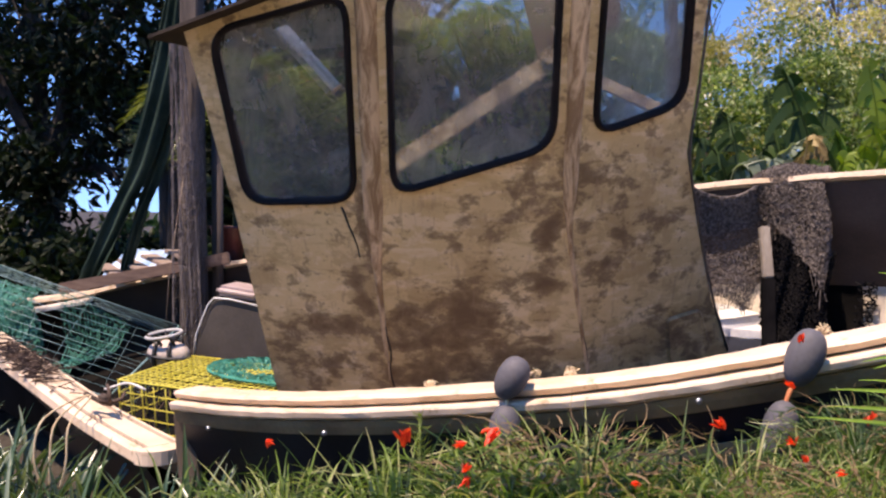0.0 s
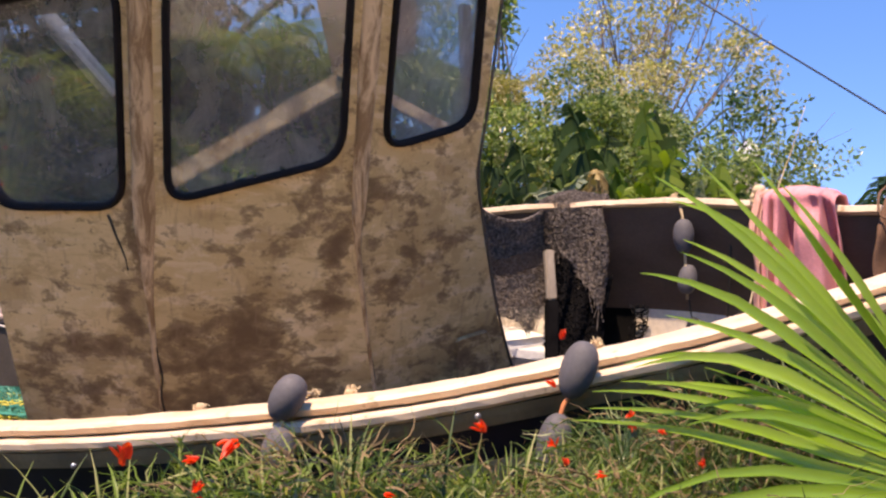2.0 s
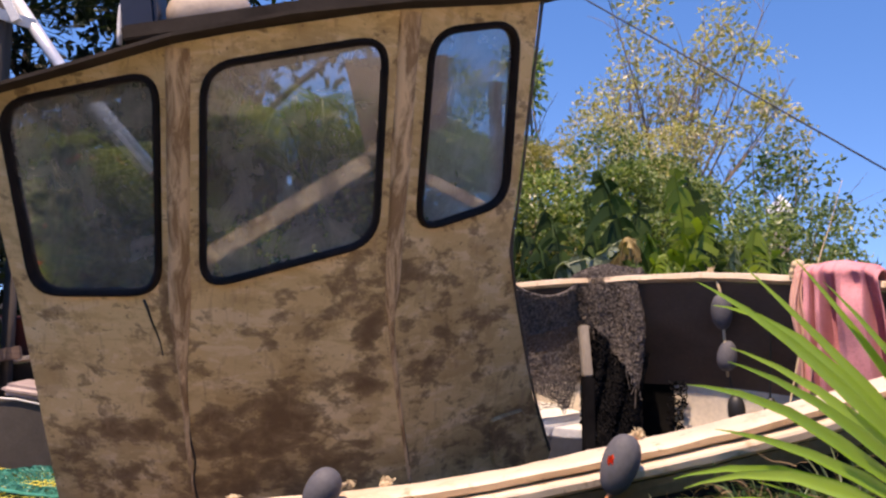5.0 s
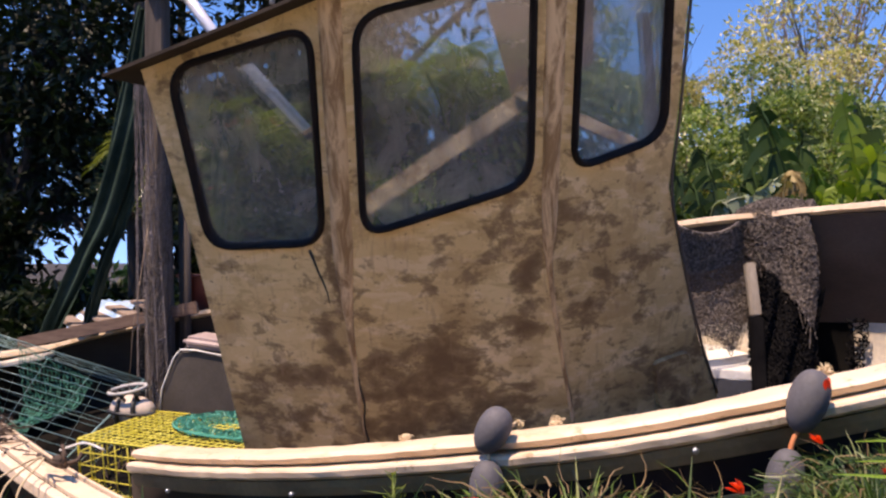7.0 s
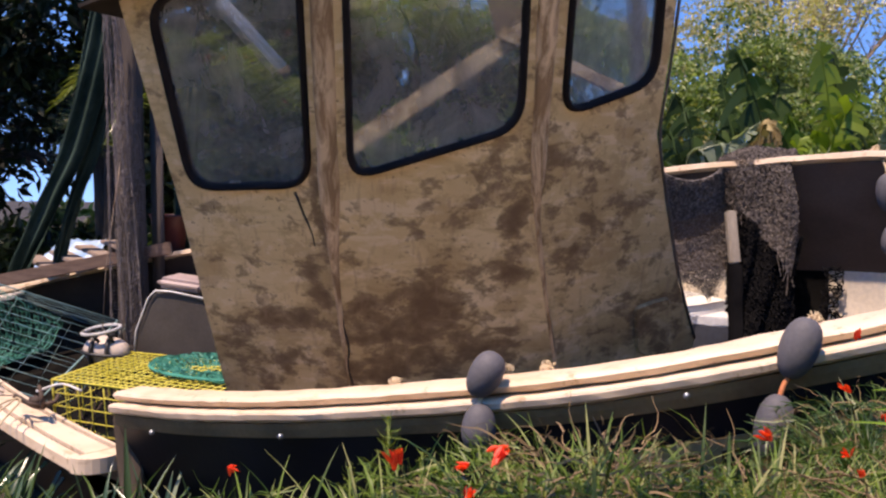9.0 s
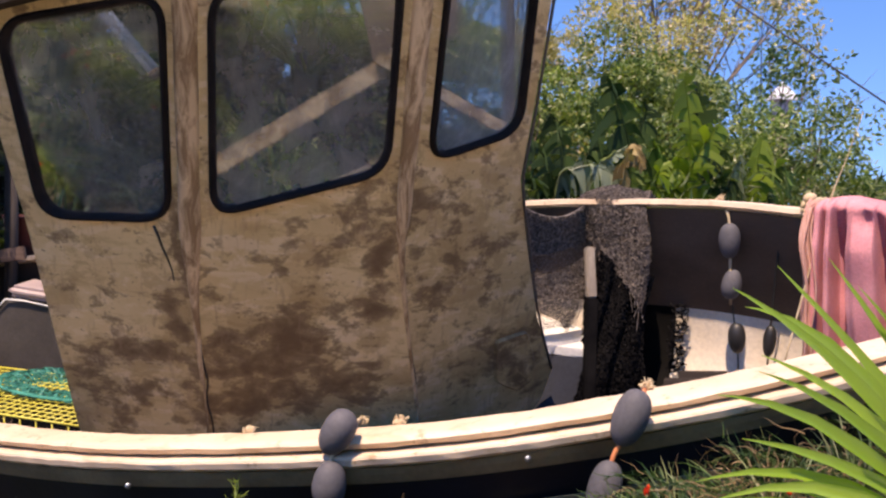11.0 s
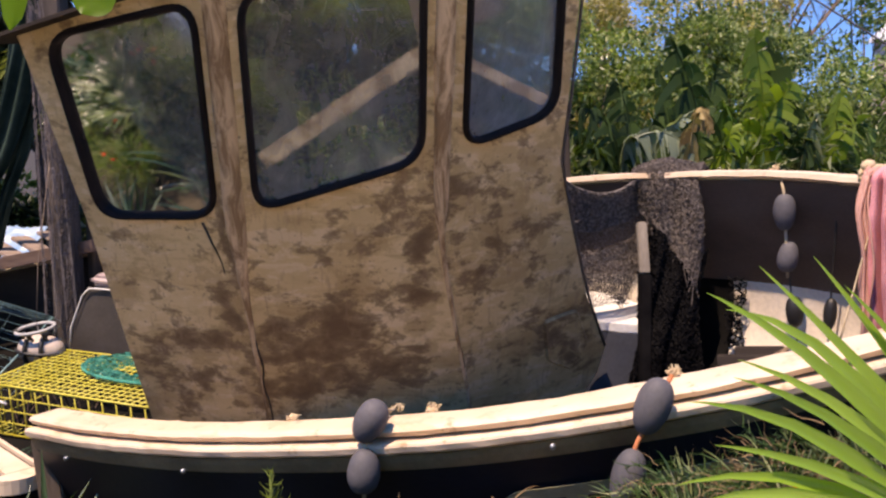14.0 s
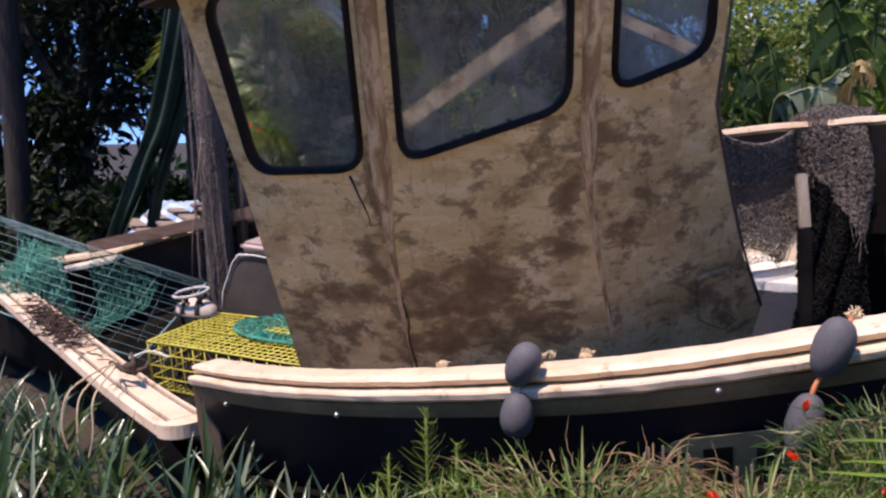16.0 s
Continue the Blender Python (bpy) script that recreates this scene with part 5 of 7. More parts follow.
def mast_veil(u, w):
    """Loose net gathered in upright folds before the mast."""
    q = (u - 0.5) * (0.08 + 0.12 * w)
    return Vector((-1.80 + 0.10 * w + q, 4.96 + 0.035 * math.sin(u * 21 + w * 2) - 0.04 * w, 2.45 - 1.80 * w + 0.03 * math.sin(u * 9)))


v, f = [], []
lattice(v, f, mast_veil, 26, 80, 0.0024, 43, 0.28)
for k in range(5):
    add_tube(v, f, [mast_veil((k + 0.5) / 5 + 0.02 * math.sin(j * 1.7 + k), j / 16) for j in range(17)], 0.0030, 4)
piece("gathered_net", v, f, GREYNET, t, "loose grey net gathered in folds")

# slatted boards across the far rail
for k in range(4):
    x = -2.45 + 0.17 * k
    z = 0.871 + 0.036 * k
    tagged(board("slat", (x + 0.26, 5.14, z + 0.050), (x - 0.16, 5.62, z + 0.105), 0.112, 0.024, SLATWOOD, None), "sunlit weathered slat laid across the far rail", "slat", "slats on the far rail")
tagged(board("beam", (-2.62, 5.10, 0.850), (-1.50, 5.10, 1.075), 0.035, 0.075, BEAMWOOD, None), "worn reddish timber beam under the slats", "beam")
# pale blue sheet thrown over a heap behind the far rail
# the sheet is widened to stand in for the bright gap beside it
sheet = thing("tarpaulin", "crumpled pale blue sheet, widened to fill a bright gap behind the far rail", "tarpaulin")
v, f = [], []
for i in range(15):
    for j in range(11):
        a, b = i / 14, j / 10
        v.append(Vector((-2.88 + 0.42 * a + 0.15 * b * (1 - 0.4 * a), 5.95 + 0.30 * b + 0.03 * wave(a * 5, b * 5, 2), 0.78 + 0.28 * b * (1 - 0.10 * a) + 0.03 * a + 0.03 * wave(a * 7, b * 6, 4))))
for i in range(14):
    for j in range(10):
        f.append((i * 11 + j, i * 11 + j + 1, (i + 1) * 11 + j + 1, (i + 1) * 11 + j))
piece("cover", v, f, mottled("pale_blue_sheet", (0.17, 0.32, 0.52), (0.27, 0.43, 0.62), 6, 0.4, 0.3), sheet, "", True)
board("crate", (-2.82, 6.36, 0.31), (-2.42, 6.36, 0.31), 0.36, 0.70, DARKWOOD, sheet, label="dark heap under the sheet")
# red bucket behind the wheelhouse
bucket = thing("bucket", "dull red bucket on the far rail", "bucket")
v, f = [], []
prof = [(0.085, 0.0), (0.115, 0.22), (0.122, 0.225), (0.122, 0.24), (0.108, 0.24), (0.08, 0.012)]
for r, z in prof:
    for k in range(18):
        a = 2 * math.pi * k / 18
        v.append(Vector((-1.60 + r * math.cos(a), 5.36 + r * math.sin(a), 1.03 + z)))
for i in range(len(prof) - 1):
    for k in range(18):
        f.append((i * 18 + k, i * 18 + (k + 1) % 18, (i + 1) * 18 + (k + 1) % 18, (i + 1) * 18 + k))
f.append(tuple(range(18))[::-1])
f.append(tuple(len(prof) * 18 - 18 + k for k in range(18)))
piece("pail", v, f, mottled("dull_red_plastic", (0.05, 0.006, 0.006), (0.09, 0.013, 0.01), 7, 0.5), bucket, "", True)

# small grapnel on the side deck, with loose cord
grapnel = thing("anchor", "small rusty folding anchor with pale cord on the side deck", "anchor")
g = Vector((-1.50, 3.50, 0.515))
tube("shank", [g + Vector((-0.10, 0.03, 0.035)), g, g + Vector((0.06, -0.05, 0.01))], 0.011, RUST, grapnel, 8)
for k in range(4):
    a = k * math.pi / 2 + 0.5
    e = Vector((math.cos(a) * 0.07, math.sin(a) * 0.07, 0.02 + 0.025 * (k % 2)))
    tube("fluke", [g + Vector((0.05, -0.04, 0.012)), g + Vector((0.05, -0.04, 0.012)) + e * 0.7, g + Vector((0.03, -0.02, 0.03)) + e], 0.011, RUST, grapnel, 6, 0.6)
egg("hub", g + Vector((0.0, 0.0, 0.022)), (1, -0.8, 0), 0.06, 0.045, RUST, grapnel, "rusty collar", 8, 10, 0)
tube("arm", spline([g + Vector((-0.02, 0.05, 0.05)), g + Vector((0.07, 0.08, 0.075)), g + Vector((0.16, 0.07, 0.05))], 10), 0.0048, WHITE, grapnel, 6, label="pale bent arm")
for k in range(3):
    s = Vector((-1.60 + 0.05 * k, 3.42 - 0.02 * k, 0.49))
    tube("cord", spline([g + Vector((-0.08, 0.02, 0.03)), s + Vector((0, 0, 0.05 + 0.01 * k)), s + Vector((-0.04 + 0.02 * k, -0.16, 0.0)), s + Vector((-0.05 + 0.03 * k, -0.20, -0.14)), s + Vector((-0.02, -0.2, -0.26))], 18), 0.0045, ROPE, grapnel, 5)
# twigs and litter on the side deck
t = thing("twigs", "dry twigs and litter caught on the side deck", "twigs")
v, f = [], []
rnd = random.Random(3)
for k in range(330):
    q = rnd.gauss(0.08, 0.22)
    c = Vector((-2.25 - q * 0.75 + rnd.gauss(0, 0.045), 4.17 + q * 0.66 + rnd.gauss(0, 0.045), 0.538 + q * 0.10 + rnd.uniform(0, 0.028)))
    d = Vector((rnd.uniform(-1, 1), rnd.uniform(-1, 1), rnd.uniform(-0.1, 0.2))).normalized() * rnd.uniform(0.02, 0.07)
    add_tube(v, f, [c - d, c, c + d], 0.003, 4)
tagged(piece("litter", v, f, RUST, t), kind="stuff")

# things on the roof
can = thing("canister", "cream gas canister lashed on the wheelhouse roof", "canister")
egg("body", (-0.20, 3.12, 2.40), (1, 0.1, 0.12), 0.30, 0.20, mottled("cream_canister", (0.42, 0.33, 0.25), (0.56, 0.46, 0.36), 6, 0.5), can, "", 14, 18, 0)
crate = thing("crate", "dark blue plastic crate on the wheelhouse roof", "crate")
bm = bmesh.new()
bmesh.ops.create_cube(bm, size=1, matrix=pose(-0.425, 3.12, 2.40, 0, -8, 0) @ Matrix.Diagonal((0.12, 0.22, 0.20, 1)))
bmesh.ops.bevel(bm, geom=bm.edges[:], offset=0.015, segments=2, affect="EDGES")
part("shell", bm, BLUE, crate)
handle = thing("handle_pipe", "bent pale pipe fixed on the wheelhouse roof", "pipe")
tube("pipe", spline([(-0.50, 3.1, 2.27), (-0.50, 3.1, 2.40), (-0.47, 3.1, 2.45), (-0.42, 3.1, 2.46), (-0.38, 3.1, 2.38)], 16), 0.010, WHITE, handle, 8)

# stay from the roof corner to the bow rail
stay = thing("stay", "dark wire stay from the wheelhouse roof to the bow rail", "wire")
tube("wire", [(1.02, 2.87, 2.50), (1.6, 2.40, 1.962), (2.17, 1.95, 1.44)], 0.0026, CABLE, stay, 6)

# ---- plants ----
def blade(v, f, base, way, length, width, droop, rnd, seg=6, fold=0.25, side=None):
    """A strap leaf that rises and bends over."""
    way = Vector(way).normalized()
    flat = Vector((way.x, way.y, 0))
    flat = flat.normalized() if flat.length > 1e-4 else Vector((1, 0, 0))
    s = side or flat.cross(Vector((0, 0, 1))).normalized()
    k0 = len(v)
    p, d = Vector(base), way.copy()
    for i in range(seg + 1):
        t = i / seg
        w = width * (0.55 + 0.45 * math.sin(min(1, t * 2.2) * 1.57)) * (1 - max(0, t - 0.55) / 0.45) ** 0.7
        w = max(w, 0.0006)
        n = s.cross(d).normalized()
        v.extend([p - s * w / 2 + n * w * fold, p - n * w * fold * 0.3, p + s * w / 2 + n * w * fold])
        p = p + d * (length / seg)
        d = (d + Vector((flat.x * droop * 0.5, flat.y * droop * 0.5, -droop)) * (t + 0.15)).normalized()
    for i in range(seg):
        a = k0 + i * 3
        f.extend([(a, a + 1, a + 4, a + 3), (a + 1, a + 2, a + 5, a + 4)])


def strap_plant(x, y, n, height, seed, label="clump of dark green strap leaves"):
    rnd = random.Random(seed)
    t = thing("strap_leaf_plant", label, "plant", "strap-leaved plants before the hull")
    v, f = [], []
    for k in range(n):
        a = rnd.uniform(0, 2 * math.pi)
        lean = rnd.uniform(0.10, 0.75)
        b = Vector((x + rnd.gauss(0, 0.05), y + rnd.gauss(0, 0.05), 0.0))
        blade(v, f, b, (math.cos(a) * lean, math.sin(a) * lean, 1), height * rnd.uniform(0.75, 1.18), rnd.uniform(0.016, 0.031), rnd.uniform(0.02, 0.34), rnd, 7, 0.3)
    piece("foliage", v, f, STRAP, t, "", True)
    return t


rnd = random.Random(11)
k = 0
for x, off, h in [(-2.3, 0.35, 0.52), (-2.0, 0.15, 0.5), (-1.95, 0.6, 0.56), (-1.7, 0.3, 0.52), (-1.6, 0.75, 0.58), (-1.45, 0.15, 0.54), (-1.32, 0.5, 0.58), (-0.85, 0.2, 0.58), (-1.02, 0.55, 0.60), (-0.92, 0.14, 0.62), (-0.78, 0.42, 0.62),
                  (-0.66, 0.14, 0.63), (-0.52, 0.40, 0.63), (-0.42, 0.13, 0.62), (-0.28, 0.35, 0.63), (-0.14, 0.14, 0.62), (0.0, 0.36, 0.62), (-1.8, 1.1, 0.58), (-1.3, 1.0, 0.58), (-0.9, 0.95, 0.58), (-0.5, 0.8, 0.58), (-0.1, 0.7, 0.58)]:
    k += 1
    rail_y = 3.13 - 0.62 * (x + 1.03) if x > -1.03 else 3.10 - 0.78 * (x + 1.03)
    strap_plant(x, rail_y - 0.12 - off, 24 if x < -1.1 else 15, h - (0.05 if x < -1.1 else 0.10), 100 + k)


def curl(v, f, base, way, length, width, rnd, seg=4, wild=0.35, sink=0.1):
    """A fine curling leaf or twig, as a ribbon."""
    p, d = Vector(base), Vector(way).normalized()
    s = d.cross(Vector((rnd.gauss(0, 1), rnd.gauss(0, 1), rnd.gauss(0, 1))))
    s = s.normalized() if s.length > 1e-5 else Vector((1, 0, 0))
    k = len(v)
    for i in range(seg + 1):
        w = width * (1 - 0.75 * i / seg) * 0.5
        v.extend((p - s * w, p + s * w))
        p = p + d * (length / seg)
        d = (d + Vector((rnd.gauss(0, wild), rnd.gauss(0, wild), rnd.gauss(0, wild) - sink))).normalized()
    f.extend((k + 2 * i, k + 2 * i + 1, k + 2 * i + 3, k + 2 * i + 2) for i in range(seg))


def coral_plant(x, y, top, spread, n, seed, flowers, mat=RUSH, label="arching rush-like shrub with red tubular flowers"):
    """A fountain of thin arching stems set with whorls of fine curling leaves."""
    rnd = random.Random(seed)
    t = thing("coral_plant", label, "plant", "rush-like flowering shrubs")
    v, f = [], []
    for i in range(n // 6):
        a = rnd.uniform(0, 2 * math.pi)
        r = spread * math.sqrt(rnd.random())
        p = Vector((x + 0.45 * r * math.cos(a), y + 0.45 * r * math.sin(a), top * rnd.uniform(0.45, 0.84)))
        lean = rnd.uniform(0.2, 1.3)
        d = Vector((math.cos(a) * lean, math.sin(a) * lean, rnd.uniform(0.5, 1.2))).normalized()
        for k in range(rnd.randrange(6, 12)):
            q = p + d * 0.021
            curl(v, f, p, d, 0.026, 0.0034, rnd, 1, 0.0, 0.0)
            for j in range(rnd.choice((2, 3, 4))):
                way = d * 0.7 + Vector((rnd.gauss(0, 0.7), rnd.gauss(0, 0.7), rnd.gauss(0, 0.6)))
                curl(v, f, q, way, rnd.uniform(0.022, 0.062), rnd.uniform(0.0020, 0.0044), rnd, 3, 0.30, 0.06)
            p = q
            d = (d + Vector((math.cos(a) * 0.10 + rnd.gauss(0, 0.12), math.sin(a) * 0.10 + rnd.gauss(0, 0.12), -0.17))).normalized()
    for i in range(n // 4):
        a = rnd.uniform(0, 2 * math.pi)
        r = spread * math.sqrt(rnd.random())
        b = Vector((x + 0.45 * r * math.cos(a), y + 0.45 * r * math.sin(a), top * rnd.uniform(0.55, 0.86)))
        blade(v, f, b, (math.cos(a) * rnd.uniform(0.2, 1.2), math.sin(a) * rnd.uniform(0.2, 1.2), rnd.uniform(0.5, 1.1)), rnd.uniform(0.08, 0.18), rnd.uniform(0.0026, 0.0060), rnd.uniform(0.1, 0.6), rnd, 5, 0.25)
    piece("foliage", v, f, mat, t, "", True)
    v, f = [], []
    for i in range(26):
        a = rnd.uniform(0, 6.28)
        r = spread * 0.5
        add_tube(v, f, [Vector((x + rnd.gauss(0, 0.04), y + rnd.gauss(0, 0.04), 0.0)), Vector((x + 0.4 * r * math.cos(a), y + 0.4 * r * math.sin(a), top * 0.5)), Vector((x + r * math.cos(a), y + r * math.sin(a), top * 0.85))], 0.003, 4)
    tagged(piece("stem", v, f, TWIG, t), kind="stuff")
    if x > 0.25:
        v, f = [], []
        for i in range(620 if seed % 3 == 0 else 220):
            a = rnd.uniform(0, 6.28)
            r = spread * math.sqrt(rnd.random()) * 0.6
            curl(v, f, (x + r * math.cos(a), y + r * math.sin(a), top * rnd.uniform(0.6, 0.94)), (math.cos(a), math.sin(a), rnd.uniform(-0.1, 0.9)), rnd.uniform(0.04, 0.11), rnd.uniform(0.002, 0.004), rnd, 6, 0.35, 0.14)
        tagged(piece("dead_foliage", v, f, DRY, t, "", True), kind="stuff")
    for p, s in flowers:
        v, f = [], []
        main = Vector((rnd.uniform(-1, 1), rnd.uniform(-0.4, 0.2), rnd.uniform(-0.6, 0.9))).normalized()
        for i in range(8):
            d = (main + Vector((rnd.gauss(0, 0.32), rnd.gauss(0, 0.32), rnd.gauss(0, 0.32)))).normalized()
            blade(v, f, Vector(p) - main * s * 0.4 + Vector((rnd.gauss(0, s * 0.12), rnd.gauss(0, s * 0.12), rnd.gauss(0, s * 0.12))), d, s * rnd.uniform(0.6, 0.95), s * 0.34, 0.1, rnd, 3, 0.4)
        piece("flower", v, f, RED, t, "bright red flower", True)
    return t


FLOWERS = [((0.138, 1.14, 1.068), 0.027),
           ((0.252, 1.14, 1.072), 0.026),
           ((0.211, 1.14, 1.058), 0.016),
           ((0.222, 1.14, 1.03), 0.016),
           ((0.221, 1.14, 1.008), 0.016),
           ((0.543, 1.14, 1.1), 0.018),
           ((0.643, 1.14, 1.214), 0.013),
           ((0.632, 1.14, 1.08), 0.013),
           ((-0.045, 1.14, 1.051), 0.015),
           ((0.697, 1.14, 1.04), 0.013),
           ((0.629, 1.14, 1.152), 0.015),
           ((0.732, 1.14, 1.116), 0.011),
           ((0.651, 1.14, 1.058), 0.011),
           ((0.795, 1.185, 1.085), 0.011),
           ((0.858, 1.203, 1.04), 0.011),
           ((0.435, 1.095, 1.031), 0.013)]
SHRUBS = [(-0.22, 1.22, 0.995, 0.2), (-0.05, 1.26, 1.03, 0.2), (0.12, 1.24, 1.065, 0.2), (0.29, 1.26, 1.10, 0.21), (0.4, 1.34, 1.095, 0.22), (0.52, 1.27, 1.080, 0.22),
          (0.65, 1.36, 1.075, 0.22), (0.78, 1.26, 1.060, 0.22), (0.98, 1.28, 1.055, 0.21), (0.85, 1.22, 1.025, 0.22), (0.05, 1.05, 0.86, 0.22), (0.4, 1.05, 0.9, 0.22),
          (0.75, 1.05, 0.92, 0.22), (1.2, 1.75, 0.93, 0.26), (1.5, 1.8, 0.95, 0.28), (0.95, 1.62, 0.88, 0.24), (0.5, 1.75, 0.7, 0.28), (0.1, 1.75, 0.66, 0.28)]
for i, (x, y, top, spread) in enumerate(SHRUBS):
    mine = [fl for fl in FLOWERS if min(range(len(SHRUBS)), key=lambda q: (SHRUBS[q][0] - fl[0][0]) ** 2 + (SHRUBS[q][1] - fl[0][1]) ** 2) == i]
    coral_plant(x, y, top, spread, 1900, 200 + i, mine)

for i, (x, y, top, spread, fl) in enumerate(((0.98, 1.76, 1.05, 0.22, (((0.93, 1.62, 1.0), 0.016),)), (1.16, 1.74, 1.12, 0.23, (((1.10, 1.60, 1.04), 0.016), ((1.2, 1.6, 0.99), 0.014))), (1.36, 1.76, 1.16, 0.25, ()), (1.58, 1.80, 1.20, 0.25, ()))):
    coral_plant(x, y, top, spread, 1300, 260 + i, fl, DARKRUSH, "dark feathery shrub with few red flowers before the hull")

dry = thing("dry_clump", "drooping clump of dry brown stems among the shrubs", "plant")
rnd = random.Random(77)
for c, n in (((0.62, 2.08, 0.705), 120), ((0.80, 1.98, 0.67), 90)):
    v, f = [], []
    for i in range(n):
        a = rnd.uniform(0, 6.28)
        blade(v, f, Vector(c) + Vector((rnd.gauss(0, 0.03), rnd.gauss(0, 0.03), rnd.uniform(-0.03, 0.03))), (math.cos(a), math.sin(a), rnd.uniform(0.1, 0.8)), rnd.uniform(0.10, 0.22), 0.005, rnd.uniform(0.4, 0.9), rnd, 6, 0.2)
    piece("tuft", v, f, DRY, dry, "", True)
v, f = [], []
for c in ((0.62, 2.08, 0.0), (0.80, 1.98, 0.0)):
    for i in range(8):
        a = i * 0.8
        add_tube(v, f, [Vector(c), Vector(c) + Vector((0.03 * math.cos(a), 0.03 * math.sin(a), 0.45)), Vector(c) + Vector((0.05 * math.cos(a), 0.05 * math.sin(a), 0.78))], 0.004, 4)
tagged(piece("stem", v, f, TWIG, dry), kind="stuff")

for hx, hy, hz in ((0.05, 2.13, 0.855), (0.13, 2.10, 0.78), (-0.03, 2.05, 0.76)):
    horse = thing("horsetail", "upright feathery horsetail shoot", "plant", "horsetail shoots")
    v, f = [], []
    add_tube(v, f, [Vector((hx, hy, 0.0)), Vector((hx, hy, hz))], 0.004, 5)
    rnd = random.Random(int(hz * 1000))
    for k in range(15):
        z = hz - 0.006 - 0.017 * k
        for j in range(6):
            a = j * 1.05 + k + rnd.gauss(0, 0.3)
            ln = (0.022 + 0.0062 * k) * rnd.uniform(0.6, 1.25)
            curl(v, f, (hx, hy, z), (math.cos(a), math.sin(a), rnd.uniform(0.5, 1.2)), ln, 0.0040, rnd, 4, 0.14, 0.0)
    piece("shoot", v, f, leafy("horsetail_green", (0.10, 0.15, 0.02), (0.17, 0.22, 0.04), 0.3), horse, "", True)


# fan palm beside the path
def fan_leaf(parent, hub, tip_mid, normal, radius, a0, a1, n, seed, mat=FAN, split=0.5):
    """A fan leaf: folded segments joined near the hub and free towards their tips. Angles are in degrees about the normal, from tip_mid."""
    rnd = random.Random(seed)
    hub, normal = Vector(hub), Vector(normal).normalized()
    mid = Vector(tip_mid) - hub
    mid = (mid - normal * mid.dot(normal)).normalized()
    side = normal.cross(mid).normalized()
    v, f = [], []
    step = radians(a1 - a0) / n
    for i in range(n):
        a = radians(a0) + step * (i + 0.5)
        a += rnd.gauss(0, 0.10) * step
        d = (mid * math.cos(a) + side * math.sin(a) + normal * rnd.gauss(0, 0.035)).normalized()
        s = normal.cross(d).normalized()
        r = radius * (1 - 0.22 * abs(2 * (i + 0.5) / n - 1) ** 2) * rnd.uniform(0.86, 1.06)
        k0 = len(v)
        droop = rnd.uniform(0.03, 0.24)
        off = rnd.uniform(-0.06, 0.06)
        for t in (0.05, 0.2, 0.35, split, 0.62, 0.75, 0.87, 0.96, 1.0):
            w = 2 * r * t * math.tan(step / 2) * 1.02
            if t > split:
                full = 2 * r * split * math.tan(step / 2) * 1.02
                w = full * (1 - (t - split) / (1 - split)) ** 0.8
            w = max(w, 0.0008)
            q = hub + d * r * t + s * off * max(0, t - split) - Vector((0, 0, droop * max(0, t - 0.6) ** 2 * 2)) * r * 2
            v.extend([q - s * w / 2 + normal * w * 0.16, q - normal * w * 0.16, q + s * w / 2 + normal * w * 0.16])
        for j in range(8):
            b = k0 + j * 3
            f.extend([(b, b + 1, b + 4, b + 3), (b + 1, b + 2, b + 5, b + 4)])
    return piece("fan_leaf", v, f, mat, parent, "", True)


palm = thing("fan_palm", "low fan palm with glossy split green leaves", "palm")
fan_leaf(palm, (1.433, 1.36, 0.966), (0.751, 1.50, 1.262), (0.25, -0.90, 0.30), 0.77, -27, 16, 13, 1, FAN, 0.60)
fan_leaf(palm, (1.433, 1.37, 0.960), (0.751, 1.50, 1.262), (0.25, -0.90, 0.30), 0.37, -58, -20, 7, 5, FAN, 0.60)
fan_leaf(palm, (1.44, 1.33, 0.935), (0.66, 1.48, 1.08), (0.20, -0.88, 0.40), 0.79, -12, 20, 10, 2, FAN, 0.48)
fan_leaf(palm, (1.75, 1.62, 0.98), (1.52, 1.62, 1.32), (0.3, -0.9, 0.3), 0.42, -40, 60, 14, 3, CYCAD)
fan_leaf(palm, (1.78, 1.35, 0.85), (2.2, 1.2, 1.1), (-0.2, -0.7, 0.7), 0.55, -60, 60, 22, 4)
for a, b in (((1.65, 1.45, 0.25), (1.433, 1.36, 0.966)), ((1.66, 1.48, 0.25), (1.44, 1.33, 0.935)), ((1.68, 1.5, 0.25), (1.75, 1.62, 0.98)), ((1.68, 1.43, 0.25), (1.78, 1.35, 0.85))):
    tube("leaf_stalk", [a, Vector(a).lerp(Vector(b), 0.5) + Vector((0, 0, 0.05)), b], 0.010, FAN, palm, 6)
tube("trunk", [(1.67, 1.47, -0.02), (1.66, 1.46, 0.3)], 0.07, BARK, palm, 10)

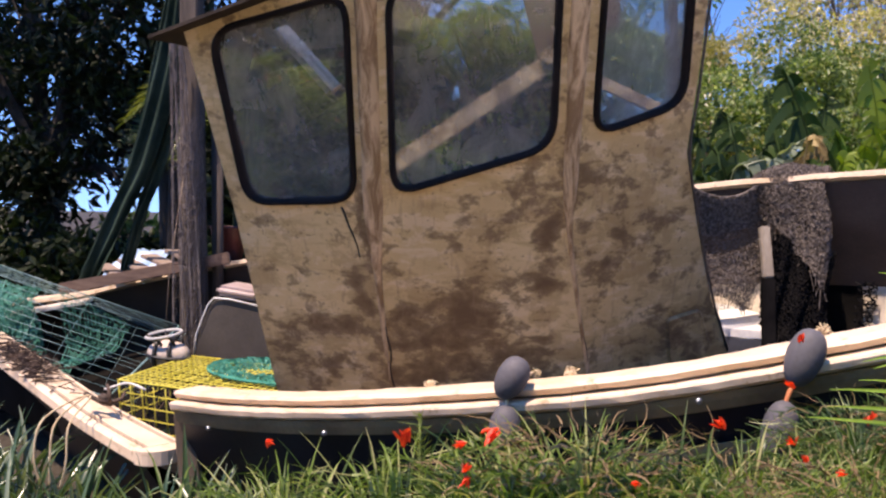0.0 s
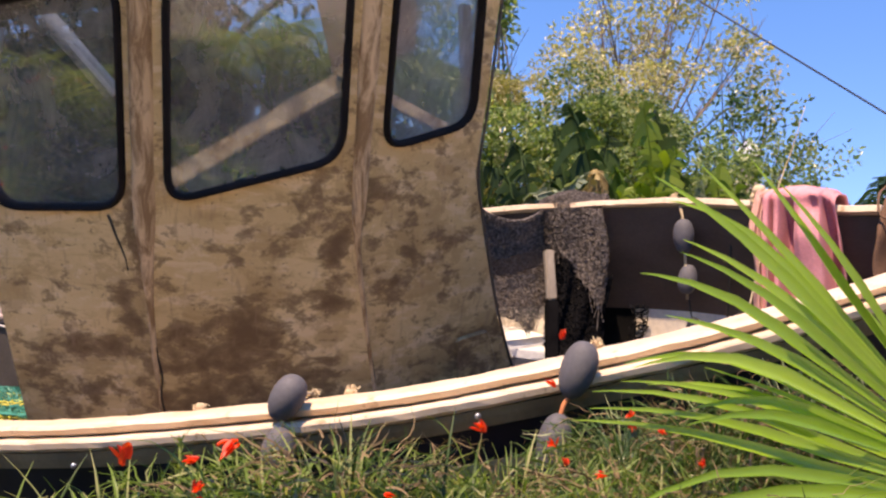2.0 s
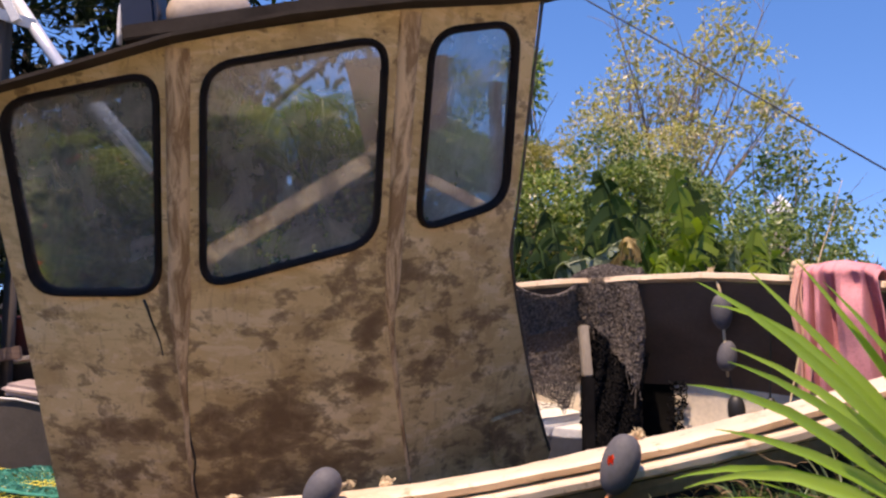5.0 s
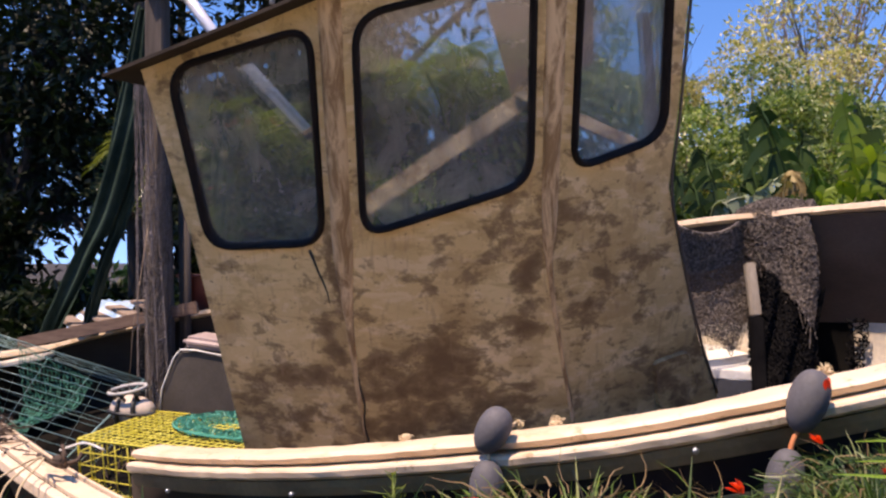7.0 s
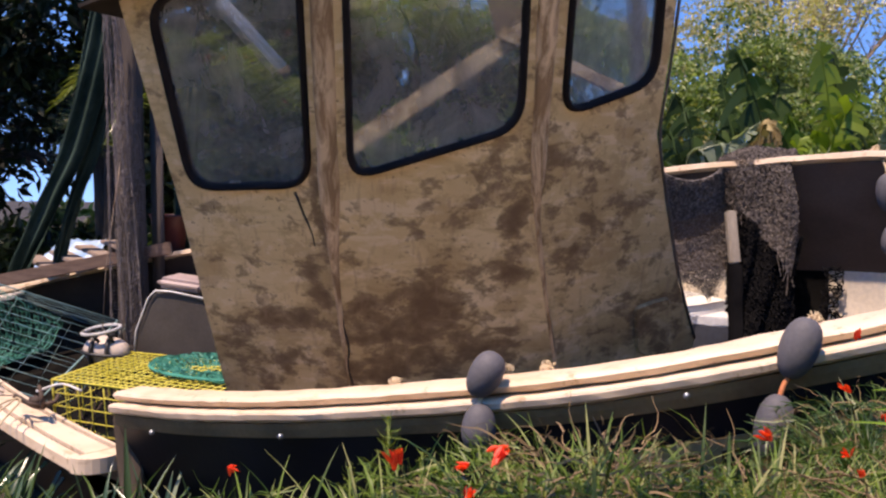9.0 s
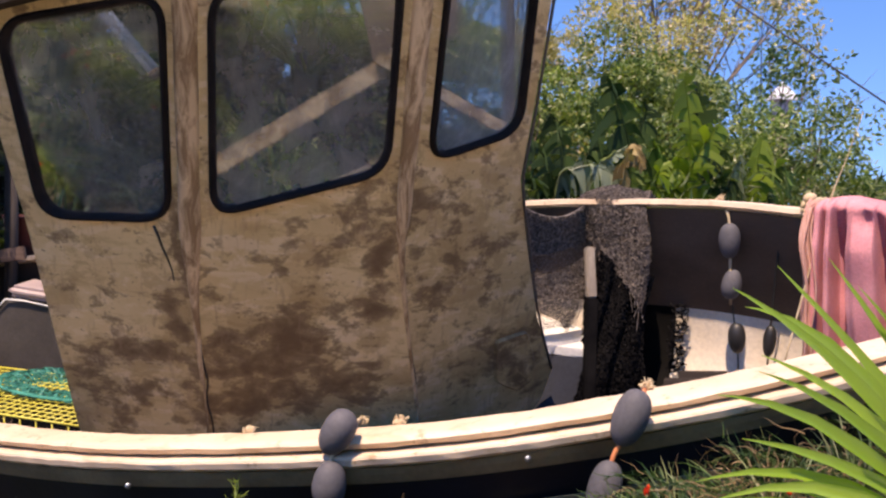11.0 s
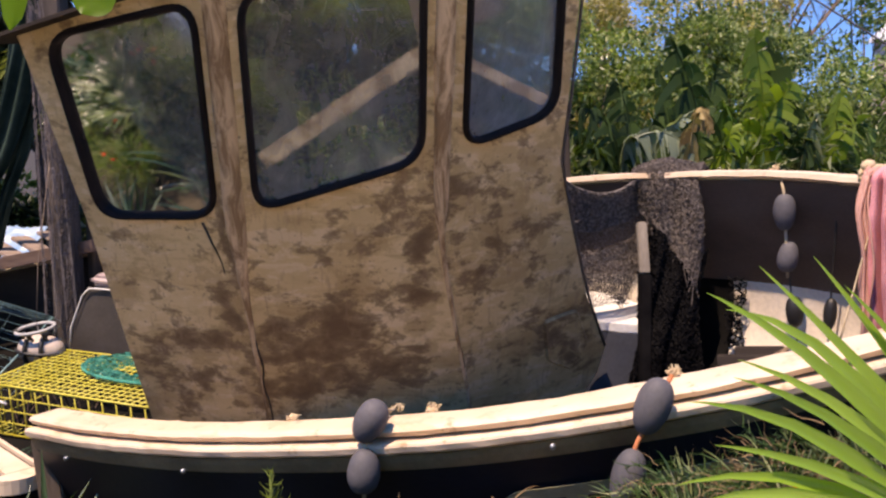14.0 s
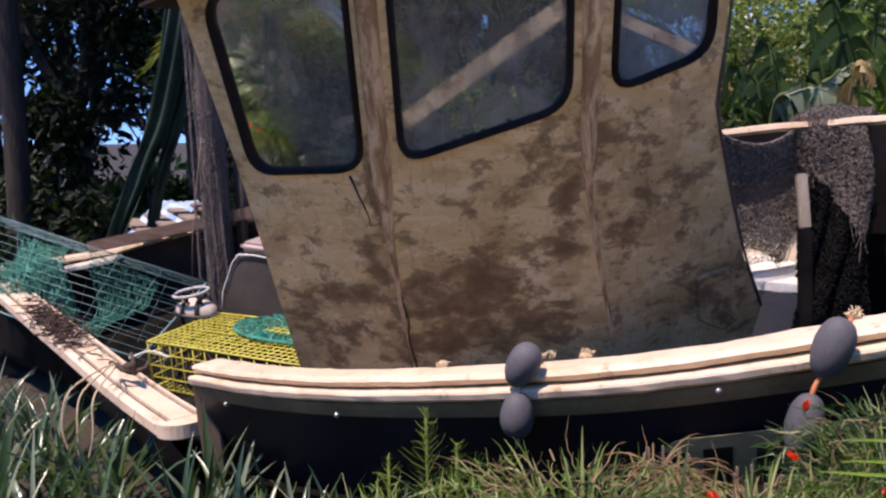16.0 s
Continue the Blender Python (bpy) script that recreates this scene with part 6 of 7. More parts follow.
# leaf clouds for bushes and trees
def leaf_cloud(clumps, per, length, seed, shell=0.55, aspect=0.45, hang_down=0.3):
    """Leaves on the outside of many clumps: lists of vertices and faces, each leaf an island of its own."""
    rng = np.random.default_rng(seed)
    v, f = [], []
    for (cx, cy, cz), (rx, ry, rz) in clumps:
        n = int(per * rng.uniform(0.7, 1.3))
        d = rng.normal(size=(n, 3))
        d /= np.linalg.norm(d, axis=1)[:, None]
        r = (shell + (1 - shell) * rng.random(n)) ** 0.8
        p = d * r[:, None] * np.array((rx, ry, rz)) + np.array((cx, cy, cz))
        ax = rng.normal(size=(n, 3)) + d * 0.6 - np.array((0, 0, hang_down))
        ax /= np.linalg.norm(ax, axis=1)[:, None]
        sd = np.cross(ax, rng.normal(size=(n, 3)))
        sd /= np.linalg.norm(sd, axis=1)[:, None] + 1e-9
        ln = length * rng.uniform(0.6, 1.35, n)[:, None]
        base = len(v)
        nr = np.cross(ax, sd)
        q = np.stack([p, p + ax * ln * 0.45 + sd * ln * aspect * 0.5 + nr * ln * 0.06, p + ax * ln - nr * ln * 0.05, p + ax * ln * 0.45 - sd * ln * aspect * 0.5 + nr * ln * 0.06], axis=1).reshape(-1, 3)
        v.extend(map(tuple, q))
        f.extend((base + 4 * i, base + 4 * i + 1, base + 4 * i + 2, base + 4 * i + 3) for i in range(n))
    return v, f


def clumps_in(n, x, y, z, size, seed, top=None):
    rnd = random.Random(seed)
    out = []
    while len(out) < n:
        c = (rnd.uniform(*x), rnd.uniform(*y), rnd.uniform(*z))
        if top and c[2] > top(c[0]):
            continue
        s = size * rnd.uniform(0.6, 1.3)
        out.append((c, (s, s * rnd.uniform(0.8, 1.1), s * rnd.uniform(0.6, 0.95))))
    return out


def bush(label, clumps, per, length, mat, seed, stems, group="bushes behind the boat", shell=0.55, aspect=0.45):
    t = thing("bush", label, "bush", group)
    v, f = leaf_cloud(clumps, per, length, seed, shell, aspect)
    piece("crown", v, f, mat, t)
    v, f = [], []
    rnd = random.Random(seed)
    for (x, y) in stems:
        for i in range(7):
            c = rnd.choice(clumps)[0]
            b = Vector((x + rnd.gauss(0, 0.1), y + rnd.gauss(0, 0.1), -0.05))
            e = Vector(c)
            add_tube(v, f, [b, b.lerp(e, 0.45) + Vector((rnd.gauss(0, 0.12), rnd.gauss(0, 0.12), 0.25)), e], 0.03, 5, 0.25)
    piece("stem", v, f, TWIG, t)
    return t


def top_of(knots):
    def top(x):
        for (x0, z0), (x1, z1) in zip(knots, knots[1:]):
            if x0 <= x <= x1:
                return z0 + (z1 - z0) * (x - x0) / (x1 - x0)
        return knots[0][1] if x < knots[0][0] else knots[-1][1]
    return top


# planting along the path, mirrored in the windows
rnd = random.Random(64)
for k in range(46):
    strap_plant(-1.15 - 2.3 * rnd.random(), -1.4 + 3.25 * rnd.random(), 26, rnd.uniform(0.45, 0.75), 400 + k, "clump of strap leaves beside the path")
for k, (x, y, top) in enumerate(((-1.5, 1.5, 0.62), (-1.9, 0.9, 0.66), (-1.3, 0.6, 0.55), (-2.3, 1.4, 0.6))):
    coral_plant(x, y, top, 0.24, 700, 440 + k, [((x + rnd.gauss(0, 0.12), y + rnd.gauss(0, 0.12), top + rnd.uniform(-0.02, 0.06)), 0.035) for q in range(7)])
bush("low dark ground cover beside the path", clumps_in(70, (-3.5, -1.05), (-1.8, 1.7), (0.05, 0.14), 0.26, 66), 170, 0.10, DARKRUSH, 66, [(-2.0, 0.2)], "bushes beside the path")
low = thing("fan_palm", "young fan palm with split green leaves at the path's edge", "palm")
for k in range(9):
    a = k * 2.4
    hub = Vector((0.72 + 0.16 * math.cos(a), 0.62 + 0.16 * math.sin(a), 0.52 + 0.05 * (k % 3)))
    fan_leaf(low, hub, hub + Vector((math.cos(a), math.sin(a), 0.55)), (-0.4 * math.cos(a), -0.4 * math.sin(a), 1.0), 0.40 + 0.04 * (k % 2), -75, 75, 22, 30 + k, FAN, 0.45)
    tube("leaf_stalk", [(0.72, 0.62, 0.10), (0.72 + 0.06 * math.cos(a), 0.62 + 0.06 * math.sin(a), 0.35), hub], 0.008, FAN, low, 6)
tube("trunk", [(0.72, 0.62, -0.03), (0.72, 0.62, 0.16)], 0.06, BARK, low, 10)

rosette = thing("fan_palm", "low green fan palm spreading over the ground beside the path", "palm")
for k in range(13):
    a = k * 2.4
    d = Vector((math.cos(a), math.sin(a), 0.25 + 0.22 * (k % 3)))
    hub = Vector((-2.42, 1.42, 0.26)) + d * 0.16
    fan_leaf(rosette, hub, hub + d, (-0.4 * math.cos(a), -0.4 * math.sin(a), 1.0), 0.40 + 0.05 * (k % 3), -62, 62, 15, 700 + k, FARFAN, 0.3)
    tube("leaf_stalk", [(-2.42, 1.42, 0.12), hub], 0.010, FAN, rosette, 6)
tube("trunk", [(-2.42, 1.42, -0.03), (-2.42, 1.42, 0.22)], 0.08, BARK, rosette, 10)
for k, (x, y, top) in enumerate(((-2.15, 2.0, 0.42), (-2.6, 2.1, 0.40))):
    coral_plant(x, y, top, 0.24, 600, 460 + k, [((x + rnd.gauss(0, 0.12), y + rnd.gauss(0, 0.12), top + rnd.uniform(-0.02, 0.06)), 0.026) for q in range(3)])

# lobed leaf that hangs in over the path
hang = thing("overhanging_branch", "bright green lobed leaf hanging in from a branch", "branch")


def lobe(pts, widths, seed):
    path = spline(pts, 14)
    v, f = [], []
    for i, p in enumerate(path):
        t = i / 13
        k = t * (len(widths) - 1)
        a = min(int(k), len(widths) - 2)
        w = widths[a] + (widths[a + 1] - widths[a]) * (k - a)
        if t > 0.5:
            w = max(0.002, w * math.sqrt(max(0, 1 - ((t - 0.5) / 0.5) ** 2.6)))
        d = (path[min(i + 1, 13)] - path[max(i - 1, 0)]).normalized()
        s = d.cross(Vector((0.1, -0.8, 0.6))).normalized()
        n = d.cross(s)
        for j in range(7):
            q = j / 6 - 0.5
            v.append(p + s * q * w * (1 + 0.16 * wave(t * 9, q * 3, seed * 2.7)) + n * (0.004 * abs(q) * 2 * w / 0.05 + 0.002 * wave(t * 5, q * 4, seed)))
    for i in range(13):
        for j in range(6):
            b = i * 7 + j
            f.append((b, b + 1, b + 8, b + 7))
    return v, f


def leaf_of(pts_list):
    v, f = [], []
    for pts, widths, seed in pts_list:
        vv, ff = lobe(pts, widths, seed)
        k = len(v)
        v.extend(vv)
        f.extend(tuple(k + i for i in q) for q in ff)
    return v, f


v, f = leaf_of([
    ([(-0.210, 1.0, 1.857), (-0.030, 1.0, 1.892), (0.090, 1.0, 1.937), (0.230, 1.0, 1.997), (0.350, 1.0, 2.062)], [0.05, 0.075, 0.085, 0.08, 0.02], 1),
    ([(0.145, 0.998, 1.942), (0.134, 0.995, 1.867), (0.116, 0.99, 1.787), (0.106, 0.985, 1.764)], [0.05, 0.056, 0.052, 0.050, 0.046], 2),
    ([(0.212, 0.998, 1.967), (0.198, 0.995, 1.887), (0.180, 0.99, 1.814), (0.174, 0.985, 1.794)], [0.04, 0.042, 0.038, 0.036, 0.034], 3),
    ([(0.300, 0.998, 2.012), (0.292, 0.995, 1.952), (0.284, 0.99, 1.884)], [0.035, 0.034, 0.03, 0.03], 4),
    ([(0.056, 0.998, 1.907), (0.044, 0.995, 1.827), (0.036, 0.99, 1.749)], [0.045, 0.040, 0.034, 0.030], 5),
    ([(-0.016, 0.998, 1.887), (-0.022, 0.995, 1.817), (-0.020, 0.99, 1.741)], [0.05, 0.046, 0.044, 0.04], 6),
])
piece("leaf", v, f, LOBE, hang, "", True)
tube("midrib", spline([(-0.24, 0.996, 1.838), (-0.02, 0.994, 1.878), (0.10, 0.994, 1.923), (0.24, 0.994, 1.983), (0.36, 0.996, 2.046)], 16), 0.003, LOBE, hang, 6)
tube("stalk", spline([(-0.24, 1.0, 1.845), (-0.6, 1.05, 1.82), (-1.1, 1.2, 1.95), (-1.5, 1.3, 2.6)], 16), 0.006, TWIG, hang, 6)
tube("stem", spline([(-1.5, 1.3, 2.6), (-1.7, 1.2, 1.6), (-1.75, 1.1, 0.0)], 12), 0.02, BARK, hang, 8)


# background trees and bushes
HEDGE = top_of([(0.0, 2.3), (0.7, 2.5), (1.0, 3.9), (1.8, 4.1), (2.1, 3.0), (2.4, 2.9), (3.3, 3.15), (4.9, 2.6), (5.9, 1.95), (7.0, 1.55), (9.0, 1.3)])
bush("dense green shrub behind the boat", clumps_in(58, (0.8, 3.6), (7.4, 9.0), (0.4, 4.0), 0.42, 1, HEDGE), 1150, 0.058, BUSH, 1, [(2.0, 8.2), (3.0, 8.2)])
bush("tall olive-green shrub with small bright leaves", clumps_in(46, (3.0, 5.6), (7.6, 9.4), (0.4, 3.2), 0.42, 2, HEDGE), 1050, 0.058, BUSH, 2, [(3.8, 8.4), (4.8, 8.4)])
bush("low spreading shrub beyond the bow", clumps_in(34, (5.2, 9.0), (7.6, 9.6), (0.3, 2.2), 0.42, 3, HEDGE), 900, 0.058, BUSH, 3, [(6.2, 8.4), (7.6, 8.4)])
bush("yellowing shrub with small leaves", clumps_in(26, (2.2, 4.4), (9.6, 10.8), (1.6, 3.7), 0.42, 4), 850, 0.062, YELLOWLEAF, 4, [(3.0, 10.2), (4.0, 10.2)])
bush("dark leafy shrub behind the wheelhouse", clumps_in(34, (-1.6, 1.5), (7.2, 9.0), (0.3, 2.5), 0.45, 5, top_of([(-1.6, 2.9), (0.0, 2.5), (0.5, 2.1), (1.5, 2.5)])), 330, 0.11, BUSH, 5, [(-0.6, 8.2), (0.8, 8.2)])


def tree(name, label, base, fork, limbs, clumps, per, length, mat, seed, radius=0.12, bark=BARK, group="", shell=0.2):
    """A tapered trunk, limbs that reach into the crown, twigs, and a crown of small leaves."""
    t = thing(name, label, "tree", group)
    base, fork = Vector(base), Vector(fork)
    tube("trunk", spline([base, base.lerp(fork, 0.5) + Vector((0.05, 0.03, 0)), fork], 10), radius, bark, t, 9, 0.75)
    rnd = random.Random(seed)
    for e in limbs:
        e = Vector(e)
        v, f = [], []
        mid = fork.lerp(e, 0.5) + Vector((rnd.gauss(0, 0.12), rnd.gauss(0, 0.12), 0.1))
        path = spline([fork, mid, e], 12)
        add_tube(v, f, path, radius * 0.45, 6, 0.25)
        for i in range(9):
            p = path[rnd.randrange(3, 12)]
            d = (e - fork).normalized() + Vector((rnd.gauss(0, 0.5), rnd.gauss(0, 0.5), rnd.gauss(0.15, 0.35)))
            d = d.normalized() * rnd.uniform(0.35, 0.9)
            add_tube(v, f, [p, p + d * 0.5 + Vector((0, 0, 0.04)), p + d], radius * 0.12, 4, 0.3)
        piece("limb", v, f, bark, t)
    v, f = leaf_cloud(clumps, per, length, seed, shell)
    piece("crown", v, f, mat, t)
    return t


rnd = random.Random(5)
limbs = [(5.0 + rnd.gauss(0, 0.9), 12 + rnd.gauss(0, 0.5), rnd.uniform(4.2, 6.2)) for i in range(24)]
yc = [((x + rnd.gauss(0, 0.25), y + rnd.gauss(0, 0.25), z - abs(rnd.gauss(0, 0.35))), (0.34, 0.34, 0.3)) for x, y, z in limbs for i in range(3)]
tree("tree", "thin yellow-leaved tree with many bare brown stems", (4.9, 12, -0.1), (4.95, 12, 2.2), limbs, yc, 60, 0.10, YELLOWLEAF, 6, 0.055, TWIG, "trees behind the boat")
limbs = [(7.0 + rnd.gauss(0, 0.8), 12.5 + rnd.gauss(0, 0.5), rnd.uniform(3.0, 4.6)) for i in range(9)]
yc = [((x + rnd.gauss(0, 0.3), y + rnd.gauss(0, 0.25), z - abs(rnd.gauss(0, 0.4))), (0.3, 0.3, 0.28)) for x, y, z in limbs for i in range(3)]
tree("tree", "sparse light-green tree with airy twigs", (6.9, 12.5, -0.1), (6.95, 12.5, 1.6), limbs, yc, 48, 0.11, BUSH, 7, 0.05, TWIG, "trees behind the boat")
limbs = [(2.7 + rnd.gauss(0, 0.3), 11 + rnd.gauss(0, 0.3), rnd.uniform(3.4, 4.9)) for i in range(5)]
yc = [((x, y, z), (0.28, 0.28, 0.3)) for x, y, z in limbs for i in range(2)]
tree("tree", "slender dark-leaved tree beside the wheelhouse", (2.6, 11, -0.1), (2.65, 11, 2.2), limbs, yc, 60, 0.12, BUSH, 8, 0.07, TWIG, "trees behind the boat")

# dark trees on the shaded side, with an open lane between two of them
def beside_lane(clumps):
    return [c for c in clumps if not (abs(c[0][0] + 2.9 + 0.465 * (c[0][1] - 7.0)) < 0.36 and 1.15 < c[0][2] < 1.95)]


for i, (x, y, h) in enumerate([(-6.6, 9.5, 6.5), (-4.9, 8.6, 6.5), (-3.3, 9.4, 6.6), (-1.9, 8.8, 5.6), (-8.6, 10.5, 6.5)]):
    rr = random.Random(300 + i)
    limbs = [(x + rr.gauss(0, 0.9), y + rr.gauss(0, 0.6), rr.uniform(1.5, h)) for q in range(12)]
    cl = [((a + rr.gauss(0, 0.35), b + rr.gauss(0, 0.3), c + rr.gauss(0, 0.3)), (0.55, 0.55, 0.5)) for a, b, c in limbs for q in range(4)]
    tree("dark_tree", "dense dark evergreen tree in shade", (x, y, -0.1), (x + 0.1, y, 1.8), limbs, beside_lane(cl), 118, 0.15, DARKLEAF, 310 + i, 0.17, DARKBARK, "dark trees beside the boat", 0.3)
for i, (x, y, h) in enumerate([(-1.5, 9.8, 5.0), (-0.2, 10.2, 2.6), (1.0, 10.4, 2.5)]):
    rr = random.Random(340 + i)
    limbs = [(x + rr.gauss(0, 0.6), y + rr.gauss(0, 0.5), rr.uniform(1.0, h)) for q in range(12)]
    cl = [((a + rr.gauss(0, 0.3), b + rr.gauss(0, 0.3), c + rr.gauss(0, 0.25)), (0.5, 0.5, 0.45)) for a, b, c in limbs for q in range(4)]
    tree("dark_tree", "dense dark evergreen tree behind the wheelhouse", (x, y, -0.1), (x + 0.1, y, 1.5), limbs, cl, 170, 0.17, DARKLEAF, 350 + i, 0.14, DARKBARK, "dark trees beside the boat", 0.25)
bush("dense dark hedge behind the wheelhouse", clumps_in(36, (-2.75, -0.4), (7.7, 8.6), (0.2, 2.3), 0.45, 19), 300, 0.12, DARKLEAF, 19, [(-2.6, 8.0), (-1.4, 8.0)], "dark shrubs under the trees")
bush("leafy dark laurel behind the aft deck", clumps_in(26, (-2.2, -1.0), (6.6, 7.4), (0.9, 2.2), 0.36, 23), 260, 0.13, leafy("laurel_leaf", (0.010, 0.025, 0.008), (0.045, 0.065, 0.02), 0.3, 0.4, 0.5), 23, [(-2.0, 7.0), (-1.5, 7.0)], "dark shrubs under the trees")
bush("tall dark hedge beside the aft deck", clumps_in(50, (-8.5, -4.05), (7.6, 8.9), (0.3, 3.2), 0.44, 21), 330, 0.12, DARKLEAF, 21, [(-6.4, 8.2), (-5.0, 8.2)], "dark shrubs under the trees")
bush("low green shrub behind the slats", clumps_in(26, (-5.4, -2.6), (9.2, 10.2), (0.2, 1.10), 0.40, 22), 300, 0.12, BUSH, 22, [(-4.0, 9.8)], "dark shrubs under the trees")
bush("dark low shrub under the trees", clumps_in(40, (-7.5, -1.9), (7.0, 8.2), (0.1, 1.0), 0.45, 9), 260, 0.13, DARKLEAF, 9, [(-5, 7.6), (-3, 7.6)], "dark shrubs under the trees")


# feather palms
PALMFROND = leafy("palm_frond", (0.035, 0.065, 0.015), (0.20, 0.24, 0.08), 0.3, 0.2, 0.8)


def frond(v, f, path, leaflet, width, n, rnd, droop=0.3):
    """Leaflets on both sides of a curved midrib."""
    add_tube(v, f, path, 0.016, 5, 0.25)
    m = len(path) - 1
    for i in range(n):
        t = 0.12 + 0.88 * i / n
        k = min(int(t * m), m - 1)
        p = path[k].lerp(path[k + 1], t * m - k)
        d = (path[k + 1] - path[k]).normalized()
        s = d.cross(Vector((0, 0, 1)))
        s = s.normalized() if s.length > 1e-4 else Vector((1, 0, 0))
        ln = leaflet * (0.5 + 0.5 * math.sin(math.pi * min(1, 0.25 + 0.8 * t)))
        for sign in (-1, 1):
            w = (d * 0.55 + s * sign + Vector((0, 0, 0.25 + rnd.uniform(-0.15, 0.15)))).normalized()
            blade(v, f, p, w, ln * rnd.uniform(0.85, 1.1), width, droop, rnd, 4, 0.2)


def feather_palm(name, label, base, crown, n, reach, leaflet, mat, seed, radius, group="", broad=0.022):
    t = thing(name, label, "palm", group)
    rnd = random.Random(seed)
    base, crown = Vector(base), Vector(crown)
    tube("trunk", spline([base, base.lerp(crown, 0.5) + Vector((0.04, 0, 0)), crown], 10), radius, DARKBARK, t, 12, 0.85)
    for i in range(n):
        a = 2 * math.pi * i / n + rnd.uniform(-0.2, 0.2)
        up = rnd.uniform(0.15, 1.1)
        d = Vector((math.cos(a), math.sin(a), up)).normalized()
        path = spline([crown, crown + d * reach * 0.4 + Vector((0, 0, 0.1 * reach)), crown + d * reach * 0.75 + Vector((0, 0, 0.04 * reach)), crown + d * reach - Vector((0, 0, 0.30 * reach))], 14)
        v, f = [], []
        frond(v, f, path, leaflet, broad, 34, rnd)
        piece("frond", v, f, mat, t, "", True)
    return t


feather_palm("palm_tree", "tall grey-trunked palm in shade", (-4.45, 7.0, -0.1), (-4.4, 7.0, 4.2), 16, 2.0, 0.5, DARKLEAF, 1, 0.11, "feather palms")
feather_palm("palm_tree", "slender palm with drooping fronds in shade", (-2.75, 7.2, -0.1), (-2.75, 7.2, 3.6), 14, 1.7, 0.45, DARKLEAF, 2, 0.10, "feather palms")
feather_palm("palm_tree", "green palm behind the wheelhouse", (-0.1, 8.0, -0.1), (-0.1, 8.0, 2.5), 16, 1.5, 0.42, PALMFROND, 3, 0.12, "feather palms")
feather_palm("palm_tree", "low palm with glossy fronds behind the aft deck", (-1.85, 6.9, -0.1), (-1.8, 6.9, 1.75), 18, 1.35, 0.40, PALMFROND, 7, 0.09, "feather palms")
feather_palm("cycad", "dark stiff-leaved cycad beyond the bow", (5.85, 6.2, -0.1), (5.83, 6.2, 1.50), 26, 1.25, 0.26, CYCAD, 4, 0.16, "", 0.045)


# banana plants
def banana_leaf(parent, path, width, seed, mat=BANANA, sag=0.5, crease=0.30, facing=None):
    """A blade torn between its side veins into strips that hang by themselves from the midrib."""
    rnd = random.Random(seed)
    path = spline(path, 26)
    v, f = [], []
    facing = Vector(facing or (rnd.uniform(-0.4, 0.4), -1, rnd.uniform(-0.2, 0.3))).normalized()
    for sign in (-1, 1):
        i = 1
        while i < 25:
            j = min(25, i + rnd.choice((1, 1, 1, 2, 2, 3)))
            hang = rnd.uniform(0.1, 1.9) * sag
            trim = rnd.uniform(0.72, 1.05) if rnd.random() > 0.1 else rnd.uniform(0.3, 0.6)
            turn = rnd.gauss(0, 0.20)
            rows = []
            for k in range(i, j + 1):
                t = k / 25
                d = (path[min(k + 1, 25)] - path[k - 1]).normalized()
                s = d.cross(facing).normalized() * sign
                w = width * trim * math.sin(math.pi * min(0.97, 0.12 + 0.86 * t)) ** 0.5
                gap = 0.5 if k in (i, j) and j - i == 1 else (0.22 if k in (i, j) else 0)
                mid = path[i].lerp(path[j], 0.5)
                rows.append([path[k].lerp(mid, gap * q * q) + s * w * q * 0.5 + facing * ((crease + turn) * w * q) - Vector((0, 0, hang * w * q * q)) + d * 0.22 * w * q for q in (0, 0.35, 0.7, 1.0)])
            b = len(v)
            for r in rows:
                v.extend(r)
            for r in range(len(rows) - 1):
                for q in range(3):
                    a = b + r * 4 + q
                    f.append((a, a + 1, a + 5, a + 4))
            i = j
    add_tube(v, f, path, 0.013, 5, 0.3)
    return piece("leaf", v, f, mat, parent, "", True)


def banana(base, height, leaves, seed, label):
    """A stem with leaves given by their midribs, width, material and droop."""
    t = thing("banana_plant", label, "plant", "banana plants behind the boat")
    base = Vector(base)
    crown = base + Vector((0, 0, height))
    tube("stem", [base, base + Vector((0.02, 0, height * 0.5)), crown], 0.070, FAN, t, 9, 0.6)
    for n, (ribs, w, mat, sag) in enumerate(leaves):
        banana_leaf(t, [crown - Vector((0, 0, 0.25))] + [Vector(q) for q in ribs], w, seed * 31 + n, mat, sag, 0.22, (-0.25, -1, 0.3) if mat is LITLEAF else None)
    return t


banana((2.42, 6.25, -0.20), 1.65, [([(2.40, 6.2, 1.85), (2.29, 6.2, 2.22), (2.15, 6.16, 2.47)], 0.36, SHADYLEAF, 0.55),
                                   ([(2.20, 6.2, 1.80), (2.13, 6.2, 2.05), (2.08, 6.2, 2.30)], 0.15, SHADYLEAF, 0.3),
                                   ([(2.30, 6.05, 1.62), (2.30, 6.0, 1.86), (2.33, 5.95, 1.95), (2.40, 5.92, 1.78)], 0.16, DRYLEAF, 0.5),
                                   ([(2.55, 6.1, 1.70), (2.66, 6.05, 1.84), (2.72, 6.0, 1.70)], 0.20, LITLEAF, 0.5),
                                   ([(2.50, 6.4, 1.75), (2.58, 6.5, 2.15), (2.62, 6.5, 2.30)], 0.26, SHADYLEAF, 0.6)], 1, "banana plant with torn leaves in a shaded tone and one withered")
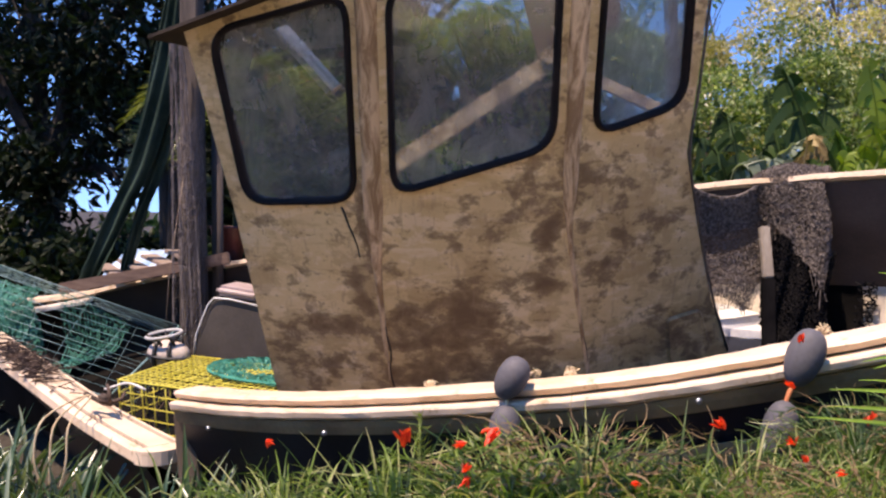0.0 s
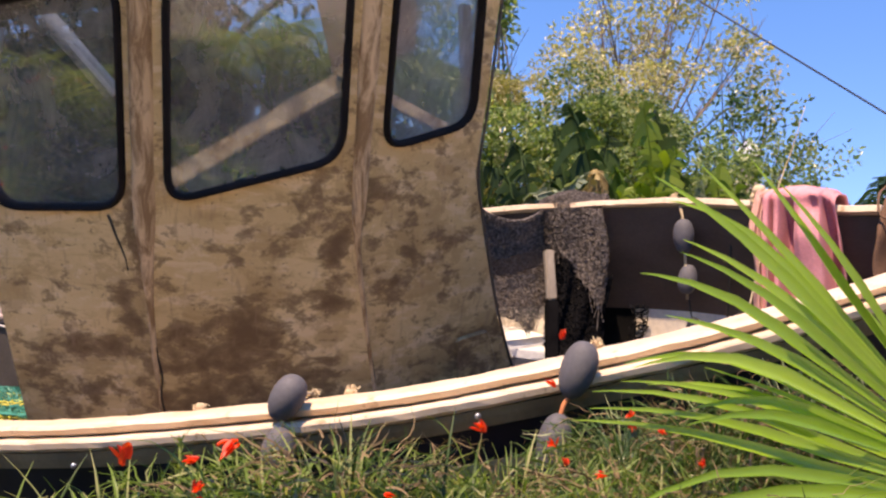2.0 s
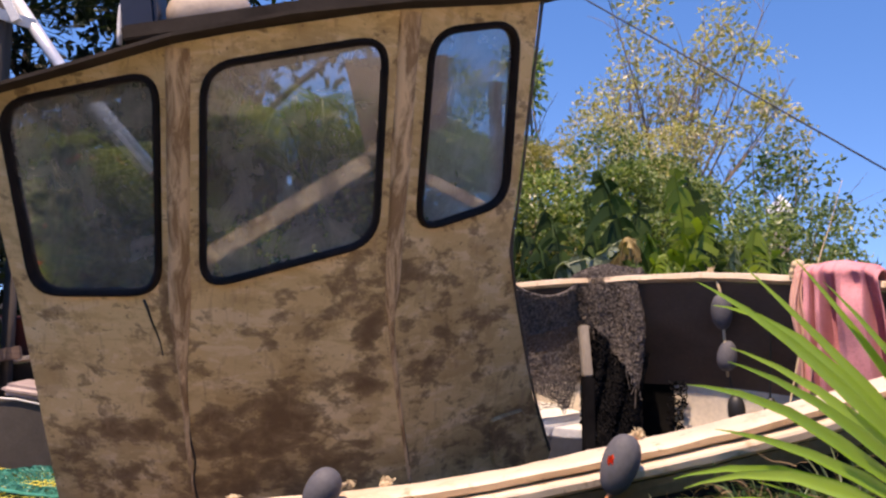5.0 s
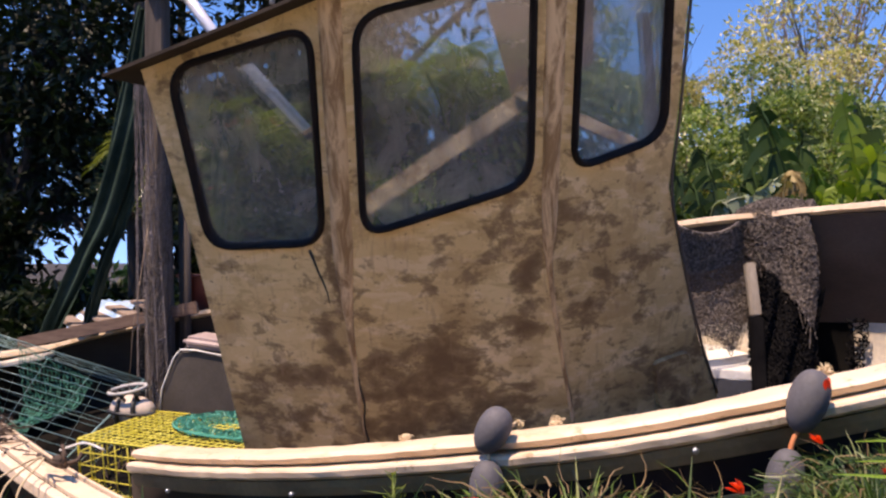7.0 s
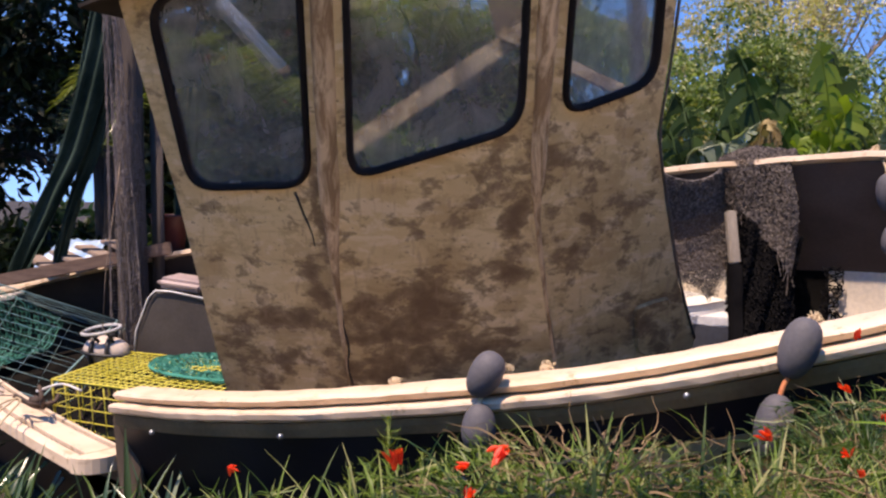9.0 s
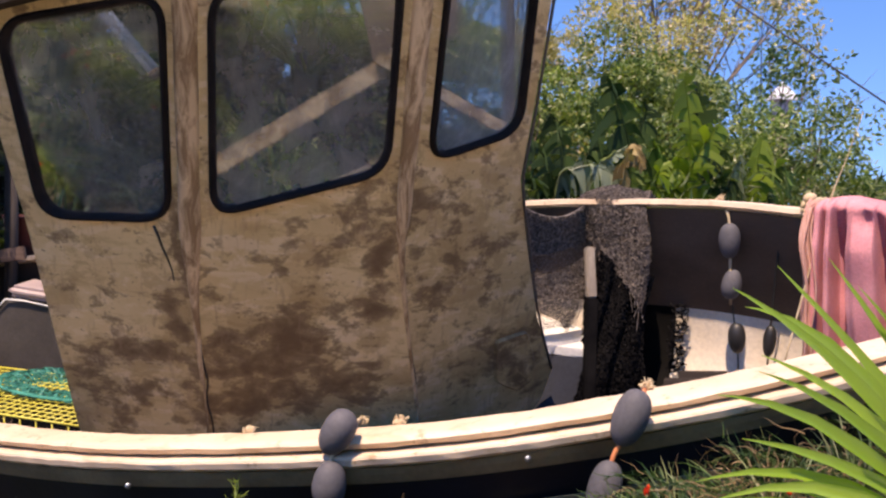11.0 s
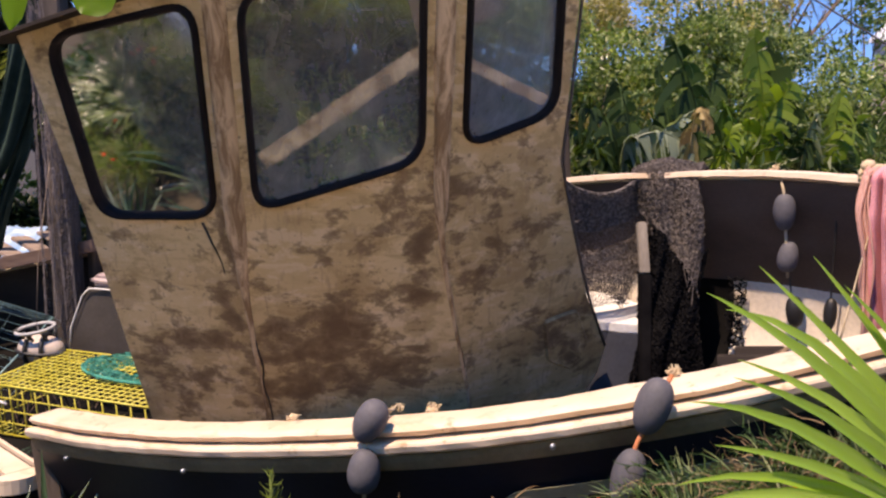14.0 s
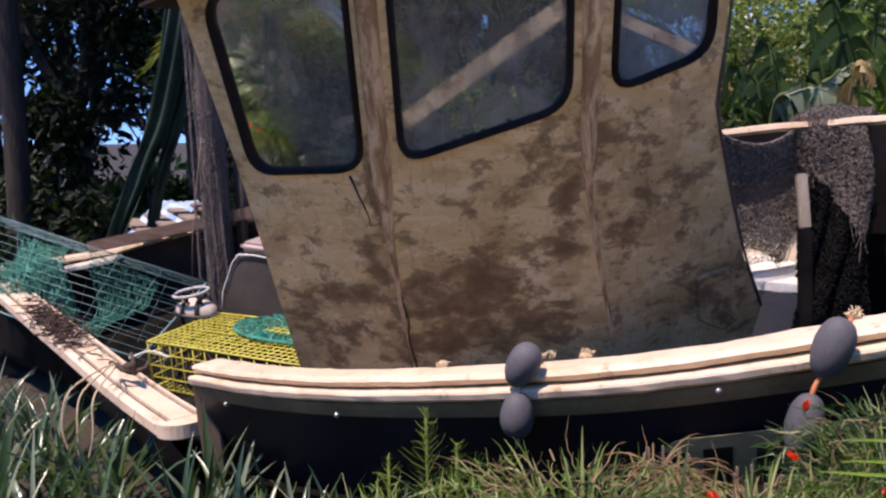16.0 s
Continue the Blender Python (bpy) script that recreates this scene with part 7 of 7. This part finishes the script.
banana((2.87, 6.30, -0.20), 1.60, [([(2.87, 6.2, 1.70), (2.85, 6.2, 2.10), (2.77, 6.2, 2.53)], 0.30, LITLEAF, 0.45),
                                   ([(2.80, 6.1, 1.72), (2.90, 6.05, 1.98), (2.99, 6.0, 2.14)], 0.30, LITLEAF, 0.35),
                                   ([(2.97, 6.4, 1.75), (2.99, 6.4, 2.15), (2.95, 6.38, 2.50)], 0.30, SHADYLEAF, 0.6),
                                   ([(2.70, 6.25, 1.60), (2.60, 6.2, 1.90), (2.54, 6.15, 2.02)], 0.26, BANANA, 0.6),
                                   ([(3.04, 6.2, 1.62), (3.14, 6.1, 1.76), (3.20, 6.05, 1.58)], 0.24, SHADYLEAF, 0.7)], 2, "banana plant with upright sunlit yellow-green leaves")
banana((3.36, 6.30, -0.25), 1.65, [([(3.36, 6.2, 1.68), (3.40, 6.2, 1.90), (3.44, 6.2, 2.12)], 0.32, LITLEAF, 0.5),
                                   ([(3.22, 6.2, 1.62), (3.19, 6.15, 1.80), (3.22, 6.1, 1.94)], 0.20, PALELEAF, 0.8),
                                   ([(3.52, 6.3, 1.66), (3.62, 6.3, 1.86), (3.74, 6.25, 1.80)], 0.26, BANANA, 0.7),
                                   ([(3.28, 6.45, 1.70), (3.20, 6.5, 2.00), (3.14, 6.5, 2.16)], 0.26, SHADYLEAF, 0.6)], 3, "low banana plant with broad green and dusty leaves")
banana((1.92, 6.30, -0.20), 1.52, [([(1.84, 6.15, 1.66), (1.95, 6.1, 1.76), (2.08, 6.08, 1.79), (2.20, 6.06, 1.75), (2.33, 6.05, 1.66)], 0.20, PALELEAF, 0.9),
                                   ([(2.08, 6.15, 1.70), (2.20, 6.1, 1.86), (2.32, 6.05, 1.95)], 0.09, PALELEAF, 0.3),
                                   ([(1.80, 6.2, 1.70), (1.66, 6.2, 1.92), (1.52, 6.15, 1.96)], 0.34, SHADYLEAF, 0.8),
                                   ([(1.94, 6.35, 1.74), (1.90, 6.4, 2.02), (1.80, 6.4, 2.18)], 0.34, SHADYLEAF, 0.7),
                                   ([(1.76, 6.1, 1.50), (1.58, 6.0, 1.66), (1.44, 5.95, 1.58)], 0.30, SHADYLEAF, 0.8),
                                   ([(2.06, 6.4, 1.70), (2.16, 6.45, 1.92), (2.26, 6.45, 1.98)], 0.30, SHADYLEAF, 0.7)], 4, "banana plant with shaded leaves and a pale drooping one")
bush("narrow-leaved dark green plants along the far rail", clumps_in(40, (1.4, 4.6), (5.9, 7.0), (0.8, 1.62), 0.28, 51), 260, 0.13, leafy("narrow_leaf", (0.03, 0.07, 0.015), (0.13, 0.19, 0.05), 0.35, 0.35, 0.5, (0.26, 0.30, 0.14)), 51, [(2.0, 6.4), (3.6, 6.4)], "bushes behind the boat", 0.3, 0.2)
bush("grey-green shrub with fine twigs beyond the bow", clumps_in(30, (4.3, 6.6), (6.6, 7.6), (0.7, 1.75), 0.34, 52), 330, 0.075, leafy("grey_green_small_leaf", (0.10, 0.13, 0.05), (0.27, 0.30, 0.14), 0.35, 0.45, 0.4, (0.44, 0.42, 0.27)), 52, [(4.9, 7.0), (5.8, 7.0)], "bushes behind the boat", 0.3, 0.35)

# unseen shrub added to green the reflection in the right pane
bush("tall green shrub out of view, added for the right pane's reflection", clumps_in(40, (4.6, 7.2), (-1.0, 2.2), (0.3, 2.9), 0.5, 61), 420, 0.11, BUSH, 61, [(5.2, 0.6), (6.4, 0.8)], "bushes beside the path")

# fan palms behind the wheelhouse and the mast
def far_palm(label, base, heart, n, reach, seed):
    t = thing("fan_palm", label, "palm", "fan palms behind the boat")
    base, heart = Vector(base), Vector(heart)
    tube("trunk", [base, base.lerp(heart, 0.5) + Vector((0.04, 0, 0)), heart], 0.10, DARKBARK, t, 10, 0.8)
    rnd = random.Random(seed)
    for k in range(n):
        a = k * 2.4
        rise = rnd.uniform(-0.75, 0.85)
        d = Vector((math.cos(a), 0.8 * math.sin(a), rise)).normalized()
        hub = heart + d * rnd.uniform(0.3, 0.5) * reach
        up = Vector((-d.x * d.z, -d.y * d.z, 1 - d.z * d.z)).normalized()
        fan_leaf(t, hub, hub + d, up * 0.8 + Vector((0, -0.45, 0)), rnd.uniform(0.8, 1.1) * reach, -80, 80, 22, seed * 7 + k, FARFAN, 0.42)
        tube("leaf_stalk", [heart, hub], 0.010, FARFAN, t, 5)


far_palm("fan palm with drooping split leaves behind the wheelhouse", (-0.3, 8.1, -0.1), (-0.12, 8.0, 3.12), 17, 0.32, 91)
far_palm("fan palm with a stout dark trunk behind the mast", (-3.01, 7.6, -0.1), (-3.01, 7.6, 2.02), 15, 0.36, 92)

# far house top between the twigs
house = thing("distant_house", "distant pink house with a white pointed roof", "house")
hx, hy, hz = 33.25, 60.0, 10.55
v, f = [], []
box_lists(v, f, Matrix.Translation((hx, hy, hz / 2 - 0.4)), (1.0, 1.0, hz - 0.8))
piece("wall", v, f, mottled("pink_render", (0.62, 0.40, 0.36), (0.72, 0.50, 0.45), 0.5, 0.85), house, "pale pink rendered wall")
v = [(hx - 0.85, hy - 0.85, hz - 0.8), (hx + 0.85, hy - 0.85, hz - 0.8), (hx + 0.85, hy + 0.85, hz - 0.8), (hx - 0.85, hy + 0.85, hz - 0.8), (hx - 0.8, hy - 0.8, hz - 0.55), (hx + 0.8, hy - 0.8, hz - 0.55), (hx + 0.8, hy + 0.8, hz - 0.55), (hx - 0.8, hy + 0.8, hz - 0.55), (hx, hy, hz + 0.7)]
f = [(0, 3, 2, 1), (0, 1, 5, 4), (1, 2, 6, 5), (2, 3, 7, 6), (3, 0, 4, 7), (4, 5, 8), (5, 6, 8), (6, 7, 8), (7, 4, 8)]
piece("roof", v, f, WHITE, house, "white pointed roof")
